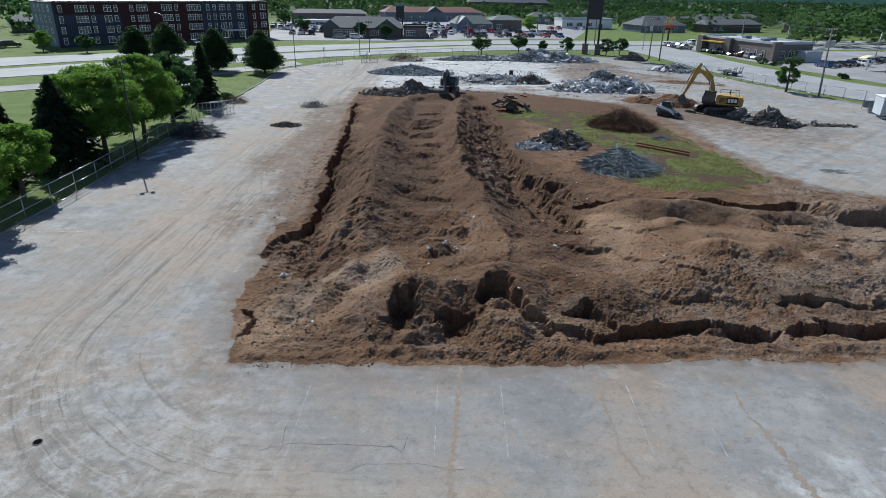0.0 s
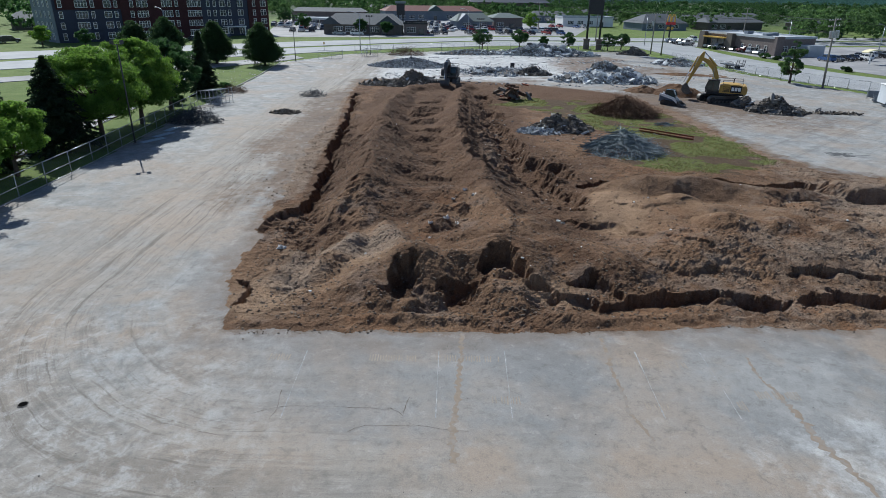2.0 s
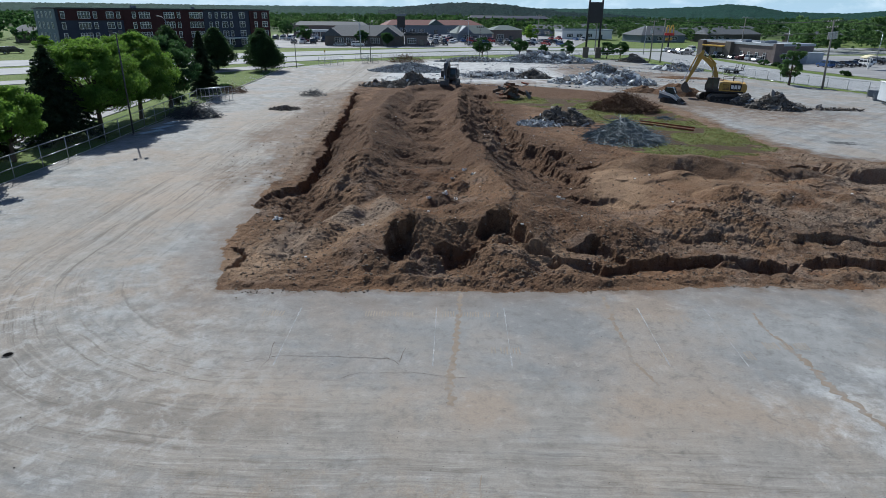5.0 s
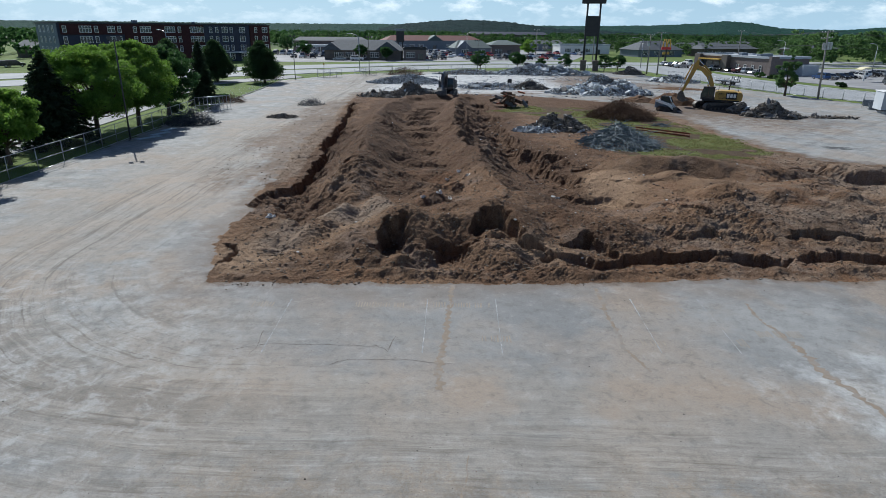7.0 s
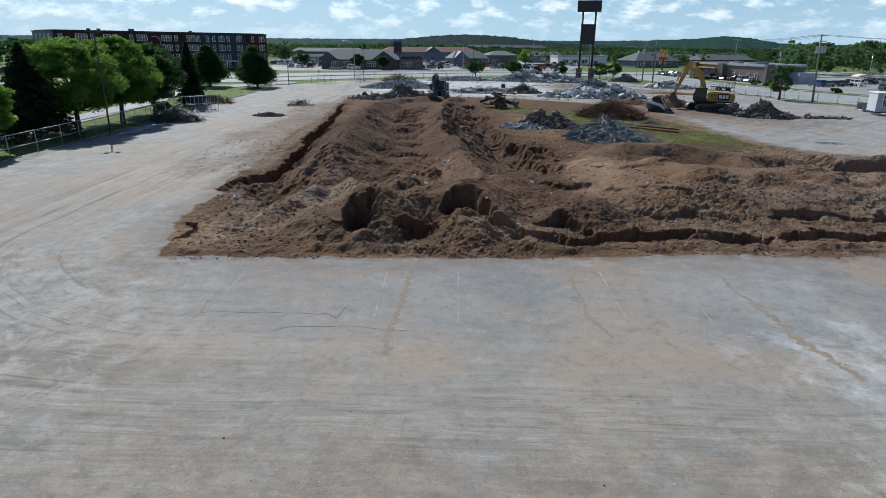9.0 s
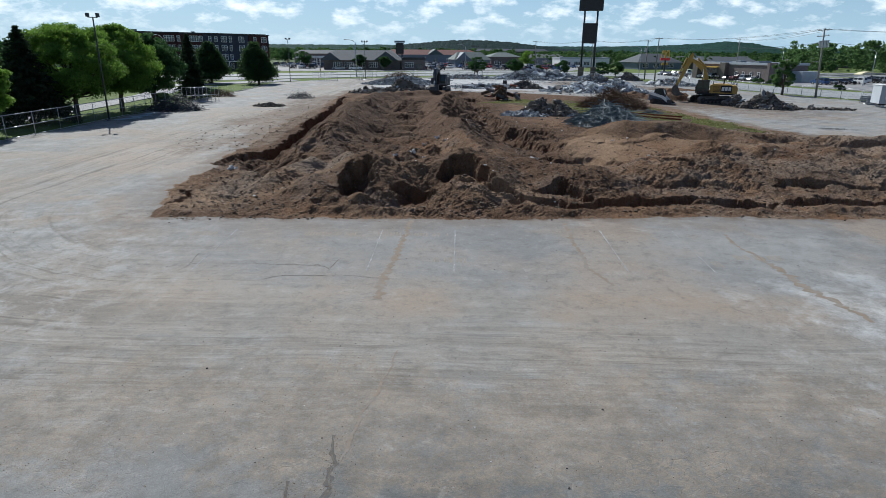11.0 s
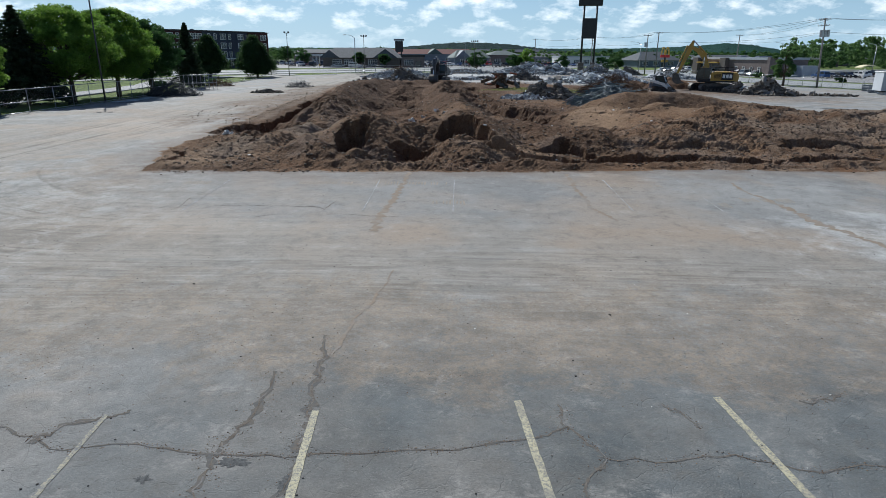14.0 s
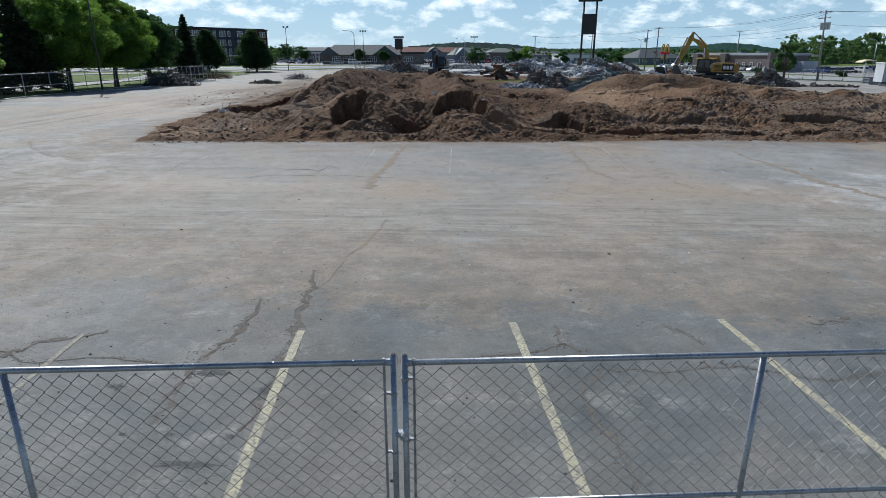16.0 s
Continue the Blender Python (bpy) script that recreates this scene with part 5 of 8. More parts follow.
def shop(name, x, y, turn, w, d, h, wall, roof, label, rise=0.0, hip=None, wins=(), doors=(), group="", fronts=(), front_mat=None):
    """A low building: walls, roof, windows along the front, doors."""
    ob = empty(name, pose(x, y, at_z(x, y) - 0.05, 0, 0, turn), label, "building", group)
    part("wall", box(B(), (w / 2, d / 2, h / 2), (w, d, h)), wall, ob)
    if rise:
        part("roof", hip_roof(B(), w, d, h, rise, 0.6, hip), roof, ob)
        for gx, gw, gr in fronts:
            part("gable", gable(B(), gx, gw, 0, 0.7, h + 0.01, gr), front_mat or roof, ob)
    else:
        b = box(B(), (w / 2, d / 2, h + 0.1), (w + 0.5, d + 0.5, 0.2))
        for cx, cy, sx, sy in ((w / 2, -0.1, w + 0.5, 0.3), (w / 2, d + 0.1, w + 0.5, 0.3), (-0.1, d / 2, 0.3, d - 0.1), (w + 0.1, d / 2, 0.3, d - 0.1)):
            box(b, (cx, cy, h + 0.42), (sx, sy, 0.45))
        part("roof", b, roof, ob)
    for u in wins:
        put_window(WIN3, ob, u, -0.02, 0.9)
    for u in doors:
        part("door", box(B(), (u, -0.03, 1.06), (1.9, 0.1, 2.1), bevel=0.02), M_GLASS, ob, "glazed dark door")
    return ob


apartment_block()
shop("restaurant", -46, 221, 3, 27, 15, 3.3, M_TAN, M_ROOF, "long dark brown restaurant with a grey hipped roof and gables", 3.4, 4, (5, 9, 13, 17.5), (21,), fronts=((2.5, 7, 2.6), (22, 8.5, 3.0)), front_mat=M_ROOF)
shop("annex", -18.4, 223, 3, 8, 11, 3.6, M_BRICK, M_DARK, "dark flat-roofed annex beside the restaurant", wins=(2.5,), doors=(6,))
shop("motel", -37, 337, 20, 54, 14, 4.6, M_PALE, M_ROOF_RED, "long pale motel with a dull red roof", 2.6, 5, (4, 9, 14, 19, 35, 40, 45, 50), (27,), fronts=((27, 9, 2.8),), front_mat=M_ROOF_GREEN)
shop("bank", 0, 262, 14, 15, 12, 3.2, M_PALE, M_ROOF_GREEN, "white shop with a grey-green gabled roof", 3.0, 3, (4, 11), (7.5,), fronts=((3.5, 6.5, 2.9),), front_mat=M_PALE)
shop("store", 15.5, 274, 14, 13, 12, 4.4, M_BRICK, M_ROOF_GREEN, "dark brick store with a grey-green roof", 1.8, 5, (3,), (8,))
shop("lodge", -76, 296, 8, 34, 12, 5.0, M_BRICK, M_ROOF, "long brown lodge with a shallow roof", 1.6, 3, (4, 10, 16, 22, 28), ())
shop("house_grey", 86, 300, 18, 24, 16, 3.2, M_PALE, M_ROOF, "grey house with a large hipped roof", 4.0, 7, (4, 10, 18), (14,))
shop("low_store", 52, 318, 10, 26, 12, 4.0, M_WHITE, M_FLAT, "low white store by the crossing", wins=(4, 9, 14), doors=(20,))
for k, (hx, hy, ht, hw) in enumerate(((40, 350, 5, 20), (120, 310, 22, 34), (170, 318, 25, 30), (118, 345, 20, 40), (-150, 215, 40, 30), (-128, 320, 12, 20), (150, 400, 10, 40), (10, 560, 4, 70), (-60, 430, 0, 30), (70, 430, 10, 36), (215, 360, 22, 36), (-180, 300, 30, 26))):
    shop("house", hx, hy, ht, hw, 11, 3.6 if k != 7 else 6.5, (M_PALE, M_TAN, M_BRICK)[k % 3], M_ROOF if k != 7 else M_NAVY, "low house with a shallow grey roof among trees", 2.2, 3, (4, 9), (13,), group="houses in the distance")


def corner_shop():
    ob = shop("corner_shop", 88.5, 178.5, 17.5, 13.5, 31, 4.5, M_BRICK, M_FLAT, "flat-roofed grey-brown brick restaurant with yellow trim", doors=())
    for v in (3.5, 6.5, 9.5, 12.5):
        put_window(WIN1, ob, -0.02, v, 0.8, -90)
    for u in (3.2, 6.4):
        put_window(WIN2, ob, u, -0.02, 0.9)
    for v in (17, 29.5):
        part("portal", box(B(), (-0.7, v, 2.5), (1.6, 2.4, 5.0)), M_TAN, ob, "tan stucco entrance tower")
    part("canopy", box(B(), (-1.1, 23.3, 3.6), (2.0, 9.6, 0.3)), M_YELLOW, ob, "golden yellow entrance canopy")
    b = B()
    for v in (18.8, 21.8, 24.8, 27.8):
        box(b, (-0.06, v, 1.6), (0.14, 2.5, 2.8))
    part("shopfront", b, M_GLASS, ob, "dark glazed shopfront")
    part("portal", box(B(), (0.5, -0.5, 2.6), (2.6, 1.0, 5.2)), M_BRICK, ob)
    b = box(B(), (10.5, -2, 1.5), (5.5, 4, 3.0))
    part("lean_to", b, M_FLAT, ob, "pale drive-through lean-to")
    for k, (u, v) in enumerate(((4, 8), (8, 20), (10, 12))):
        part("roof_unit", box(B(), (u, v, 5.1), (2.2, 1.6, 0.9), bevel=0.06), M_PALE, ob)
    return ob


corner_shop()


def drive_canopy(x, y):
    ob = empty("order_canopy", pose(x, y, at_z(x, y), 0, 0, 15), "drive-through canopy with a pale cream curved roof", "canopy", "drive-through canopies")
    part("post", tube(B(), [(0, 0, 0), (0.1, 0, 2.6)], 0.22, 0.16, 8), M_WHITE, ob)
    b = B()
    slab_of(b, [(-2.2, 2.9), (-1.0, 3.35), (0.6, 3.5), (2.2, 3.3), (2.2, 3.15), (0.6, 3.25), (-1.0, 3.1), (-2.2, 2.7)], "y", -1.0, 1.0)
    part("roof", b, M_CREAM, ob)


drive_canopy(104, 161)
drive_canopy(117, 168)


def pylon_sign(x, y):
    ob = empty("pylon_sign", pose(x, y, at_z(x, y), 0, 0, -10), "tall twin-post pylon sign with blank dark boards", "sign")
    for sx in (-1.75, 1.75):
        part("post", tube(B(), [(sx, 0, 0), (sx, 0, 18)], 0.3, 0.28, 10), M_DARK, ob, shade=True)
        b = box(B(), (sx, 0, 1.3), (1.6, 1.6, 2.6))
        box(b, (sx, 0, 2.7), (1.9, 1.9, 0.25))
        part("pillar", b, M_BRICK, ob, "brick pillar with a stone cap")
    part("board", box(B(), (0, 0, 12.0), (4.1, 0.9, 5.4), bevel=0.08), M_DARK, ob, "blank dark lower board")
    part("board", box(B(), (-0.1, 0, 19.4), (6.6, 1.0, 3.0), bevel=0.25), M_DARK, ob, "blank dark upper board")


pylon_sign(38.6, 182)


def tower_sign(x, y):
    ob = empty("tower_sign", pose(x, y, at_z(x, y), 0, 0, 8), "dark square sign tower with a pale capped top", "sign")
    b = B()
    for sx in (-0.9, 0.9):
        box(b, (sx, 0, 4), (0.5, 0.7, 8))
    part("post", b, M_DARK, ob)
    part("board", box(B(), (0, 0, 7.4), (3.2, 0.9, 4.2)), M_DARK, ob, "dark board")
    part("cap", box(B(), (0, 0, 10.0), (4.2, 1.2, 0.8), bevel=0.15), M_PALE, ob, "pale sign cap")


tower_sign(-22.6, 258)


def fuel_canopy(x, y, turn):
    ob = empty("drive_canopy", pose(x, y, at_z(x, y), 0, 0, turn), "flat white-edged canopy on slim posts before the lodge", "canopy")
    part("roof", box(B(), (8, 4, 4.1), (16, 8, 0.25)), M_FLAT, ob)
    for cx, cy, sx, sy in ((8, -0.02, 16.1, 0.1), (8, 8.02, 16.1, 0.1), (-0.05, 4, 0.1, 8), (16.05, 4, 0.1, 8)):
        part("fascia", box(B(), (cx, cy, 3.95), (sx, sy, 0.75)), M_WHITE, ob, "white fascia board")
    for u in (1.5, 8, 14.5):
        for v in (1, 7):
            part("post", box(B(), (u, v, 1.99), (0.3, 0.3, 3.98)), M_WHITE, ob)


fuel_canopy(-62.5, 247, 0)


def yellow_sign(x, y):
    ob = empty("road_sign", pose(x, y, at_z(x, y), 0, 0, 8), "yellow arched shop sign over a red panel on a post", "sign")
    part("post", box(B(), (0, 0, 2.4), (0.5, 0.5, 4.8)), M_DARK, ob)
    b = B()
    for sx in (-0.85, 0.85):
        tube(b, [(sx - 0.7, 0, 5.6), (sx - 0.55, 0, 7.4), (sx - 0.2, 0, 8.5), (sx + 0.2, 0, 8.5), (sx + 0.55, 0, 7.4), (sx + 0.7, 0, 5.6)], 0.24, 0.24, 6)
    part("arch", b, M_YELLOW, ob)
    part("panel", box(B(), (0, 0.1, 5.2), (3.8, 0.5, 1.0), bevel=0.05), paint("red_sign_panel", (0.5, 0.03, 0.03), 0.5), ob)
    part("panel", box(B(), (0, 0.1, 3.4), (2.6, 0.4, 1.0), bevel=0.05), M_YELLOW, ob)


yellow_sign(83, 252)

# ---- lamps, utility poles, cables, fences ----
M_GALV = paint("galvanised_steel", (0.36, 0.375, 0.39), 0.33, 0.75, vary=0.25, scale=9)
M_WIRE = paint("fence_wire", (0.105, 0.11, 0.118), 0.6, 0.15, vary=0.25)
M_POLE = paint("weathered_pole_wood", (0.23, 0.215, 0.195), 0.95, vary=0.2, scale=2, bump=0.4)
M_SLATE_GREY = paint("weathered_concrete", (0.2, 0.2, 0.195), 0.9, vary=0.15)
M_LAMP = paint("lamp_housing", (0.06, 0.06, 0.062), 0.5, 0.2)


def lot_lamp(x, y, h, heads=2, label="dark lot lamp with two floodlight heads on a mast", turn=0.0):
    ob = empty("lot_lamp", pose(x, y, at_z(x, y), 0, 0, turn), label, "street lamp", "lot lamps")
    part("mast", tube(B(), [(0, 0, 0), (0, 0, h)], 0.08, 0.055, 8), M_LAMP, ob, shade=True)
    part("foot", disc(B(), (0, 0, 0.06), (0, 0, 1), 0.2, 0.12, 12), M_SLATE_GREY, ob, "concrete footing")
    part("crossbar", beam(B(), (-0.2 * heads, 0, h), (0.2 * heads, 0, h), 0.06, 0.06), M_LAMP, ob)
    for k in range(heads):
        u = 0.2 * heads * (2 * k / max(1, heads - 1) - 1)
        b = B()
        slab_of(b, [(-0.18, 0.03), (0.2, 0.09), (0.22, 0.3), (-0.15, 0.36)], "x", u - 0.16, u + 0.16)
        hd = part("head", b, M_LAMP, ob)
        hd.location.z = h
    return ob


lot_lamp(-30.75, 57.0, 9.1, 2, turn=30)
lot_lamp(-34.2, 133.4, 8.6, 2)
lot_lamp(-20.6, 150.6, 8.4, 3, "dark lot lamp with three floodlight heads on a mast")
lot_lamp(6.0, 166.5, 7.6, 4, "dark lot lamp with four floodlight heads on a mast")


def street_light(x, y, h, reach, turn, label="pale steel street light with a curved arm"):
    ob = empty("street_light", pose(x, y, at_z(x, y), 0, 0, turn), label, "street lamp", "street lights")
    part("pole", tube(B(), [(0, 0, 0), (0, 0, h)], 0.12, 0.08, 8), M_GALV, ob, shade=True)
    part("arm", tube(B(), [(0, 0, h), (reach * 0.3, 0, h + 0.5), (reach * 0.7, 0, h + 0.75), (reach, 0, h + 0.8)], 0.06, 0.045, 6), M_GALV, ob, shade=True)
    part("lamp_head", box(B(), (reach + 0.35, 0, h + 0.78), (0.9, 0.3, 0.16), bevel=0.05), M_GALV, ob)


street_light(-24.6, 161.6, 8.4, 3.2, 145)
street_light(-68.0, 148.5, 9.0, 3.2, 140)
street_light(4.0, 228, 8.0, 2.8, 150)
street_light(60, 205, 8.5, 2.8, 180)
street_light(100, 195, 8.5, 2.4, 200)
street_light(118, 180, 8.0, 2.2, 200)


def utility_pole(x, y, h, arms=1, cans=0, label="weathered wooden utility pole with a crossarm", turn=15.0, lean=0.0):
    ob = empty("utility_pole", pose(x, y, at_z(x, y), 0, lean, turn), label, "utility pole", "utility poles")
    part("pole", tube(B(), [(0, 0, 0), (0, 0, h)], 0.19, 0.12, 10), M_POLE, ob, shade=True)
    for k in range(arms):
        z = h - 0.25 - 1.0 * k
        b = beam(B(), (-1.25, 0.12, z), (1.25, 0.12, z), 0.12, 0.1)
        arm = part("crossarm", b, M_POLE, ob)
        for u in (-1.1, -0.5, 0.5, 1.1):
            part("insulator", disc(B(), (u, 0.12, z + 0.14), (0, 0, 1), 0.06, 0.18, 8), M_WHITE, arm)
    for k in range(cans):
        u = (-0.62, 0.62, 0.0)[k]
        b = disc(B(), (u, -0.25, h - 2.6), (0, 0, 1), 0.33, 1.1, 14)
        disc(b, (u, -0.25, h - 2.02), (0, 0, 1), 0.36, 0.08, 14)
        part("transformer", b, M_GALV, ob, "grey steel transformer can")
    return ob


POLES = [(66.2, 113.6, 11.7, 2, 3), (54.5, 170, 11.0, 1, 0), (52.6, 173, 10.4, 1, 1), (46.5, 215, 11, 2, 0), (80, 75, 11.6, 2, 0), (33, 262, 11, 1, 0), (92, 208, 12, 1, 0)]
for px_, py_, ph_, pa_, pc_ in POLES:
    utility_pole(px_, py_, ph_, pa_, pc_, "wooden utility pole with transformer cans" if pc_ == 3 else "weathered wooden utility pole with a crossarm", lean=-4.0 if pc_ == 3 else 0.0)


def cable(a, b, sag):
    bm = B()
    a, b = Vector(a), Vector(b)
    tube(bm, [a.lerp(b, t / 10) - Vector((0, 0, sag * (1 - (2 * t / 10 - 1) ** 2))) for t in range(11)], 0.024, 0.024, 3, cap=False)
    ob = new("power_cable", to_mesh("power_cable", bm, M_DARK))
    tagged(ob, "thin dark overhead power cable between poles", "cable", "overhead cables")


for (x0, y0, h0, _, _), (x1, y1, h1, _, _) in ((POLES[4], POLES[0]), (POLES[0], POLES[1]), (POLES[1], POLES[3]), (POLES[0], POLES[6]), (POLES[3], POLES[5])):
    for off, dz in ((-1.0, 0.0), (1.0, 0.0), (0.0, -2.2)):
        cable((x0 + off, y0 + 0.2, at_z(x0, y0) + h0 + dz - 0.1), (x1 + off, y1 + 0.2, at_z(x1, y1) + h1 + dz - 0.1), 0.9)


def links(w, z0, z1, pitch, r):
    """Woven wire: upright zigzag wires, each hooked into its neighbours."""
    bm = B()
    half = pitch / 2
    n, rows = int(w / half), int((z1 - z0) / half)
    for k in range(n):
        pts = []
        for q in range(rows + 1):
            side = (q + k) % 2
            u = min(w, (k + side) * half + (0.0025 if side else -0.0025))
            pts.append((u, 0.004 if side else -0.004, z1 - q * half))
        if (k % 2) == 0:
            pts.insert(0, (pts[0][0] + 0.012, -0.006, z1 + 0.008))
        tube(bm, pts, r, r, 3, cap=False)
    return bm


def link_panel(x, y, turn, w, h, pitch, r, label, group, rail=0.021, mid=True, posts=(0.0, 0.5, 1.0), name="chain_link_fence"):
    """A chain-link panel: posts, rails and mesh."""
    ob = empty(name, pose(x, y, at_z(x, y), 0, 0, turn), label, "fence", group)
    for t in posts:
        b = tube(B(), [(w * t, 0, 0.0), (w * t, 0, h + (0.045 if t in (0.0, 1.0) else -0.02))], rail, rail, 12)
        part("post", b, M_GALV, ob, shade=True)
    part("top_rail", tube(B(), [(0, 0, h), (w, 0, h)], rail, rail, 12), M_GALV, ob, shade=True)
    if mid:
        part("mid_rail", tube(B(), [(0, 0, h * 0.475), (w, 0, h * 0.475)], rail * 0.9, rail * 0.9, 10), M_GALV, ob, shade=True)
    part("bottom_rail", tube(B(), [(0, 0, 0.07), (w, 0, 0.07)], rail * 0.9, rail * 0.9, 8), M_GALV, ob, shade=True)
    me = links(w, 0.08, h - 0.035, pitch, r)
    part("wire_mesh", me, M_WIRE, ob)
    return ob


# temporary panels close before the lot
NEAR = "temporary panels before the lot"
# posts are solid; a dark disc on top paints the shade inside
M_TUBE_SHADE = paint("tube_shade_dark", (0.02, 0.02, 0.022), 0.9, vary=0.2)
for x0, w, ps in ((-1.72, 3.82, (0.0, 0.464, 1.0)), (2.15, 3.89, (0.0, 0.516, 1.0)), (-5.7, 3.82, (0.0, 0.5, 1.0)), (6.12, 3.85, (0.0, 0.5, 1.0))):
    top = 1.787 if x0 > 0 else 1.792
    fp = link_panel(x0, 2.80 + 0.078 * x0, 4.45, w, top, 0.098, 0.0025, "galvanised chain-link panel of a temporary fence", NEAR, rail=0.0175, posts=ps)
    for u in (0.0, w):
        s = 1 if u == 0.0 else -1
        part("tension_bar", tube(B(), [(u + s * 0.05, 0.006, 0.08), (u + s * 0.05, 0.006, top + 0.02)], 0.008, 0.008, 8), M_GALV, fp)
        for z in (0.35, 0.8, 1.22, 1.6) if u else (0.3, 0.74, 1.3, 1.69):
            b = disc(B(), (u, 0, z), (0, 0, 1), 0.0215, 0.016, 14)
            box(b, (u + s * 0.033, 0.002, z), (0.05, 0.014, 0.013))
            part("tension_band", b, M_GALV, fp)
        part("post_shade_disc", disc(B(), (u, 0, top + 0.0455), (0, 0, 1), 0.0135, 0.003, 14), M_TUBE_SHADE, fp, "dark disc standing in for the shade inside the tube")
        part("rail_cup", disc(B(), (u + s * 0.025, 0, top), (1, 0, 0), 0.021, 0.03, 14), M_GALV, fp)
    for k in range(9):
        u = w * (k + 0.5) / 9
        b = disc(B(), (u, 0, top), (1, 0, 0.15), 0.0192, 0.004, 12)
        tube(b, [(u, 0.004, top - 0.018), (u + 0.006, 0.008, top - 0.032)], 0.002, 0.001, 4)
        part("tie_wire", b, M_GALV, fp)
for z in (0.5, 1.34):
    b = box(B(), (0, 0, 0), (0.075, 0.05, 0.03), bevel=0.01)
    disc(b, (0, -0.035, 0), (0, 1, 0), 0.014, 0.03, 6)
    c = new("fence_clamp", to_mesh("fence_clamp", b, M_GALV))
    c.matrix_basis = pose(2.13, 2.966, z, 0, 0, 4.45)
    tagged(c, "bolted steel clamp joining two fence panels", "clamp", "fence clamps")

# the west boundary
line = [(-30.6, 22.0), (-30.6, 37.0), (-30.9, 50), (-31.9, 64), (-33.0, 78)]
for (ax, ay), (bx, by) in zip(line, line[1:]):
    n = round(math.dist((ax, ay), (bx, by)) / 3.1)
    for k in range(n):
        x0, y0 = ax + (bx - ax) * k / n, ay + (by - ay) * k / n
        w = math.dist((ax, ay), (bx, by)) / n
        link_panel(x0, y0, math.degrees(math.atan2(by - ay, bx - ax)), w - 0.02, 1.75, 0.30, 0.0045, "weathered chain-link fence bay below the trees", "west boundary fence", rail=0.03, mid=True, posts=(0.0,), name="chain_link_fence")
# along the roads
for line in ([(-24.5, 152), (2, 167.4), (30, 174.6), (47, 176.4)], [(53.5, 158), (57.6, 142), (61.5, 130), (66.5, 119), (73.5, 106)], [(66.2, 101), (73.0, 92)]):
    for (ax, ay), (bx, by) in zip(line, line[1:]):
        n = max(1, round(math.dist((ax, ay), (bx, by)) / 3.4))
        for k in range(n):
            x0, y0 = ax + (bx - ax) * k / n, ay + (by - ay) * k / n
            w = math.dist((ax, ay), (bx, by)) / n
            link_panel(x0, y0, math.degrees(math.atan2(by - ay, bx - ax)), w - 0.04, 1.8, 0.24, 0.0035, "grey chain-link panel between lot and road", "road fence", rail=0.03, mid=False, posts=(0.0, 1.0), name="chain_link_fence")
for fx, fy, ft in ((-30.5, 138.5, 20), (-27.8, 139.6, 25), (-21.6, 143.6, 70), (-20.8, 145.6, 10)):
    link_panel(fx, fy, ft, 2.6, 1.8, 0.4, 0.006, "loose grey fence panel standing at the lot entrance", "loose fence panels", rail=0.035, mid=True)
for k in range(4):
    link_panel(-33.2 + 0.35 * k, 78.4 + 0.5 * k, 28 + 4 * k, 3.0, 1.9, 0.3, 0.006, "stacked greenish fence panel leaning by the verge", "stacked fence panels", rail=0.03, name="chain_link_fence")

# ---- demolition heaps ----
def stone_material(name, a, b, c, bump=0.6):
    m = Mat(name, 0.95, 0, 0.2)
    col = m.mix(m.island(), a, b)
    col = m.mix(m.ramp(m.noise(1.2, 5, 0.65), 0.45, 0.7, 0, 0.7), col, c)
    col = m.mix(m.ramp(m.noise(9, 4, 0.7), 0.3, 0.75, 0, 0.4), col, tuple(q * 0.4 for q in a))
    return m.color(col).bump(m.noise(11, 5, 0.7), bump, 0.04).m


def slab_material(name, a, b):
    m = Mat(name, 0.95, 0, 0.2)
    col = m.mix(m.obrand(), a, b)
    col = m.mix(m.ramp(m.noise(1.5, 5, 0.65, m.local), 0.4, 0.7, 0, 0.6), col, tuple(q * 0.55 for q in a))
    return m.color(col).bump(m.noise(9, 5, 0.7, m.local), 0.6, 0.04).m


M_RUBBLE = stone_material("grey_rubble", (0.12, 0.13, 0.14), (0.62, 0.65, 0.67), (0.33, 0.335, 0.335))
M_RUBBLE_DARK = stone_material("dark_rubble", (0.06, 0.053, 0.046), (0.29, 0.262, 0.228), (0.19, 0.155, 0.122))
M_SLAB = slab_material("broken_concrete", (0.43, 0.455, 0.465), (0.78, 0.8, 0.8))
M_SLAB_DARK = slab_material("dark_broken_concrete", (0.095, 0.09, 0.085), (0.28, 0.265, 0.245))
M_RUST = paint("rusty_steel", (0.26, 0.08, 0.045), 0.85, 0.2, vary=0.3)
M_CLODDY = paint("soiled_timber", (0.1, 0.075, 0.055), 0.95, vary=0.35, dirt=0.5)
M_TWIG = paint("dry_twigs", (0.11, 0.062, 0.036), 0.95, vary=0.3)
M_ROD = paint("grey_scrap_conduit", (0.1, 0.14, 0.165), 0.55, 0.15, vary=0.45)
M_ROD_DARK = paint("dark_scrap_cable", (0.06, 0.068, 0.08), 0.6, 0.3, vary=0.35)


def heap_height(u, v, high, peak=1.25):
    return high * np.clip(1 - np.hypot(u, v) ** peak, 0, 1)


def lumpy_height(u, v, high, seed):
    """An uneven heap of several tipped loads."""
    return heap_height(u, v, high) * np.clip(0.92 + 1.5 * fbm(u * 1.9 + seed, v * 1.9 + 0.7 * seed, 3, 0.6), 0.55, 1.12)


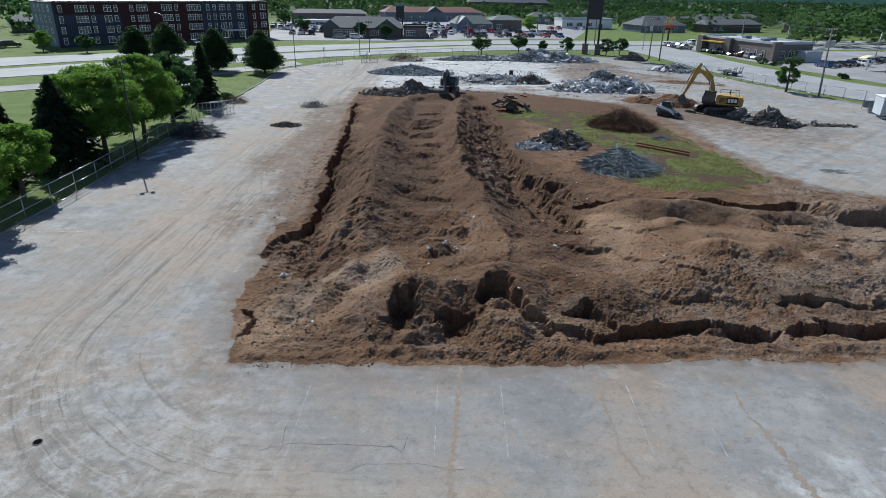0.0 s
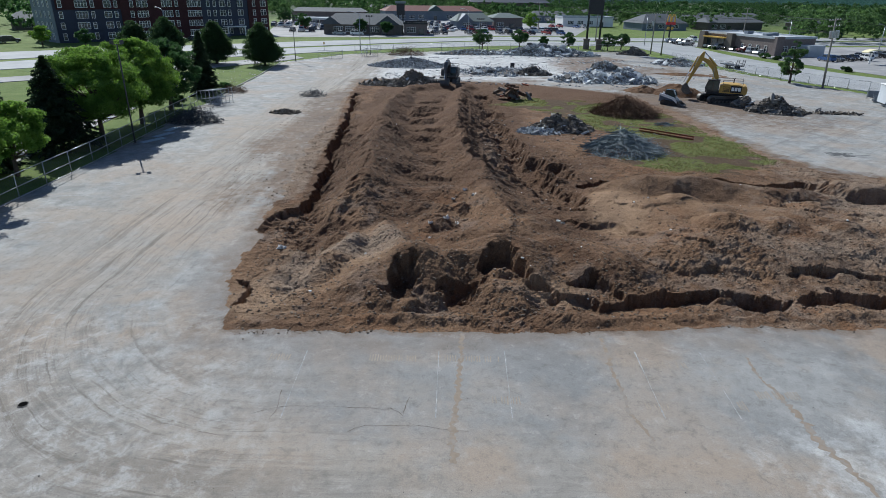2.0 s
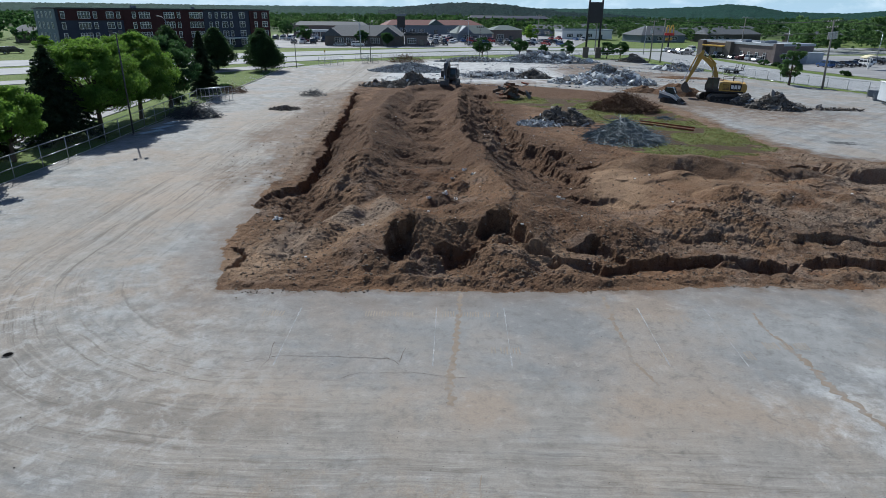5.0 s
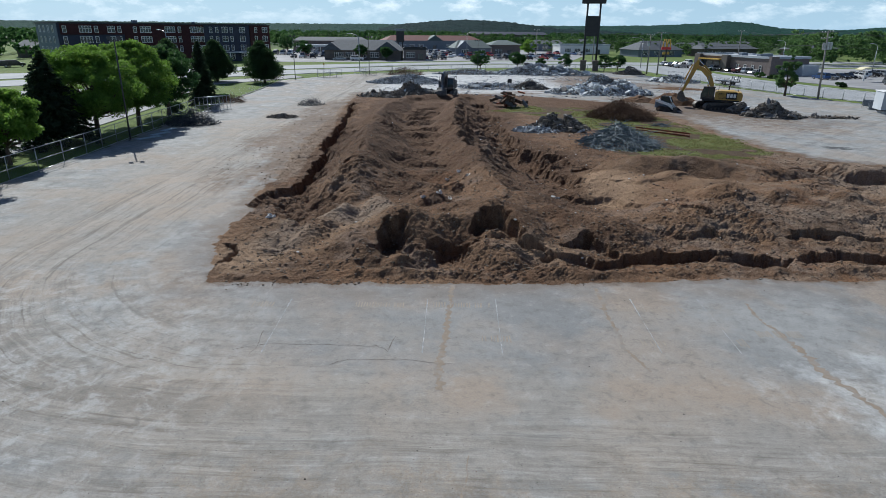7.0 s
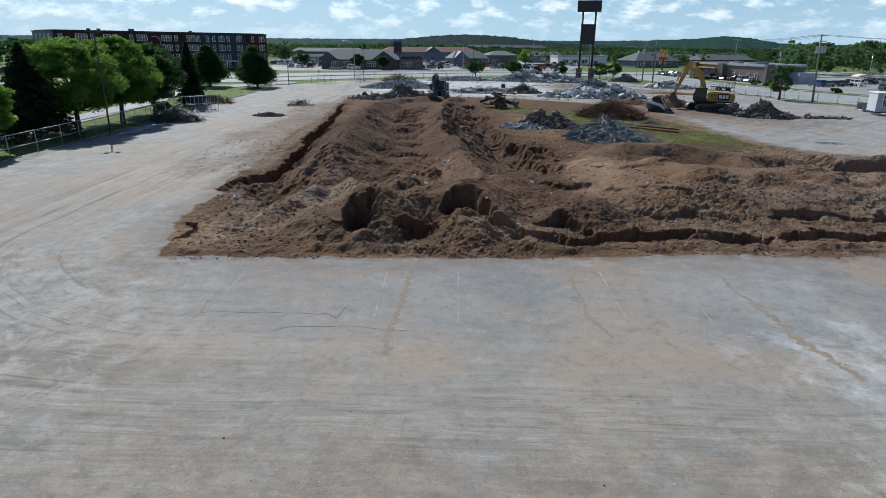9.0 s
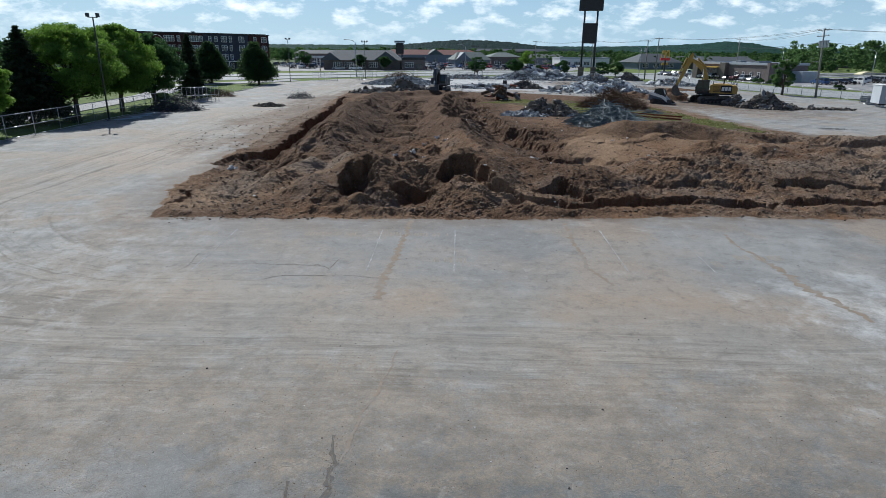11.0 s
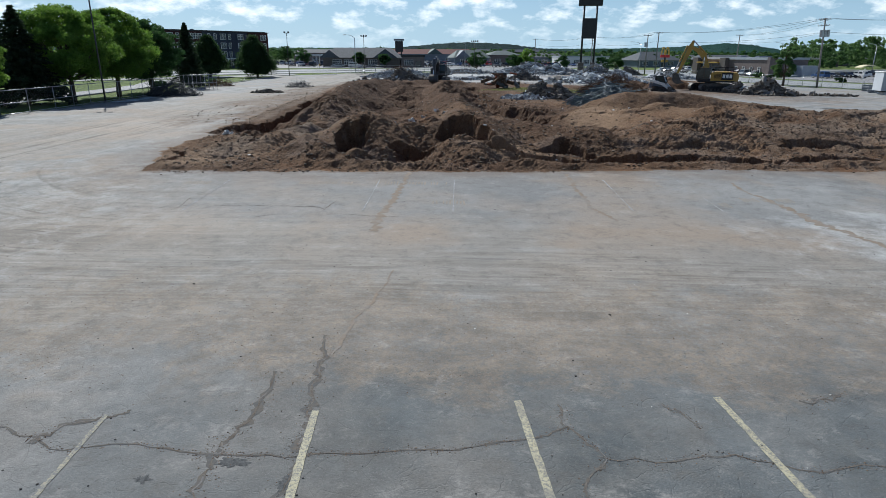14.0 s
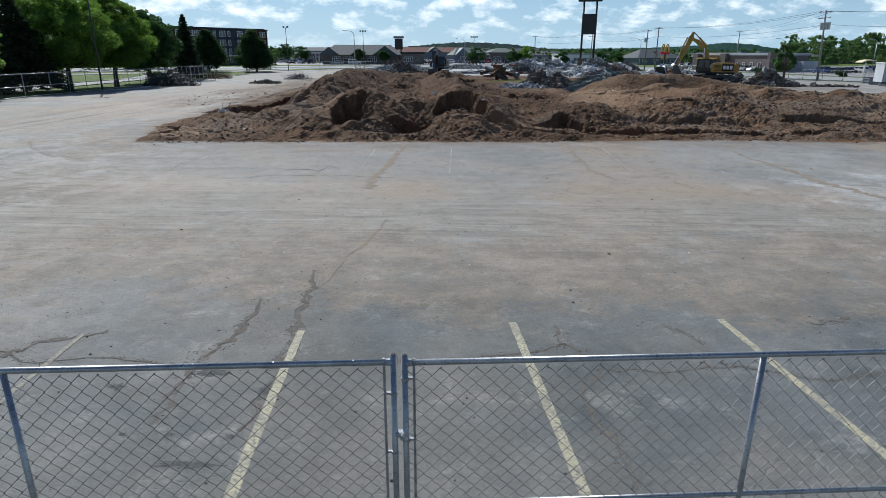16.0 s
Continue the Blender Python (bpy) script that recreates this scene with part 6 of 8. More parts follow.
def chunk_cloud(rng, n, rx, ry, high, s0, s1, flat=0.5, seed=0.0):
    """Broken lumps lying over a heap's surface: corners and quads."""
    a, q = rng.rand(n) * 2 * math.pi, np.sqrt(rng.rand(n)) * 1.08
    u, v = np.cos(a) * q, np.sin(a) * q
    z = lumpy_height(u, v, high, seed)
    s = s0 + (s1 - s0) * rng.rand(n) ** 2.2
    base = np.array([(-1, -1, -1), (1, -1, -1), (1, 1, -1), (-1, 1, -1), (-1, -1, 1), (1, -1, 1), (1, 1, 1), (-1, 1, 1)], float)
    pts = base[None] * (1 + 0.55 * (rng.rand(n, 8, 3) - 0.5))
    pts = pts * (s[:, None] * np.stack([0.6 + 1.1 * rng.rand(n), 0.35 + 0.6 * rng.rand(n), flat * (0.2 + 0.6 * rng.rand(n))], 1))[:, None, :] * 0.5
    e = rng.normal(size=(n, 4))
    e /= np.linalg.norm(e, axis=1, keepdims=True)
    w, x, y, k = e.T
    R = np.stack([np.stack([1 - 2 * (y * y + k * k), 2 * (x * y - w * k), 2 * (x * k + w * y)], 1),
                  np.stack([2 * (x * y + w * k), 1 - 2 * (x * x + k * k), 2 * (y * k - w * x)], 1),
                  np.stack([2 * (x * k - w * y), 2 * (y * k + w * x), 1 - 2 * (x * x + y * y)], 1)], 1)
    pts = np.einsum("nij,nkj->nki", R, pts)
    pts += np.stack([u * rx, v * ry, z + s * 0.06], 1)[:, None, :]
    q6 = np.array([(0, 3, 2, 1), (4, 5, 6, 7), (0, 1, 5, 4), (1, 2, 6, 5), (2, 3, 7, 6), (3, 0, 4, 7)])
    f = (np.arange(n)[:, None, None] * 8 + q6[None]).reshape(-1, 4)
    return pts.reshape(-1, 3), f


SLABS = []


def slab_meshes():
    rng = np.random.RandomState(77)
    for k in range(7):
        bm = B()
        n = 5 + k % 3
        ring = [(math.cos(2 * math.pi * i / n) * (0.6 + 0.5 * rng.rand()), math.sin(2 * math.pi * i / n) * (0.45 + 0.4 * rng.rand())) for i in range(n)]
        slab_of(bm, ring, "z", -0.11, 0.11)
        for v in bm.verts:
            v.co += Vector(rng.normal(size=3) * 0.035)
        SLABS.append((to_mesh("slab", bm.copy(), M_SLAB), to_mesh("slab", bm, M_SLAB_DARK)))


slab_meshes()


def rubble_pile(x, y, rx, ry, high, n, label, seed, dark=0, s0=0.1, s1=0.5, slabs=14, turn=0.0, size=1.0):
    rng = np.random.RandomState(seed)
    ob = empty("rubble_pile", pose(x, y, at_z(x, y), 0, 0, turn), label, "rubble pile", "demolition rubble")
    v, f = chunk_cloud(rng, int(n * 1.5), rx, ry, high, s0, s1, seed=seed)
    part("rubble", rows_mesh("rubble", v, f, M_RUBBLE_DARK if dark else M_RUBBLE), None, ob)["kind"] = "stuff"
    g = np.linspace(-1, 1, 24)
    U, W = np.meshgrid(g, g, indexing="ij")
    Z = lumpy_height(U, W, high, seed) - 0.12
    a = (np.arange(23)[:, None] * 24 + np.arange(23)[None, :]).ravel()
    part("core", rows_mesh("core", np.stack([U.ravel() * rx, W.ravel() * ry, Z.ravel()], 1), np.stack([a, a + 24, a + 25, a + 1], 1), M_RUBBLE_DARK, True), None, ob)
    for k in range(slabs):
        a, q = rng.rand() * 6.28, math.sqrt(rng.rand()) * 1.05
        u, w = math.cos(a) * q, math.sin(a) * q
        s = new("slab", SLABS[rng.randint(7)][dark if rng.rand() < 0.86 else 1 - dark])
        s.parent = ob
        s.matrix_basis = pose(u * rx, w * ry, float(lumpy_height(np.array([u]), np.array([w]), high, seed)[0]) + 0.05, rng.normal() * 24, rng.normal() * 24, rng.rand() * 360) @ Matrix.Scale((0.4 + 0.75 * rng.rand()) * size, 4)
    return ob


rubble_pile(27.0, 114.0, 8.6, 6.0, 3.0, 3400, "high heap of pale grey broken concrete slabs", 101, slabs=150, size=1.0)
rubble_pile(21.0, 110.5, 4.6, 3.0, 0.8, 500, "low spread of pale broken concrete", 102, slabs=30, size=0.9)
rubble_pile(-7.2, 101.5, 5.2, 3.0, 1.9, 2000, "dark grey heap of broken concrete and steel", 103, dark=1, slabs=26)
rubble_pile(-12.5, 101.0, 3.2, 1.8, 0.8, 300, "low dark heap of broken concrete", 113, dark=1, slabs=6)
rubble_pile(-9.2, 128.0, 8.2, 4.0, 1.4, 3400, "long grey heap of fine demolition rubble", 104, slabs=10)
rubble_pile(22.0, 159.0, 13.0, 5.0, 2.4, 4000, "long high heap of pale rubble by the road", 105, slabs=70, turn=8, size=1.3)
rubble_pile(4.0, 156.0, 9.0, 3.0, 1.1, 700, "low spread of pale rubble", 106, slabs=8, turn=10)
rubble_pile(14.5, 118.0, 3.2, 2.6, 1.2, 600, "small heap of twisted metal and rubble", 107, dark=1, slabs=6)
rubble_pile(8.0, 121.0, 7.5, 7.0, 0.35, 700, "scattered rubble on the bare slab", 108, slabs=12)
rubble_pile(50.5, 146.0, 6.0, 3.8, 1.5, 1000, "grey rubble heap beside the fence", 109, slabs=14)
rubble_pile(44.0, 85.6, 3.9, 2.8, 1.8, 1900, "brown-grey heap of broken concrete", 110, dark=1, slabs=30)
rubble_pile(40.9, 88.4, 1.6, 1.4, 1.5, 300, "small brown-grey heap of broken concrete", 119, dark=1, slabs=8)
rubble_pile(11.9, 68.2, 3.3, 2.5, 1.8, 1300, "dark heap of concrete blocks and debris", 111, dark=1, slabs=30, size=0.75)
rubble_pile(9.4, 66.6, 2.6, 1.8, 0.4, 420, "low pale debris beside the block heap", 118, slabs=8, size=0.5)
rubble_pile(-21.0, 75.0, 1.8, 1.1, 0.4, 320, "little heap of dark asphalt pieces", 112, dark=1, slabs=0, s1=0.35)
rubble_pile(46.5, 168.0, 4.0, 2.0, 1.9, 400, "dark heap of scrap and rubble", 114, dark=1, slabs=6)
rubble_pile(50.5, 85.2, 5.0, 0.7, 0.22, 160, "thin line of debris on the asphalt", 115, dark=1, slabs=2)


def tangle(name, x, y, rx, ry, high, n, mat, label, category, seed, length=2.2, r=0.022, curl=0.35, upright=0.2, bundles=3):
    """A heap of bent rods or twigs, in a few bundles."""
    rng = np.random.RandomState(seed)
    ob = empty(name, pose(x, y, at_z(x, y), 0, 0, 0), label, category)
    for b in range(bundles):
        bm = B()
        for k in range(n // bundles):
            a, q = rng.rand() * 6.28, rng.rand() ** 0.6
            u, w = math.cos(a) * q, math.sin(a) * q
            z = float(heap_height(np.array(u), np.array(w), high, 1.3)) * (0.25 + 0.75 * rng.rand())
            L = length * (0.4 + 0.9 * rng.rand())
            d = Vector((math.cos(a) * 0.8 + rng.normal() * 0.7, math.sin(a) * 0.8 + rng.normal() * 0.7, 0)).normalized()
            d.z = upright * rng.normal() - 0.95 * high / max(rx, ry) * (d.x * math.cos(a) + d.y * math.sin(a))
            d.normalize()
            p = Vector((u * rx, w * ry, z)) - d * L * 0.5
            pts = []
            for s in range(5):
                pts.append(Vector((p.x, p.y, max(0.03, p.z))))
                d = (d + Vector(rng.normal(size=3) * curl)).normalized()
                p = p + d * (L / 4)
            tube(bm, pts, r * (0.6 + 0.8 * rng.rand()), r * 0.5, 3, cap=False)
        part("twig_tangle" if name == "brush_pile" else "rod_tangle", bm, mat, ob)["kind"] = "stuff"
    return ob


tangle("scrap_heap", 16.2, 58.4, 3.9, 3.3, 2.0, 1500, M_ROD, "tangled heap of grey scrap conduit and rods", "scrap heap", 201, 2.3, 0.022, 0.16, 0.05)
tangle("scrap_heap", -29.6, 68.4, 3.2, 1.9, 1.6, 420, M_ROD_DARK, "dark heap of scrap cable beside the fence", "scrap heap", 202, 1.6, 0.035, 0.5)
tangle("scrap_heap", 14.6, 118.2, 3.0, 2.2, 1.9, 160, M_ROD_DARK, "small heap of twisted dark steel", "scrap heap", 203, 2.0, 0.04, 0.3)
tangle("brush_pile", 21.6, 79.0, 4.4, 3.4, 2.2, 3000, M_TWIG, "large heap of dry brown cut brush", "brush pile", 204, 1.6, 0.02, 0.35, 0.6, 4)
tangle("brush_pile", -12.0, 151.0, 4.6, 2.0, 1.9, 420, M_TWIG, "heap of dry brush before the road", "brush pile", 205, 2.0, 0.025, 0.3, 0.8)
tangle("brush_pile", -20.5, 88.5, 2.0, 1.4, 0.7, 240, M_ROD_DARK, "small dark heap of roots at the dig's edge", "brush pile", 206, 1.2, 0.02, 0.4, 0.5)
tangle("brush_pile", -32.8, 90.5, 2.2, 1.6, 1.0, 300, M_TWIG, "small heap of brush on the kerb", "brush pile", 207, 1.3, 0.02, 0.35, 0.5)
tangle("scrap_heap", 24.6, 72.5, 1.0, 0.8, 0.3, 40, M_ROD, "few grey rods lying in the grass", "scrap heap", 208, 1.4, 0.03, 0.2)


def timber_stack(x, y):
    rng = np.random.RandomState(31)
    ob = empty("beam_heap", pose(x, y, at_z(x, y)), "jumbled heap of dark steel beams and blocks", "debris heap")
    for k in range(34):
        a = rng.rand() * 6.28
        c = Vector((rng.normal() * 0.8, rng.normal() * 0.6, 0.3 + abs(rng.normal()) * 0.8))
        d = Vector((math.cos(a), math.sin(a), rng.normal() * 0.5)).normalized() * (0.5 + 0.5 * rng.rand())
        b = beam(B(), c - d, c + d, 0.22 + 0.2 * rng.rand(), 0.16 + 0.3 * rng.rand())
        part("beam", b, (M_SLAB_DARK, M_TWIG, M_CLODDY)[k % 3] if k % 11 else M_RUST, ob)


timber_stack(8.1, 88.6)
red = new("steel_beam", to_mesh("steel_beam", beam(beam(beam(B(), (0, 0, 0.04), (6.2, 0, 0.04), 0.02, 0.16), (0, 0, 0.18), (6.2, 0, 0.18), 0.2, 0.02), (0, 0, 0.32), (6.2, 0, 0.32), 0.02, 0.16), M_RUST))
red.matrix_basis = pose(20.6, 68.4, at_z(23, 66) + 0.05, 0, 0, -42)
tagged(red, "rusty red steel beam lying in the grass", "beam")


def soil_heap(x, y, rx, ry, high, seed, label):
    g = np.linspace(-1.15, 1.15, 56)
    U, W = np.meshgrid(g, g, indexing="ij")
    Z = heap_height(U, W, high, 1.4) * (1 + 0.35 * fbm(U * 3 + seed, W * 3, 3)) + 0.16 * fbm(U * 9, W * 9, 3) - 0.1
    a = (np.arange(55)[:, None] * 56 + np.arange(55)[None, :]).ravel()
    me = rows_mesh("soil_mound", np.stack([U.ravel() * rx, W.ravel() * ry, Z.ravel()], 1), np.stack([a, a + 56, a + 57, a + 1], 1), M_SOIL, True)
    me.attributes.new("umber", "FLOAT", "POINT").data.foreach_set("value", np.full(len(me.vertices), 0.55, np.float32))
    ob = new("soil_mound", me)
    ob.matrix_basis = pose(x, y, at_z(x, y) - 0.05)
    tagged(ob, label, "soil heap")


soil_heap(35.0, 98.5, 4.4, 3.6, 1.9, 3, "brown soil heap beside the excavator")
soil_heap(30.0, 100.5, 3.6, 2.6, 1.0, 5, "low brown soil heap on the bare ground")
soil_heap(44.5, 126.0, 8.0, 3.0, 0.45, 7, "low spread of reddish soil")

# ---- machines ----
M_CAT = paint("excavator_yellow", (0.43, 0.265, 0.055), 0.55, 0, 0.4, 0.16, 1.0, dirt=0.5)
M_BLACK = paint("black_rubber", (0.022, 0.022, 0.024), 0.8, vary=0.3, dirt=0.3)
M_TRACKS = paint("worn_track_steel", (0.10, 0.095, 0.09), 0.6, 0.5, vary=0.25, dirt=0.5)
M_CHROME = paint("ram_chrome", (0.6, 0.6, 0.62), 0.2, 1.0, vary=0.05)
M_CABGLASS = paint("tinted_cab_glass", (0.03, 0.05, 0.05), 0.06, 0, 0.9, 0.2)
M_BLUEWHITE = paint("slate_blue_machine_paint", (0.1, 0.135, 0.185), 0.5, vary=0.2, dirt=0.4)
# dark tone: the second excavator's shaded look is put into its paint
M_SHADED_PAINT = paint("shaded_machine_paint", (0.06, 0.065, 0.075), 0.5, vary=0.2, dirt=0.35)


def stadium(x0, x1, z0, z1, n=7):
    r = (z1 - z0) / 2
    zc = (z0 + z1) / 2
    pts = [(x1 - r + r * math.sin(math.pi * k / n), zc + r * math.cos(math.pi * k / n)) for k in range(n + 1)]
    return pts + [(x0 + r - r * math.sin(math.pi * k / n), zc - r * math.cos(math.pi * k / n)) for k in range(n + 1)]


def excavator(x, y, turn, body_mat, label, boom, stick_end, bucket_turn, scale=1.0, logo=True, slew=0.0):
    """boom: points (forward, up) of the boom's spine; the stick hangs from its tip."""
    ob = empty("excavator", pose(x, y, at_z(x, y), 0, 0, turn) @ Matrix.Scale(scale, 4), label, "excavator")
    for s in (-1.3, 1.3):
        tr = part("track", slab_of(B(), stadium(-2.55, 2.55, 0.0, 1.05), "y", s - 0.36, s + 0.36), M_TRACKS, ob, "worn steel crawler track")
        pad = to_mesh("track_pad", box(B(), (0, 0, 0), (0.19, 0.8, 0.07), bevel=0.01), M_TRACKS)
        for k in range(20):
            for z in (0.02, 1.07):
                p = new("track_pad", pad)
                p.parent = tr
                p.location = (-1.95 + 0.205 * k, s, z)
        b = B()
        for u in (-2.02, 2.02):
            disc(b, (u, s, 0.52), (0, 1, 0), 0.40, 0.78, 16)
        for u in (-1.2, -0.6, 0, 0.6, 1.2):
            disc(b, (u, s, 0.24), (0, 1, 0), 0.17, 0.78, 12)
        box(b, (0, s, 0.55), (3.2, 0.76, 0.32))
        rf = part("roller_frame", b, M_BLACK, ob)
        for q in (tr, rf):
            q.matrix_basis = pose(0, 0, 0, 0, 0, slew)
    b = box(B(), (0, 0, 0.75), (2.4, 2.0, 0.5))
    disc(b, (0, 0, 1.12), (0, 0, 1), 0.75, 0.35, 24)
    part("undercarriage", b, M_BLACK, ob)
    part("deck", box(B(), (-0.7, 0, 1.36), (5.0, 2.9, 0.22), bevel=0.04), M_BLACK, ob)
    b = slab_of(B(), [(-3.0, 1.48), (0.1, 1.48), (0.1, 2.55), (-0.5, 2.75), (-2.4, 2.75), (-3.0, 2.55)], "y", -1.45, 1.45)
    bmesh.ops.bevel(b, geom=list(b.edges), offset=0.06, segments=2, affect="EDGES")
    part("engine_house", b, body_mat, ob)
    b = slab_of(B(), [(-3.55, 1.40), (-2.98, 1.30), (-2.98, 2.66), (-3.40, 2.60), (-3.62, 2.2)], "y", -1.42, 1.42)
    bmesh.ops.bevel(b, geom=list(b.edges), offset=0.07, segments=2, affect="EDGES")
    part("counterweight", b, body_mat, ob, "cast counterweight")
    if logo:
        part("side_plate", box(B(), (-2.1, 1.47, 2.1), (1.5, 0.04, 0.95), bevel=0.02), M_BLACK, ob, "black maker's plate")
        b = B()
        for k in range(3):
            box(b, (-1.66 - 0.44 * k, 1.50, 2.12), (0.34, 0.02, 0.5))
        part("marking", b, M_WHITE, ob, "white marking on the plate")
    b = B()
    for k in range(5):
        box(b, (-0.75 - 0.05, 1.47, 1.75 + 0.16 * k), (0.9, 0.04, 0.07))
    part("vent", b, M_BLACK, ob, "black vent slats")
    cab = part("cab", slab_of(B(), [(0.2, 1.48), (1.95, 1.48), (2.0, 2.2), (1.7, 3.15), (0.25, 3.15)], "y", 0.45, 1.45), M_CABGLASS, ob, "tinted glass cab")
    b = B()
    for yy in (0.44, 1.46):
        for p, q in (((0.22, 1.48), (0.25, 3.15)), ((1.97, 1.48), (2.02, 2.2)), ((2.02, 2.2), (1.7, 3.15)), ((1.0, 1.48), (1.0, 3.15)), ((0.2, 1.95), (2.0, 1.95))):
            beam(b, (p[0], yy, p[1]), (q[0], yy, q[1]), 0.09, 0.07)
    box(b, (0.98, 0.95, 3.2), (1.65, 1.12, 0.12))
    box(b, (1.05, 0.95, 1.62), (1.9, 1.04, 0.3))
    part("cab_frame", b, M_BLACK if logo else body_mat, cab)
    rails = B()
    for sy in (-1.35, 1.35):
        tube(rails, [(-2.9, sy, 2.7), (-2.9, sy, 3.3), (-0.3, sy, 3.3), (-0.3, sy, 2.7)], 0.03, 0.03, 6)
    tube(rails, [(-2.9, -1.35, 3.3), (-2.9, 1.35, 3.3)], 0.03, 0.03, 6)
    part("handrail", rails, M_BLACK, ob)
    part("exhaust", tube(B(), [(-1.7, -0.6, 2.7), (-1.7, -0.6, 3.3), (-1.85, -0.6, 3.45)], 0.08, 0.08, 8), M_BLACK, ob)
    # boom: box girder along its spine
    b = B()
    n = len(boom)
    up, lo = [], []
    for k, (u, z) in enumerate(boom):
        a, c = boom[max(0, k - 1)], boom[min(n - 1, k + 1)]
        d = Vector((c[0] - a[0], c[1] - a[1])).normalized()
        hgt = 0.16 + 0.2 * math.sin(math.pi * k / (n - 1))
        up.append((u - d.y * hgt, z + d.x * hgt))
        lo.append((u + d.y * hgt, z - d.x * hgt))
    slab_of(b, up + lo[::-1], "y", -0.32, 0.32)
    part("boom", b, body_mat, ob)
    tip = Vector((boom[-1][0], 0, boom[-1][1]))
    end = Vector((stick_end[0], 0, stick_end[1]))
    back = tip - (end - tip).normalized() * 0.9
    d = (end - tip).normalized()
    side = Vector((d.z, 0, -d.x))
    outline = [back + side * 0.12, tip + side * 0.42, tip.lerp(end, 0.5) + side * 0.3, end + side * 0.16, end - side * 0.16, tip.lerp(end, 0.5) - side * 0.2, tip - side * 0.3, back - side * 0.12]
    part("stick", slab_of(B(), [(p.x, p.z) for p in outline], "y", -0.24, 0.24), body_mat, ob)
    k = Matrix.Translation(end) @ Matrix.Rotation(radians(bucket_turn), 4, "Y")
    b = B()
    shell = [(0.2, 0.1), (0.5, -0.4), (0.45, -1.0), (0.05, -1.4), (-0.55, -1.45), (-0.95, -1.2), (-0.9, -1.1), (-0.5, -1.3), (0.0, -1.25), (0.32, -0.95), (0.36, -0.42), (0.05, 0.0)]
    slab_of(b, shell, "y", -0.7, 0.7)
    for sy in (-0.72, 0.72):
        slab_of(b, [(0.2, 0.1), (0.5, -0.4), (0.45, -1.0), (0.05, -1.4), (-0.55, -1.45), (-0.95, -1.2), (-0.2, -0.2)], "y", sy - 0.03, sy + 0.03)
    for t in range(5):
        box(b, (-1.03, -0.6 + 0.3 * t, -1.14), (0.28, 0.1, 0.08))
    bmesh.ops.transform(b, matrix=k, verts=b.verts)
    part("bucket", b, M_TRACKS, ob, "worn steel digging bucket")
    for sy in (-0.45, 0.45):
        r = part("lift_ram", tube(B(), [(1.1, sy, 1.6), Vector((1.1, sy, 1.6)).lerp(Vector((boom[2][0], sy, boom[2][1])), 0.6)], 0.13, 0.13, 10), body_mat, ob)
        part("ram_rod", tube(B(), [(1.1, sy, 1.6), (boom[2][0], sy, boom[2][1])], 0.07, 0.07, 8), M_CHROME, r)
    top = Vector((up[2][0], 0, up[2][1] + 0.1))
    r = part("stick_ram", tube(B(), [top, top.lerp(back, 0.6)], 0.14, 0.14, 10), body_mat, ob)
    part("ram_rod", tube(B(), [top, back], 0.075, 0.075, 8), M_CHROME, r)
    r = part("bucket_ram", tube(B(), [tip + side * -0.45, (tip + side * -0.45).lerp(end - side * 0.5, 0.6)], 0.11, 0.11, 10), body_mat, ob)
    part("ram_rod", tube(B(), [tip + side * -0.45, end - side * 0.5], 0.06, 0.06, 8), M_CHROME, r)
    return ob


excavator(38.9, 92.4, 158, M_CAT, "yellow crawler excavator digging with a raised boom", [(0.5, 2.0), (0.75, 3.5), (1.3, 4.75), (2.3, 5.65), (3.3, 6.15)], (4.7, 2.4), -10, slew=34)
excavator(-1.2, 102.6, 262, M_SHADED_PAINT, "crawler excavator with its shaded look painted dark, bucket on the ground", [(0.3, 2.1), (0.8, 3.2), (1.9, 4.0), (3.2, 3.9), (4.2, 3.3)], (4.6, 1.5), -25, 0.92, False)


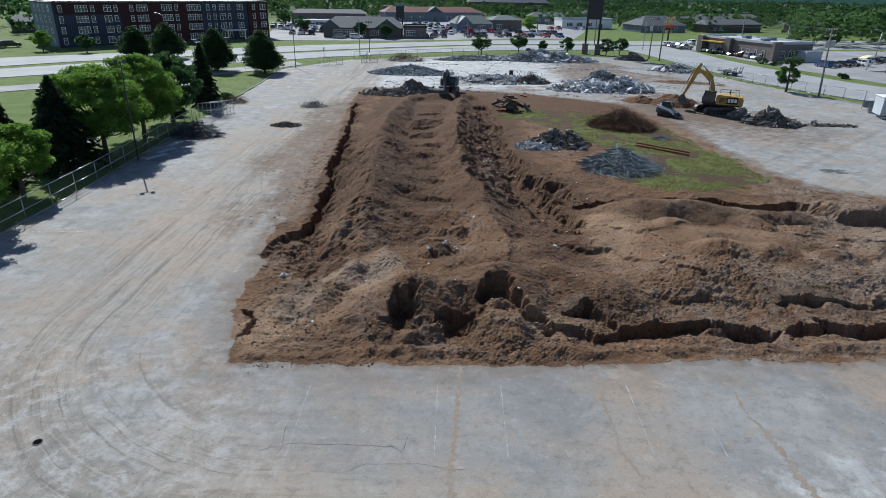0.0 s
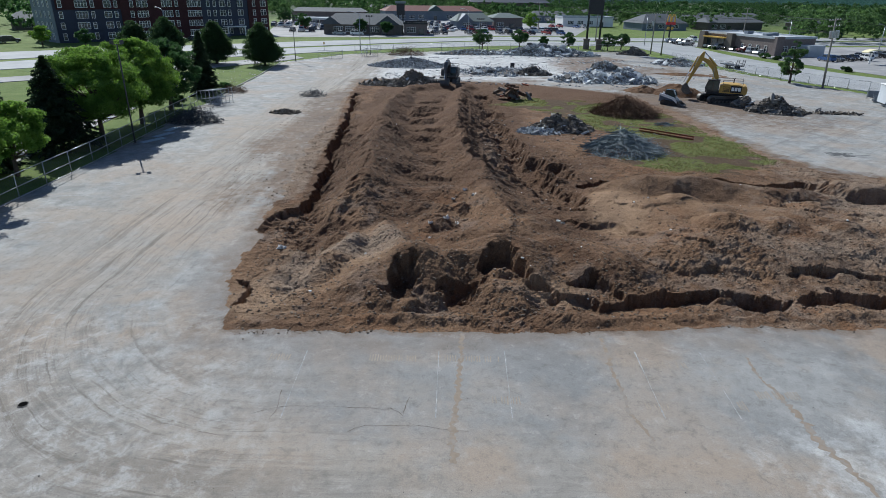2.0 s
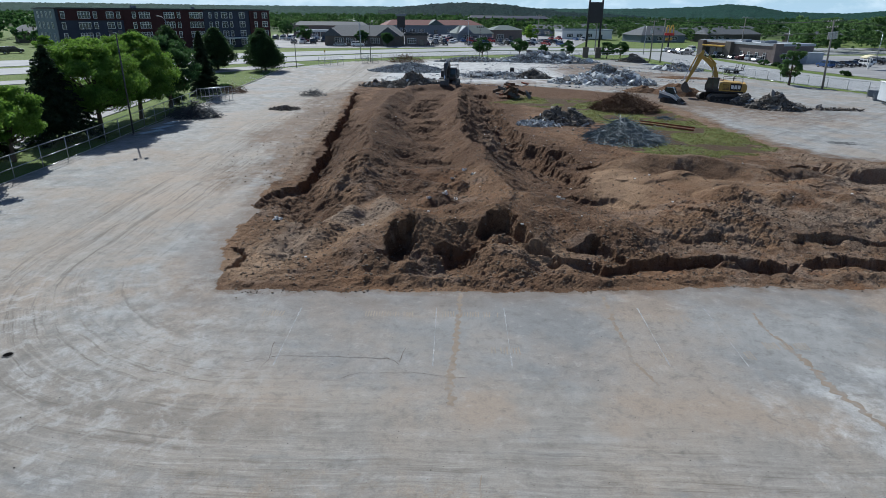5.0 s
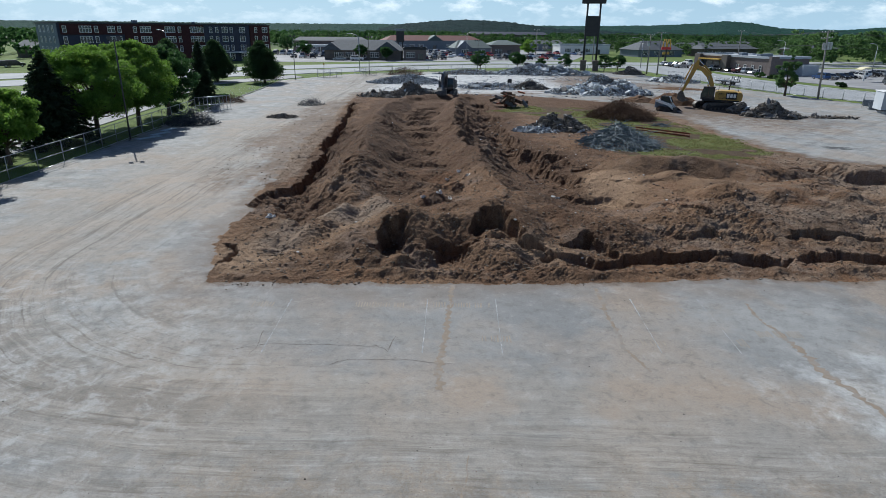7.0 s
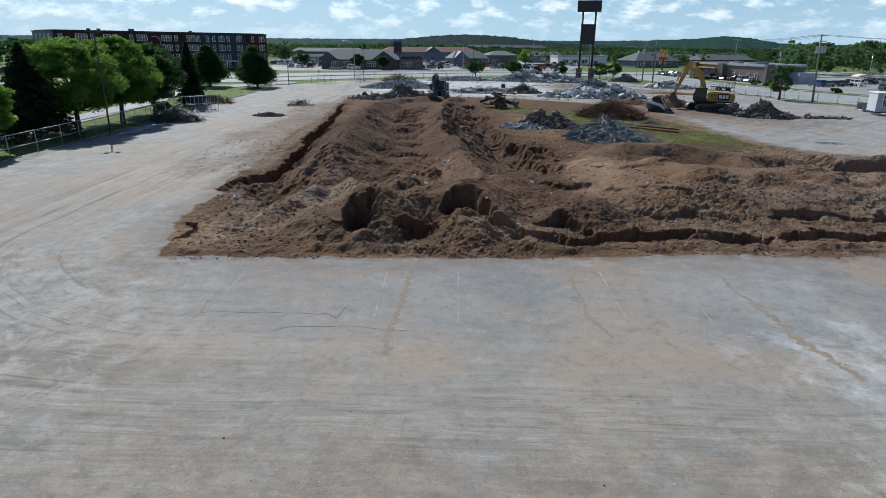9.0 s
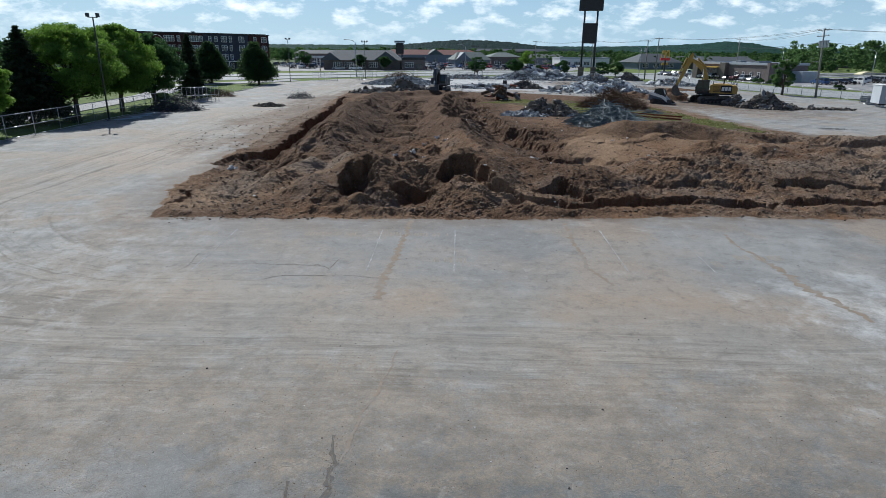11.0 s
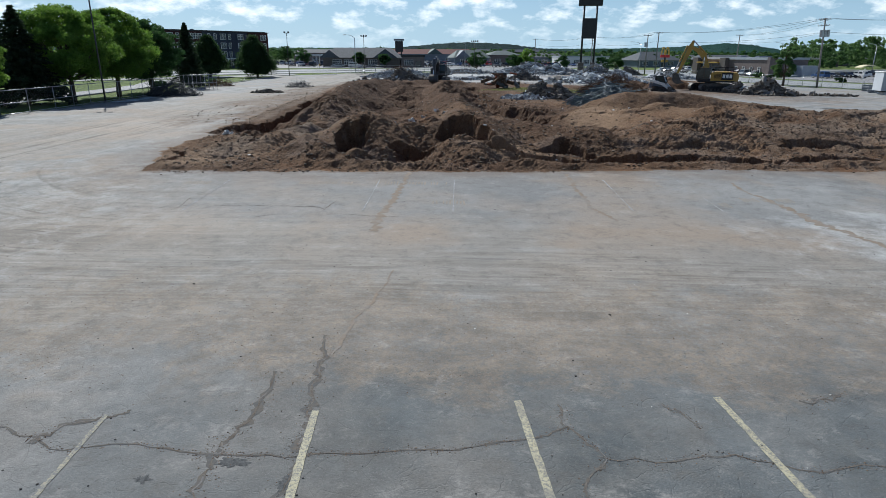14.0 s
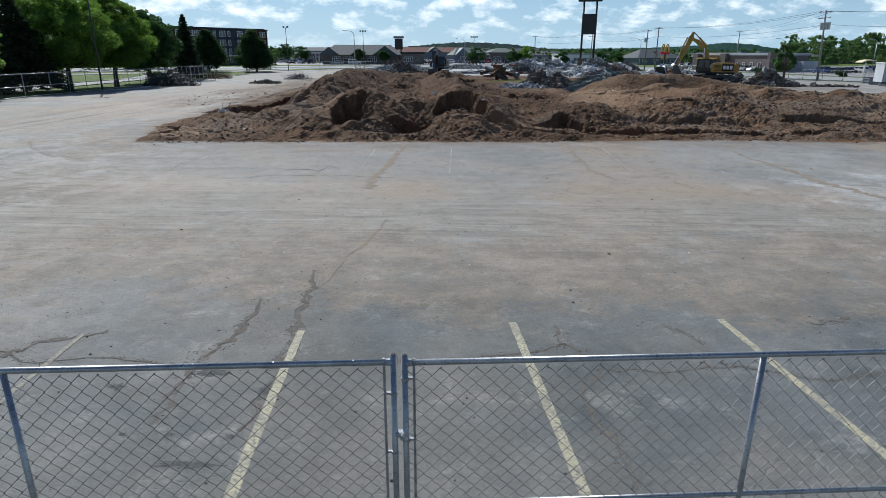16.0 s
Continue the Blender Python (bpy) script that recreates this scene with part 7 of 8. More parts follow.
def skid_steer(x, y, turn):
    ob = empty("skid_steer", pose(x, y, at_z(x, y), 0, 0, turn), "slate blue compact track loader with a dark bucket", "loader")
    for s in (-0.72, 0.72):
        part("track", slab_of(B(), [(-1.1, 0.1), (-0.8, 0), (0.8, 0), (1.1, 0.15), (0.7, 0.6), (-0.7, 0.75), (-1.05, 0.55)], "y", s - 0.2, s + 0.2), M_BLACK, ob, "black rubber track")
    b = slab_of(B(), [(-1.5, 0.45), (0.4, 0.45), (0.4, 1.0), (-0.4, 1.5), (-1.4, 1.45)], "y", -0.55, 0.55)
    bmesh.ops.bevel(b, geom=list(b.edges), offset=0.04, segments=1, affect="EDGES")
    part("body", b, M_BLUEWHITE, ob)
    cab = part("cab", slab_of(B(), [(-0.7, 1.2), (0.55, 0.8), (0.7, 1.3), (0.35, 2.05), (-0.65, 2.05)], "y", -0.48, 0.48), M_CABGLASS, ob, "tinted cab")
    b = B()
    for sy in (-0.5, 0.5):
        for p, q in (((-0.7, 1.2), (-0.65, 2.08)), ((-0.65, 2.05), (0.38, 2.05)), ((0.38, 2.05), (0.72, 1.3))):
            beam(b, (p[0], sy, p[1]), (q[0], sy, q[1]), 0.09, 0.07)
    part("cab_frame", b, M_BLACK, cab)
    for sy in (-0.68, 0.68):
        part("lift_arm", slab_of(B(), [(-1.4, 1.3), (-1.35, 1.6), (0.6, 1.15), (1.3, 0.5), (1.2, 0.3), (0.4, 0.85)], "y", sy - 0.08, sy + 0.08), M_WHITE, ob, "white lift arm")
    b = slab_of(B(), [(1.25, 0.6), (1.3, 0.05), (2.1, 0.02), (2.1, 0.08), (1.4, 0.14), (1.35, 0.62)], "y", -0.95, 0.95)
    for sy in (-0.95, 0.95):
        slab_of(b, [(1.25, 0.6), (1.3, 0.05), (2.1, 0.02)], "y", sy - 0.02, sy + 0.02)
    part("bucket", b, M_TRACKS, ob, "dark steel bucket")
    for sy in (-0.3, 0.3):
        part("lamp", disc(B(), (0.42, sy, 1.98), (1, 0, 0), 0.07, 0.06, 10), M_WHITE, ob)


skid_steer(30.4, 88.2, -35)


def flat_trailer(x, y, turn):
    ob = empty("equipment_trailer", pose(x, y, at_z(x, y), 0, 0, turn), "black flatbed equipment trailer with raised ramps", "trailer")
    b = box(B(), (0, 0, 0.7), (6.0, 2.2, 0.14))
    box(b, (3.4, 0, 0.62), (1.6, 0.2, 0.14))
    part("bed", b, M_DARK, ob)
    for u in (-0.9, 0.1):
        for sy in (-1.18, 1.18):
            w = part("wheel", disc(B(), (u, sy, 0.38), (0, 1, 0), 0.38, 0.24, 18), M_BLACK, ob)
            part("rim", disc(B(), (u, sy + math.copysign(0.1, sy), 0.38), (0, 1, 0), 0.19, 0.1, 12), M_GALV, w)
    for sy in (-0.7, 0.7):
        b = B()
        for u in (-0.3, 0.3):
            beam(b, (-3.0, sy + u, 0.75), (-3.3, sy + u, 2.1), 0.07, 0.07)
        for k in range(5):
            beam(b, (-3.02 - 0.06 * k, sy - 0.3, 0.9 + 0.28 * k), (-3.02 - 0.06 * k, sy + 0.3, 0.9 + 0.28 * k), 0.05, 0.05)
        part("ramp", b, M_DARK, ob)
    for sy in (-1.05, 1.05):
        part("side_rail", tube(B(), [(-2.8, sy, 0.77), (-2.8, sy, 1.2), (2.8, sy, 1.2), (2.8, sy, 0.77)], 0.035, 0.035, 6), M_DARK, ob)


flat_trailer(62.0, 143.0, 100)


def site_office(x, y, turn):
    ob = empty("site_office", pose(x, y, at_z(x, y), 0, 0, turn), "pale grey site office trailer with small windows", "trailer")
    part("wall", box(B(), (5, 1.5, 1.85), (10, 3.0, 2.6)), M_FLAT, ob)
    b = B()
    for k in range(33):
        box(b, (0.15 + 0.303 * k, -0.012, 1.85), (0.05, 0.05, 2.5))
    part("cladding_ribs", b, M_FLAT, ob)
    part("roof", box(B(), (5, 1.5, 3.2), (10.2, 3.2, 0.12), bevel=0.03), M_WHITE, ob)
    part("chassis", box(B(), (5, 1.5, 0.45), (9.6, 1.8, 0.22)), M_DARK, ob)
    for u in (1.2, 4.5, 8.2):
        put_window(WIN1, ob, u, -0.03, 1.2)
    part("door", box(B(), (2.9, -0.03, 1.55), (0.95, 0.08, 2.0), bevel=0.02), M_PALE, ob, "pale steel door")
    b = B()
    for k in range(3):
        box(b, (2.9, -0.35 - 0.28 * k, 0.44 - 0.16 * k), (1.1, 0.3, 0.06))
    part("steps", b, M_DARK, ob)
    for u in (0.8, 5, 9.2):
        part("pier", box(B(), (u, 1.5, 0.17), (0.4, 2.2, 0.34)), M_RUBBLE, ob)


site_office(63.4, 92.2, -12)


# ---- cars ----
def car_kit(kind):
    """Body, glass, wheels of a saloon, a wagon or a pickup."""
    tall = {"car": 1.45, "van": 1.75, "pickup": 1.8}[kind]
    body = B()
    side = {"car": [(-2.25, 0.35), (2.2, 0.3), (2.3, 0.62), (2.15, 0.8), (1.1, 0.92), (-1.7, 0.96), (-2.25, 0.92), (-2.32, 0.6)],
            "van": [(-2.3, 0.35), (2.25, 0.3), (2.35, 0.7), (2.2, 0.95), (1.2, 1.08), (-2.2, 1.1), (-2.35, 0.7)],
            "pickup": [(-2.7, 0.5), (2.6, 0.42), (2.7, 0.85), (2.6, 1.1), (1.3, 1.18), (-2.65, 1.15), (-2.75, 0.8)]}[kind]
    slab_of(body, side, "y", -0.9, 0.9)
    bmesh.ops.bevel(body, geom=list(body.edges), offset=0.08, segments=2, affect="EDGES")
    z0 = side[4][1] - 0.02
    cab = {"car": [(-1.75, z0), (1.05, z0), (0.35, tall - 0.06), (-1.0, tall - 0.06)], "van": [(-2.2, z0), (1.15, z0), (0.5, tall - 0.06), (-2.0, tall - 0.06)],
           "pickup": [(-0.9, z0), (1.3, z0), (0.75, tall - 0.06), (-0.75, tall - 0.06)]}[kind]
    glass = B()
    slab_of(glass, cab, "y", -0.74, 0.74)
    roof = slab_of(B(), [(cab[3][0] - 0.05, tall - 0.07), (cab[2][0] + 0.05, tall - 0.07), (cab[2][0] - 0.12, tall), (cab[3][0] + 0.12, tall)], "y", -0.72, 0.72)
    frames = []
    for sy in (-0.755, 0.755):
        def skew(u, v, side):
            lo, hi = cab[0][0] + (cab[1][0] - cab[0][0]) * u, cab[3][0] + (cab[2][0] - cab[3][0]) * u
            return lo + (hi - lo) * v, sy + (0.025 if side else -0.025), z0 + (tall - 0.06 - z0) * v
        frames.append(lattice(B(), [0, 0.05, 0.48, 0.53, 0.95, 1], [0, 0.08, 0.88, 1], lambda i, j: i % 2 == 0 or j % 2 == 0, skew))
    wheel = disc(B(), (0, 0, 0), (0, 1, 0), 0.34 if kind != "pickup" else 0.4, 0.22, 18)
    rim = disc(B(), (0, 0, 0), (0, 1, 0), 0.2, 0.25, 12)
    span = {"car": (-1.38, 1.4), "van": (-1.4, 1.42), "pickup": (-1.75, 1.7)}[kind]
    return body, glass, roof, frames, to_mesh("wheel", wheel, M_BLACK), to_mesh("rim", rim, M_GALV), span, 0.34 if kind != "pickup" else 0.4


PAINTS = {"white": (0.7, 0.7, 0.7), "silver": (0.38, 0.40, 0.42), "black": (0.02, 0.02, 0.023), "grey": (0.12, 0.125, 0.13), "blue": (0.04, 0.09, 0.22), "red": (0.28, 0.03, 0.03), "yellow": (0.55, 0.4, 0.05), "maroon": (0.1, 0.02, 0.025)}
CARS = {}


def car_model(kind, colour):
    body, glass, roof, frames, wheel, rim, span, rad = car_kit(kind)
    m = bpy.data.materials.get("car_paint_" + colour) or paint("car_paint_" + colour, PAINTS[colour], 0.25, 0.15 if colour in ("silver", "grey", "blue") else 0.0, 0.6, 0.05)
    words = {"car": "saloon car", "van": "tall estate car", "pickup": "pickup truck"}[kind]
    ob = empty("car" if kind != "pickup" else "pickup_truck", pose(0, -400, 0), f"{colour} {words} parked on grey asphalt", "car", "parked cars")
    part("body", body, m, ob)
    part("glasshouse", glass, M_GLASS, ob, "dark glass")
    part("roof", roof, m, ob)
    for f in frames:
        part("window_frame", f, m, ob)
    for sx in span:
        for sy in (-0.82, 0.82):
            w = new("wheel", wheel)
            w.parent = ob
            w.location = (sx, sy, rad)
            r = new("rim", rim)
            r.parent = w
    front = 2.28 if kind == "car" else 2.32 if kind == "van" else 2.68
    for sy in (-0.66, 0.66):
        part("headlight", box(B(), (front - 0.05, sy, 0.7 if kind != "pickup" else 0.9), (0.1, 0.32, 0.14), bevel=0.02), M_WHITE, ob)
    return ob


def park(kind, colour, x, y, turn):
    m = pose(x, y, at_z(x, y) + 0.02, 0, 0, turn)
    key = (kind, colour)
    if key not in CARS:
        CARS[key] = car_model(kind, colour)
        CARS[key].matrix_basis = m
    else:
        copy_thing(CARS[key], m)


rngc = random.Random(5)
MIXED = ["white", "silver", "black", "grey", "blue", "red", "white", "black", "silver", "grey", "maroon"]
KINDS = ["car", "car", "van", "pickup", "van", "car"]


def row_of_cars(x0, y0, x1, y1, n, turn, gaps=0.15):
    for k in range(n):
        if rngc.random() < gaps:
            continue
        t = k / max(1, n - 1)
        park(rngc.choice(KINDS), rngc.choice(MIXED), x0 + (x1 - x0) * t + rngc.uniform(-0.2, 0.2), y0 + (y1 - y0) * t + rngc.uniform(-0.4, 0.4), turn + rngc.uniform(-3, 3) + 180 * rngc.randint(0, 1))


row_of_cars(-14, 228, 40, 246, 19, 110)
row_of_cars(-8, 243, -2, 246, 3, 100)
row_of_cars(-14, 262, -3, 268, 5, 108)
row_of_cars(-12, 284, 2, 290, 6, 108)
row_of_cars(-20, 302, 10, 313, 12, 108)
row_of_cars(22, 255, 40, 262, 7, 110)
row_of_cars(-60, 233, -49, 231, 4, 95)
row_of_cars(-62, 248, -48, 246, 5, 95)
row_of_cars(-58, 262, -40, 262, 6, 92)
row_of_cars(-40, 217, -28, 217, 3, 10)
row_of_cars(-82, 176, -66, 192, 6, -40)
row_of_cars(87, 183, 81, 206, 8, 17, 0.05)
row_of_cars(76, 212, 74, 224, 4, 17)
row_of_cars(96, 166, 112, 172, 6, 100)
row_of_cars(104, 150, 130, 160, 10, 108, 0.1)
row_of_cars(108, 176, 140, 188, 11, 108, 0.1)
row_of_cars(120, 166, 136, 172, 5, 108)
row_of_cars(44, 300, 60, 306, 5, 100)
row_of_cars(-122, 160, -118, 166, 3, 40)
row_of_cars(-4, 254, 20, 262, 9, 108, 0.05)
row_of_cars(-2, 272, 22, 280, 9, 108, 0.05)
row_of_cars(8, 290, 26, 297, 8, 108, 0.05)
row_of_cars(-84, 262, -62, 258, 8, 92, 0.1)
row_of_cars(-86, 278, -62, 276, 8, 92, 0.1)
row_of_cars(86, 236, 104, 241, 6, 100, 0.1)

# ---- painted lines, cracks, stains, litter ----
M_LINE = None


def line_material():
    m = Mat("worn_yellow_paint", 0.8, 0, 0.3)
    c = m.mix(m.ramp(m.noise(14, 5, 0.7), 0.3, 0.7), (0.36, 0.33, 0.215), (0.46, 0.43, 0.31))
    c = m.mix(m.ramp(m.noise(30, 5, 0.8), 0.47, 0.58, 0, 0.9), c, (0.15, 0.155, 0.155))
    c = m.mix(m.ramp(m.noise(2.3, 5, 0.7), 0.5, 0.62, 0, 0.6), c, (0.19, 0.185, 0.17))
    return m.color(c).bump(m.noise(40, 3), 0.3, 0.005).m


M_LINE = line_material()


def ribbon(name, pts, widths, lift, mat, label, category, kind="", group="", rough=0.35, seed=0):
    """A thin, ragged-edged strip lying on the ground."""
    rng = np.random.RandomState(seed)
    P = []
    for (ax, ay), (bx, by) in zip(pts, pts[1:]):
        n = max(2, int(math.dist((ax, ay), (bx, by)) / 0.09))
        P += [(ax + (bx - ax) * k / n, ay + (by - ay) * k / n) for k in range(n)]
    P.append(pts[-1])
    V, F = [], []
    for k, (x, y) in enumerate(P):
        a, b = P[max(0, k - 1)], P[min(len(P) - 1, k + 1)]
        L = math.dist(a, b) or 1
        nx, ny = -(b[1] - a[1]) / L, (b[0] - a[0]) / L
        t = k / (len(P) - 1)
        w = np.interp(t, np.linspace(0, 1, len(widths)), widths) * 0.5
        for s in (-1, 1):
            q = w * (1 + rough * rng.normal()) * s
            px, py = x + nx * q, y + ny * q
            V.append((px, py, ground_at(px, py) + lift))
    for k in range(len(P) - 1):
        F.append((2 * k, 2 * k + 1, 2 * k + 3, 2 * k + 2))
    ob = new(name, rows_mesh(name, V, F, mat))
    return tagged(ob, label, category, group, kind)


def ground_at(x, y):
    a, b = np.array([x], float), np.array([y], float)
    return float(fall(a, b)[0] + 0.025 * fbm(a * 0.25, b * 0.25, 3)[0])


BAY = "parking bay lines"
for k, (x0, y0, x1, y1) in enumerate(((0.43, 7.05, 0.78, 1.5), (3.16, 7.38, 3.72, 1.6), (5.95, 7.55, 6.55, 1.6), (8.75, 7.8, 9.35, 1.7), )):
    ribbon("bay_line", [(x0, y0), ((x0 + x1) / 2, (y0 + y1) / 2), (x1, y1)], (0.1, 0.11), 0.006, M_LINE, "worn yellow parking bay line on the asphalt", "line", "", BAY, 0.06, 300 + k)
def pale_yellow_material():
    m = Mat("faded_yellow_paint", 0.9, 0, 0.2)
    c = m.mix(m.ramp(m.noise(26, 5, 0.8), 0.44, 0.58), (0.165, 0.17, 0.172), (0.36, 0.335, 0.25))
    return m.color(c).m


M_LINE_PALE = pale_yellow_material()
for k, (x0, y0, x1, y1) in enumerate(((-2.3, 6.85, -2.0, 1.4), (-5.0, 6.6, -4.7, 1.2))):
    ribbon("bay_line", [(x0, y0), ((x0 + x1) / 2, (y0 + y1) / 2), (x1, y1)], (0.06, 0.09), 0.006, M_LINE_PALE, "faded pale parking bay line on the asphalt", "line", "", BAY, 0.15, 330 + k)


def faded_material():
    m = Mat("faded_white_paint", 0.9, 0, 0.2)
    c = m.mix(m.ramp(m.noise(3.5, 6, 0.75), 0.46, 0.62), (0.24, 0.25, 0.255), (0.4, 0.395, 0.385))
    return m.color(c).m


M_LINE_WHITE = faded_material()
for k in (0, 2, 3, 5, 6):
    ribbon("bay_line", [(-6.2 + 2.75 * k + 0.1, 21.8 + 0.1 * k), (-6.1 + 2.75 * k, 17.6 + 0.1 * k)], (0.05, 0.015, 0.04), 0.006, M_LINE_WHITE, "almost worn away pale parking bay line", "line", "", "faded bay lines", 0.5, 320 + k)
for k in range(12):
    ribbon("bay_line", [(-30.2, 30 + 2.75 * k), (-25.4, 30.2 + 2.75 * k)], (0.09, 0.06), 0.006, M_LINE_WHITE, "almost worn away pale parking bay line", "line", "", "faded bay lines", 0.4, 340 + k)


def crack_material():
    m = Mat("dirt_filled_crack", 0.98, 0, 0.1)
    c = m.mix(m.ramp(m.noise(5, 5, 0.7), 0.3, 0.7), (0.085, 0.075, 0.066), (0.18, 0.155, 0.128))
    c = m.mix(m.ramp(m.noise(2.2, 6, 0.75), 0.48, 0.6, 0, 0.85), c, (0.19, 0.185, 0.18))
    return m.color(c).bump(m.noise(22, 4, 0.75), 0.9, 0.02).m


M_CRACK = crack_material()
def dusty_material():
    m = Mat("dust_filled_joint", 0.98, 0, 0.1)
    c = m.mix(m.ramp(m.noise(4, 6, 0.7), 0.3, 0.7), (0.2, 0.166, 0.132), (0.27, 0.222, 0.175))
    c = m.mix(m.ramp(m.noise(1.6, 6, 0.75), 0.48, 0.58, 0, 0.6), c, (0.24, 0.23, 0.216))
    return m.color(c).m


M_DUSTY = dusty_material()


def stain_material():
    m = Mat("faint_dirt_stain", 0.95, 0, 0.1)
    c = m.mix(m.ramp(m.noise(6, 6, 0.75), 0.42, 0.6), (0.12, 0.122, 0.12), (0.15, 0.132, 0.112))
    return m.color(m.mix(m.ramp(m.noise(22, 4, 0.75), 0.35, 0.7, 0, 0.4), c, (0.06, 0.06, 0.06))).m


M_STAIN = stain_material()
M_PRINT = paint("print_dust", (0.27, 0.235, 0.195), 0.95, 0, 0.1, 0.2, 5)


def track_prints():
    """Comb-like grouser prints left by crawlers before the dig."""
    rng = np.random.RandomState(61)
    V, F = [], []
    for x0, x1, y, w in ((-3.85, -1.5, 21.4, 0.4), (-0.66, 1.9, 21.5, 0.4), (6.6, 9.6, 21.4, 0.42), (7.05, 7.95, 18.75, 0.4), (10.3, 10.9, 18.9, 0.5), (-7.5, -6.7, 21.3, 0.4), (1.5, 2.5, 18.9, 0.45), (11.6, 13.2, 19.6, 0.4)):
        x = x0
        while x < x1:
            if rng.rand() < 0.82:
                a, b = w * (0.4 + 0.25 * rng.rand()), 0.018 + 0.012 * rng.rand()
                s = 0.008 * rng.normal()
                k = len(V)
                for dx, dy in ((-b + s, -a), (b + s, -a), (b - s, a), (-b - s, a)):
                    V.append((x + dx, y + dy, ground_at(x + dx, y + dy) + 0.005))
                F.append((k, k + 1, k + 2, k + 3))
            x += 0.105 + 0.012 * rng.rand()
    tagged(new("track_prints", rows_mesh("track_prints", V, F, M_PRINT)), "tan crawler track prints on the asphalt", "tracks", kind="stuff")


track_prints()
CRACKS = [
    ([(-0.38, 8.06), (-0.33, 7.29), (-0.42, 6.71), (-0.56, 6.2), (-0.54, 5.58), (-0.49, 4.92)], (0.1, 0.16, 0.08)),
    ([(0.12, 9.28), (0.21, 8.3), (0.29, 7.49), (0.4, 6.81)], (0.12, 0.18, 0.14)),
    ([(0.4, 6.81), (0.46, 5.97), (0.42, 5.5), (0.38, 4.86)], (0.14, 0.12, 0.06)),
    ([(-2.9, 6.26), (-2.65, 6.64), (-2.21, 6.86), (-2.06, 6.98)], (0.14, 0.1, 0.05)),
    ([(-5.5, 6.9), (-3.4, 6.5), (-2.6, 6.1), (-1.6, 6.25), (-0.75, 6.1), (0.3, 6.05), (1.3, 6.2), (2.6, 6.3), (3.4, 6.55)], (0.06, 0.05, 0.05)),
    ([(3.4, 6.55), (3.75, 6.75), (3.7, 7.3)], (0.05, 0.07)),
    ([(3.75, 6.75), (4.1, 6.1), (3.7, 5.6), (3.9, 4.6), (4.0, 3.8)], (0.05, 0.08, 0.06)),
    ([(4.0, 6.15), (4.9, 6.15), (5.6, 6.25), (6.5, 6.0), (7.6, 6.1), (8.8, 6.0)], (0.04, 0.04, 0.07)),
    ([(7.02, 7.51), (7.27, 7.43), (7.73, 7.72)], (0.08, 0.14, 0.06)),
    ([(5.11, 7.37), (5.32, 7.12), (5.42, 6.81)], (0.07, 0.06, 0.05)),
    ([(0.3, 8.6), (0.5, 10.0), (0.8, 11.6), (0.9, 12.6)], (0.1, 0.12, 0.04)),
    ([(0.03, 15.5), (0.02, 16.5), (0.08, 17.8), (0.19, 19.3), (0.33, 21.9), (0.4, 23.4)], (0.5, 0.42, 0.36, 0.3)),
    ([(6.9, 16.9), (6.48, 18.4), (6.39, 20.7), (6.48, 23.3)], (0.2, 0.3, 0.3)),
    ([(13.1, 14.6), (12.97, 15.5), (12.62, 16.6), (12.58, 18.6), (12.17, 20.9), (12.29, 22.1)], (0.35, 0.55, 0.4, 0.2)),
    ([(-7.2, 17.8), (-6.17, 18.28), (-4.1, 18.28), (-2.06, 18.24)], (0.03, 0.035)),
    ([(-3.6, 16.97), (-3.09, 17.31), (-1.39, 17.33), (0.57, 17.14)], (0.04, 0.025)),
    ([(-2.2, 18.3), (-1.76, 17.87), (-1.61, 18.94)], (0.06, 0.07, 0.04)),
    ([(-6.48, 19.22), (-6.36, 18.27), (-6.49, 17.54)], (0.06, 0.03)),
]
CRACK_WAYS = []
for k, (pts, w) in enumerate(CRACKS):
    rng = np.random.RandomState(400 + k)
    wob = []
    for (ax, ay), (bx, by) in zip(pts, pts[1:]):
        for q in range(4):
            t = q / 4
            wob.append((ax + (bx - ax) * t + rng.normal() * 0.035, ay + (by - ay) * t + rng.normal() * 0.035))
    wob.append(pts[-1])
    ribbon("crack", wob, [q * (0.18 if k < 10 else 0.5) for q in w], 0.004, M_DUSTY if 10 <= k < 14 else M_CRACK, "dirt-filled crack in the asphalt", "crack", "structure", "", 0.55, 420 + k)
    if k < 10:
        ribbon("crack_stain", wob, [q * 0.55 for q in w], 0.0025, M_STAIN, "faint brown dirt stain along a crack", "stain", "structure", "", 0.75, 460 + k)
    CRACK_WAYS.append((wob, max(w), k))


def blot(name, x, y, rx, ry, mat, label, seed, lift=0.003):
    rng = np.random.RandomState(seed)
    n = 64
    ring = [(math.cos(2 * math.pi * i / n), math.sin(2 * math.pi * i / n)) for i in range(n)]
    rad = 0.85 + 0.33 * rng.normal(size=n)
    rad = np.clip((rad * 2 + np.roll(rad, 1) + np.roll(rad, -1)) / 4, 0.3, 1.5)
    V = [(x, y, ground_at(x, y) + lift)] + [(x + c * rx * q, y + s * ry * q, ground_at(x + c * rx, y + s * ry) + lift) for (c, s), q in zip(ring, rad)]
    F = [(0, 1 + i, 1 + (i + 1) % n) for i in range(n)]
    tagged(new(name, rows_mesh(name, V, F, mat)), label, "stain", kind="structure")


def oil_material():
    m = Mat("oil_stain", 0.9, 0, 0.1)
    c = m.mix(m.ramp(m.noise(16, 5, 0.75), 0.35, 0.65), (0.05, 0.052, 0.054), (0.125, 0.13, 0.13))
    return m.color(c).bump(m.noise(40, 3, 0.7), 0.4, 0.01).m


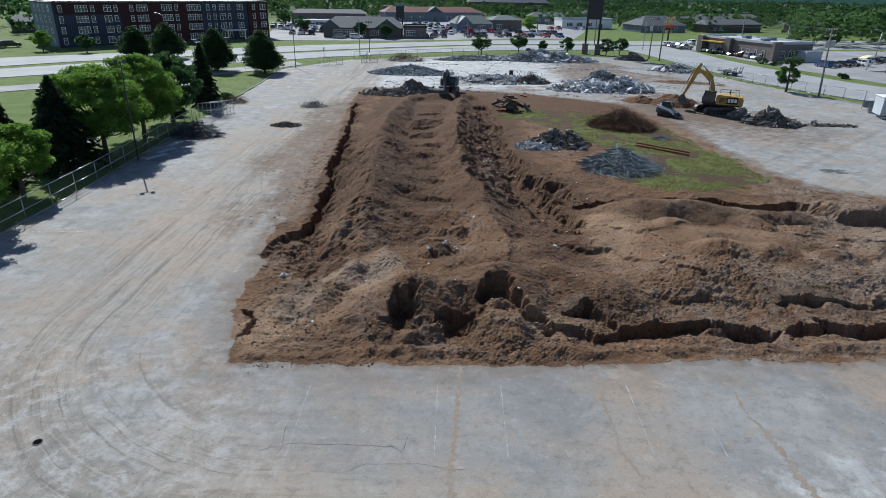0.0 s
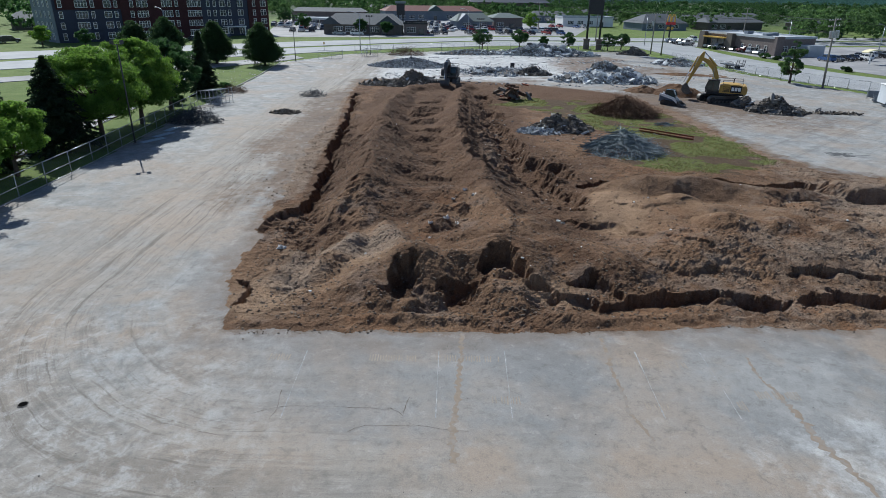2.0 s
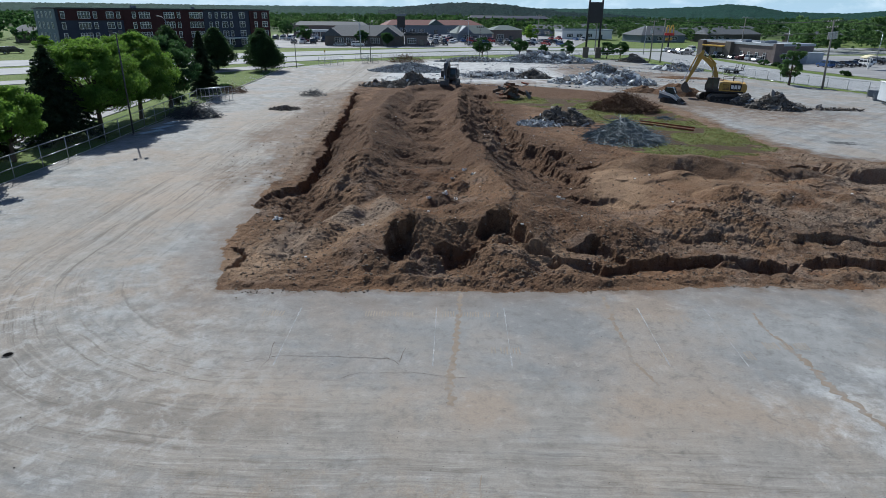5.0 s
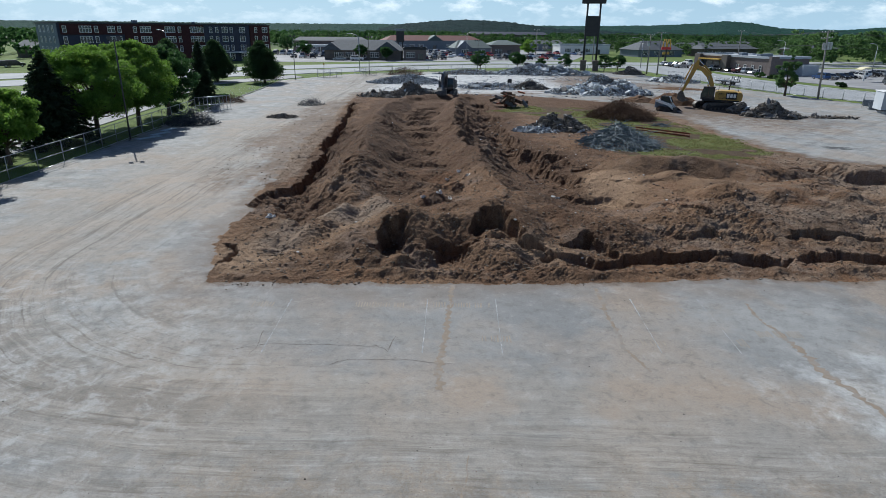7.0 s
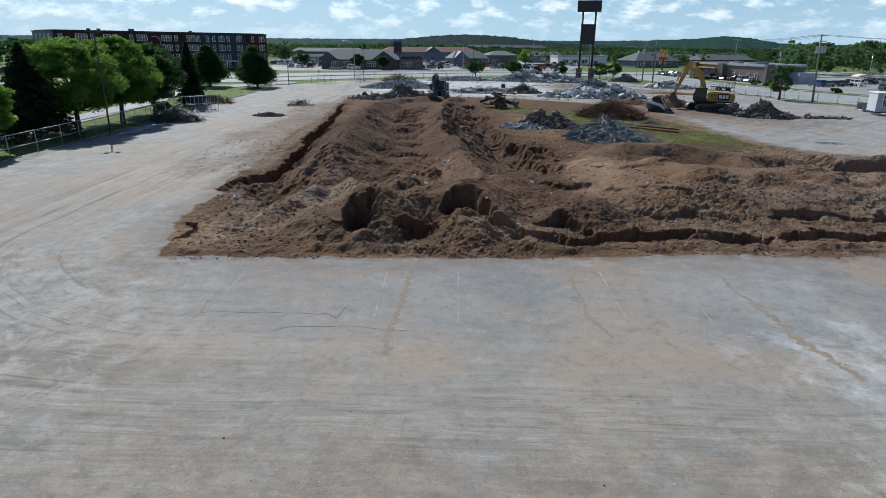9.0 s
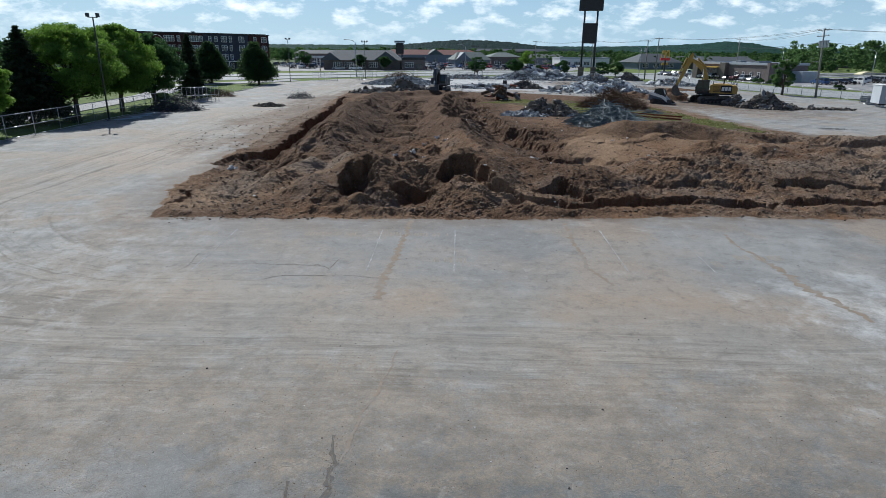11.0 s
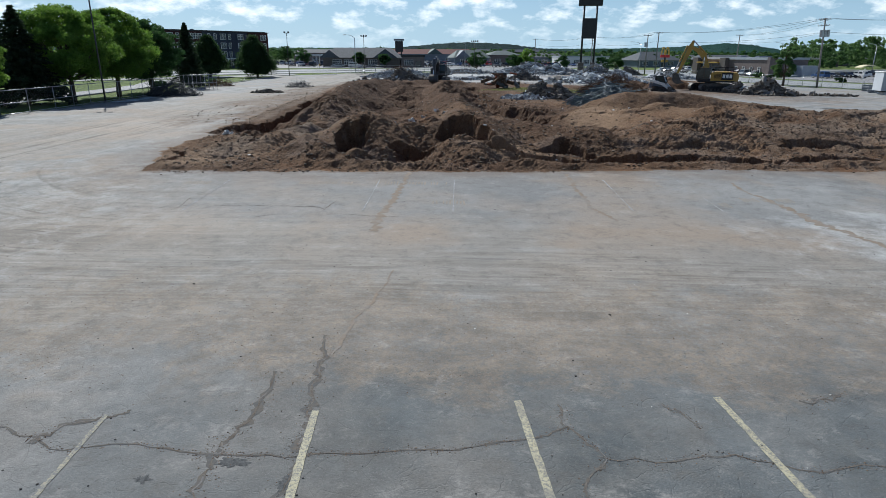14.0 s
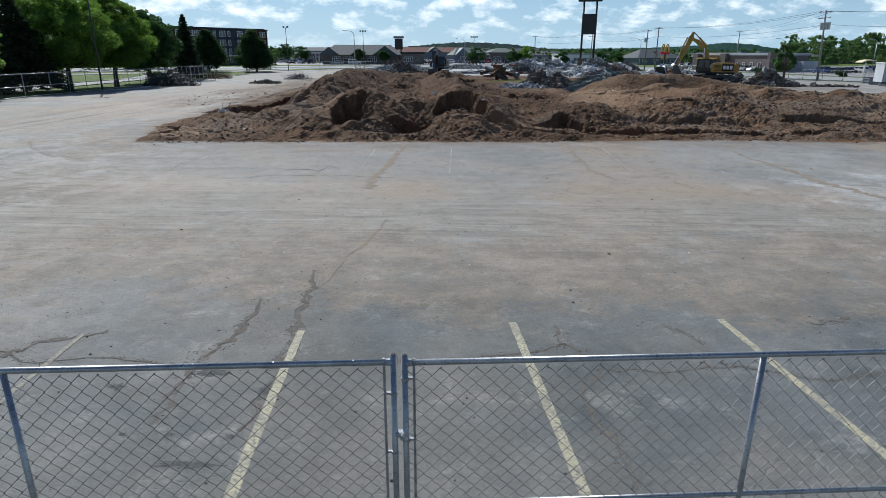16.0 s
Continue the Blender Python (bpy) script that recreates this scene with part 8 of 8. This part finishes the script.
M_OIL = oil_material()
for k, (bx_, by_, bw_, bh_) in enumerate(((-0.29, 5.95, 0.22, 0.09), (0.42, 5.61, 0.09, 0.16), (-1.2, 5.62, 0.1, 0.07), (0.34, 4.77, 0.05, 0.04), (-0.24, 4.79, 0.05, 0.04), (-0.68, 4.78, 0.04, 0.03), (0.1, 4.37, 0.3, 0.05))):
    blot("oil_stain", bx_, by_, bw_, bh_, M_OIL, "dark oil stain on the asphalt", 1 + k)


def manhole(x, y):
    z = ground_at(x, y)
    ob = empty("catch_basin", pose(x, y, z), "small dark open drain in the asphalt", "drain")
    b = B()
    n = 24
    for k in range(n):
        a0, a1 = 2 * math.pi * k / n, 2 * math.pi * (k + 1) / n
        v = [b.verts.new((math.cos(a) * r, math.sin(a) * r, h)) for a, r, h in ((a0, 0.15, 0.02), (a1, 0.15, 0.02), (a1, 0.19, 0.012), (a0, 0.19, 0.012))]
        b.faces.new(v)
    part("ring", b, M_SLAB_DARK, ob)
    # flat black disc: the hole's inner shade is painted, nothing is cut
    part("hole_shade", disc(B(), (0, 0, 0.012), (0, 0, 1), 0.155, 0.01, 24), paint("hole_shade_black", (0.006, 0.006, 0.006), 1.0, 0, 0.0), ob, "black disc standing in for the shade down the hole")


manhole(-15.55, 17.95)
blot("damp_stain", 38.6, 60.2, 2.1, 0.9, M_OIL, "dark damp patch on the asphalt", 7)


def plank(x, y, turn, length, w, mat, label):
    b = box(B(), (0, 0, 0.05), (length, w, 0.05), bevel=0.008)
    ob = new("sheet", to_mesh("sheet", b, mat))
    ob.matrix_basis = pose(x, y, ground_at(x, y), 0, 0, turn)
    tagged(ob, label, "sheet", "loose sheets")


M_SHEET = paint("pale_blue_sheet", (0.36, 0.44, 0.5), 0.6, vary=0.12, dirt=0.3)
for sx, sy, st, sl in ((-29.8, 58.6, 62, 2.6), (-29.9, 61.2, 70, 2.4), (-30.3, 64.0, 80, 2.0)):
    plank(sx, sy, st, sl, 0.7, M_SHEET, "pale blue sheet lying by the fence")


def barrel(x, y):
    ob = empty("barrel", pose(x, y, ground_at(x, y)), "black upright drum on the bare slab", "drum")
    b = disc(B(), (0, 0, 0.45), (0, 0, 1), 0.42, 0.9, 18)
    for z in (0.3, 0.6):
        disc(b, (0, 0, z), (0, 0, 1), 0.44, 0.05, 18)
    part("body", b, M_BLACK, ob)
    part("lid", disc(B(), (0, 0, 0.915), (0, 0, 1), 0.43, 0.03, 18), M_DARK, ob)


barrel(11.4, 128.6)


def crate(x, y, turn):
    ob = empty("pallet_crate", pose(x, y, ground_at(x, y), 0, 0, turn), "grey steel crate standing by the fence", "crate")
    b = B()
    for u in (-0.9, 0, 0.9):
        for v in (-0.55, 0.55):
            beam(b, (u, v, 0), (u, v, 0.95), 0.06, 0.06)
    part("frame", b, M_GALV, ob)
    for z in (0.15, 0.4, 0.65, 0.9):
        for v in (-0.58, 0.58):
            part("slat", box(B(), (0, v, z), (1.9, 0.03, 0.14)), M_PALE, ob)
    part("floor", box(B(), (0, 0, 0.08), (1.9, 1.1, 0.06)), M_POLE, ob)


crate(66.2, 97.6, -25)
crate(69.0, 103.5, -25)


def marker(x, y, h):
    ob = empty("road_marker", pose(x, y, at_z(x, y)), "slim post with a small yellow plate by the road", "marker", "road markers")
    part("post", tube(B(), [(0, 0, 0), (0, 0, h)], 0.05, 0.05, 6), M_POLE, ob)
    part("plate", box(B(), (0, -0.04, h - 0.3), (0.35, 0.03, 0.5)), M_YELLOW, ob)


marker(-33.0, 157.5, 2.2)
marker(-58.0, 152.0, 2.2)

# stones and clods strewn over the asphalt and soil
CLODS = []
rngk = np.random.RandomState(9)
for k in range(6):
    bm = B()
    bmesh.ops.create_icosphere(bm, subdivisions=1, radius=1.0)
    for v in bm.verts:
        v.co = Vector(v.co) * (0.75 + 0.5 * rngk.rand())
        v.co.z *= 0.5
    CLODS.append(np.array([v.co[:] for v in bm.verts]))
    bm.verts.index_update()
    CLOD_F = np.array([[v.index for v in f.verts] for f in bm.faces])
    bm.free()


def clods(name, xy, sizes, mat, label, heights, seed):
    rng = np.random.RandomState(seed)
    V, F = [], []
    for k in range(len(sizes)):
        a = rng.rand() * 6.28
        c, s = math.cos(a), math.sin(a)
        v = CLODS[k % 6] * sizes[k]
        v = np.stack([v[:, 0] * c - v[:, 1] * s, v[:, 0] * s + v[:, 1] * c, v[:, 2]], 1)
        V.append(v + np.array([xy[k, 0], xy[k, 1], heights[k] + sizes[k] * 0.25]))
        F.append(CLOD_F + 12 * k)
    tagged(new(name, rows_mesh(name, np.concatenate(V), np.concatenate(F), mat)), label, "stones", kind="stuff")


M_CLOD = stone_material("soil_clods", (0.06, 0.045, 0.034), (0.2, 0.152, 0.112), (0.24, 0.195, 0.15))
M_GRIT = stone_material("dark_grit", (0.035, 0.034, 0.034), (0.16, 0.15, 0.14), (0.1, 0.085, 0.07))
M_BROWN_GRIT = stone_material("brown_grit", (0.075, 0.055, 0.042), (0.25, 0.18, 0.125), (0.2, 0.14, 0.1))
M_PALE_BIT = stone_material("pale_litter", (0.4, 0.39, 0.37), (0.75, 0.75, 0.73), (0.55, 0.53, 0.5), 0.2)


def strew():
    rng = np.random.RandomState(15)
    # grit on the near asphalt
    xy = np.stack([rng.uniform(-12, 18, 1500), rng.uniform(3.2, 14.5, 1500)], 1)
    h = np.array([ground_at(*p) for p in xy])
    clods("grit", xy, 0.004 + 0.013 * rng.rand(1500) ** 4, M_GRIT, "dark grit and small stones on the asphalt", h, 1)
    xy = np.stack([rng.uniform(-20, 26, 260), rng.uniform(8, 23, 260)], 1)
    h = np.array([ground_at(*p) for p in xy])
    clods("stones", xy, 0.008 + 0.022 * rng.rand(260) ** 5, M_GRIT, "scattered stones on the dusty asphalt", h, 2)
    # brown grit lodged in and beside the cracks
    pts, size = [], []
    for way, w, k in CRACK_WAYS:
        if k > 9:
            continue
        for (ax, ay), (bx, by) in zip(way, way[1:]):
            dense = 0.3 + 1.4 * rng.rand()
            for q in range(int(math.dist((ax, ay), (bx, by)) * 170 * dense)):
                t = rng.rand()
                pts.append((ax + (bx - ax) * t + rng.normal() * w * 0.75, ay + (by - ay) * t + rng.normal() * w * 0.75))
                size.append(0.0022 + 0.0085 * rng.rand() ** 3)
    h = np.array([ground_at(*p) for p in pts])
    clods("crack_grit", np.array(pts), np.array(size), M_BROWN_GRIT, "brown grit lodged along the cracks", h, 8)
    n = 5200
    xy = np.stack([rng.uniform(-9, 15, n), 7.0 + 5.5 * rng.rand(n) ** 1.3], 1)
    xy = xy[fbm(xy[:, 0] * 0.6, xy[:, 1] * 0.9, 4, 0.6) > 0.02]
    h = np.array([ground_at(*p) for p in xy])
    clods("grit_brown", xy, 0.003 + 0.01 * rng.rand(len(xy)) ** 3, M_BROWN_GRIT, "brown grit strewn over the asphalt", h, 9)
    xy = np.stack([rng.uniform(-8, 13, 60), rng.uniform(3.2, 13, 60)], 1)
    h = np.array([ground_at(*p) for p in xy])
    clods("pale_specks", xy, 0.006 + 0.012 * rng.rand(60) ** 2, M_PALE_BIT, "pale scraps lying on the asphalt", h, 10)
    # clods fallen along the edges of the dig
    n = 1800
    t = rng.rand(n)
    x = np.interp(t, [0, 0.55, 0.56, 1.0], [-9.6, 40, -10.6, -15])
    y = np.where(t < 0.555, np.interp(x, [-11, 0, 10, 21, 40], [22.7, 23.5, 24.2, 25.1, 26.5]), np.interp(x, [-15, -13.6, -12.3, -10.6], [68, 50, 38, 23.4]))
    off = np.abs(rng.normal(size=n)) * 0.4 + 0.05 - 0.5 * (rng.rand(n) < 0.08)
    x = np.where(t < 0.555, x, x + off * 0.8 + 0.25)
    y = np.where(t < 0.555, y + off, y)
    h = fall(x, y)
    inn = inside(x, y, DIG) > 0.1
    h = h + np.where(inn, soil_height(x, y), 0)
    clods("clods", np.stack([x, y], 1), 0.01 + 0.06 * rng.rand(n) ** 4, M_CLOD, "clods of soil along the edge of the dig", h, 3)
    # clods over the soil itself
    n = 46000
    x, y = rng.uniform(-11, 36, n), 24.5 + 34 * rng.rand(n) ** 1.3
    keep = inside(x, y, DIG) > 1.0
    x, y = x[keep], y[keep]
    h = fall(x, y) + soil_height(x, y)
    keep = (x < 9.5) | (x > 22) | (y < 34.5) | (y > 43) | (rng.rand(len(x)) < 0.3)
    x, y, h = x[keep], y[keep], h[keep]
    clods("clods_soil", np.stack([x, y], 1), 0.014 + 0.07 * rng.rand(len(x)) ** 6, M_CLOD, "clods lying on the dug soil", h, 4)
    n = 110
    x, y = rng.uniform(-9, 26, n), 25 + 40 * rng.rand(n)
    keep = inside(x, y, DIG) > 1.0
    x, y = x[keep], y[keep]
    h = fall(x, y) + soil_height(x, y)
    clods("litter", np.stack([x, y], 1), 0.03 + 0.07 * rng.rand(len(x)) ** 3, M_PALE_BIT, "pale scraps of concrete and paper in the soil", h + 0.02, 5)
    x, y = np.array([0.72, -0.16, 1.23, 0.16, 6.67, 6.95, -1.52, -9.68, -0.6]), np.array([42.2, 40.9, 41.2, 36.6, 37.5, 37.2, 35.8, 31.5, 36.4])
    for px_, py_, pz_ in zip(x, y, fall(x, y) + soil_height(x, y)):
        v, f = chunk_cloud(rng, 4, 0.16, 0.1, 0.03, 0.12, 0.34, flat=0.35)
        tagged(new("scrap", rows_mesh("scrap", v + np.array([px_, py_, pz_ + 0.03]), f, M_PALE_BIT)), "crumpled white scrap lying in the soil", "scrap", "scraps in the soil")
    # broken pieces over the spill west of the dig and over the bare slab
    n = 1500
    y = 40 + 52 * rng.rand(n)
    x = np.interp(y, [38, 50, 64.5, 88, 107], [-12.3, -13.6, -14.7, -15.6, -16.4]) - 0.2 - 5.5 * rng.rand(n) ** 1.6
    clods("spill_clods", np.stack([x, y], 1), 0.012 + 0.07 * rng.rand(n) ** 7, M_CLOD, "clods and broken pieces on the spilled soil", fall(x, y), 16)
    n = 5200
    x, y = rng.uniform(-13, 46, n), rng.uniform(103, 152, n)
    keep = fbm(x * 0.12 + 4, y * 0.16, 3) > 0.04
    x, y = x[keep], y[keep]
    clods("strewn_rubble", np.stack([x, y], 1), 0.05 + 0.2 * rng.rand(len(x)) ** 4, M_RUBBLE, "broken concrete strewn over the bare slab", fall(x, y), 17)
    n = 500
    x, y = rng.uniform(4, 24, n), rng.uniform(54, 74, n)
    keep = fbm(x * 0.25 + 2, y * 0.25, 3) > 0.03
    x, y = x[keep], y[keep]
    clods("strewn_blocks", np.stack([x, y], 1), 0.03 + 0.14 * rng.rand(len(x)) ** 3, M_RUBBLE_DARK, "dark broken pieces strewn about the heaps", fall(x, y), 18)
    # pale litter in the grass of the north-west verge
    n = 240
    t = rng.rand(n)
    x = -34.4 - 2.4 * t - 8 * rng.rand(n) ** 1.8
    y = 90 + 39 * t
    clods("verge_litter", np.stack([x, y], 1), 0.03 + 0.13 * rng.rand(n) ** 4, M_PALE_BIT, "pale broken pieces and litter in the grass", fall(x, y) - 0.04, 6)


strew()


M_KERB = paint("worn_kerb_concrete", (0.36, 0.35, 0.325), 0.9, vary=0.2, scale=2.0, bump=0.3, dirt=0.6)


def kerb_line():
    """Pale worn kerb stones along the north-west edge of the lot."""
    ways = [(-33.4, 82), (-34.9, 110), (-36.6, 130.4)]
    stone = to_mesh("kerb_stone", box(B(), (0, 0, -0.03), (0.15, 1.78, 0.26), bevel=0.03), M_KERB)
    kerb = empty("kerb", pose(0, 0, 0), "pale concrete kerb between lot and grass verge", "kerb", kind="structure")
    rng = np.random.RandomState(71)
    for (ax, ay), (bx, by) in zip(ways, ways[1:]):
        n = int(math.dist((ax, ay), (bx, by)) / 1.8)
        for k in range(n):
            t = (k + 0.5) / n
            x, y = ax + (bx - ax) * t, ay + (by - ay) * t
            q = new("kerb_stone", stone)
            q.parent = kerb
            q.matrix_basis = pose(x - 0.05, y, at_z(x, y) - 0.03 + 0.02 * rng.normal(), rng.normal(), rng.normal() * 2, math.degrees(math.atan2(by - ay, bx - ax)) - 90 + rng.normal())


kerb_line()


def grass_tufts():
    rng = np.random.RandomState(21)
    n = 60000
    x, y = rng.uniform(5, 31, n), rng.uniform(50, 97, n)
    g = inside(x, y, GRASS) + 1.6 * fbm(x * 0.3, y * 0.3, 3)
    keep = (g > -0.6) & (fbm(x * 0.2 + 9, y * 0.3, 3) < 0.13) & (fbm(x * 0.9 + 3, y * 0.9, 2) > -0.2)
    x, y = x[keep], y[keep]
    h = 0.05 + 0.1 * rng.rand(len(x))
    a = rng.rand(len(x)) * 6.28
    z = fall(x, y) - 0.02
    w = 0.06
    v = np.stack([np.stack([x - np.cos(a) * w, y - np.sin(a) * w, z], 1), np.stack([x + np.cos(a) * w, y + np.sin(a) * w, z], 1),
                  np.stack([x + rng.normal(size=len(x)) * 0.07, y + rng.normal(size=len(x)) * 0.07, z + h], 1)], 1).reshape(-1, 3)
    m = leaf_material("weedy_grass_blades", (0.08, 0.1, 0.025), (0.165, 0.175, 0.055), (0.24, 0.225, 0.1))
    tagged(new("grass_tufts", rows_mesh("grass_tufts", v, np.arange(len(v)).reshape(-1, 3), m)), "weedy grass tufts on the island", "grass", kind="stuff")


grass_tufts()
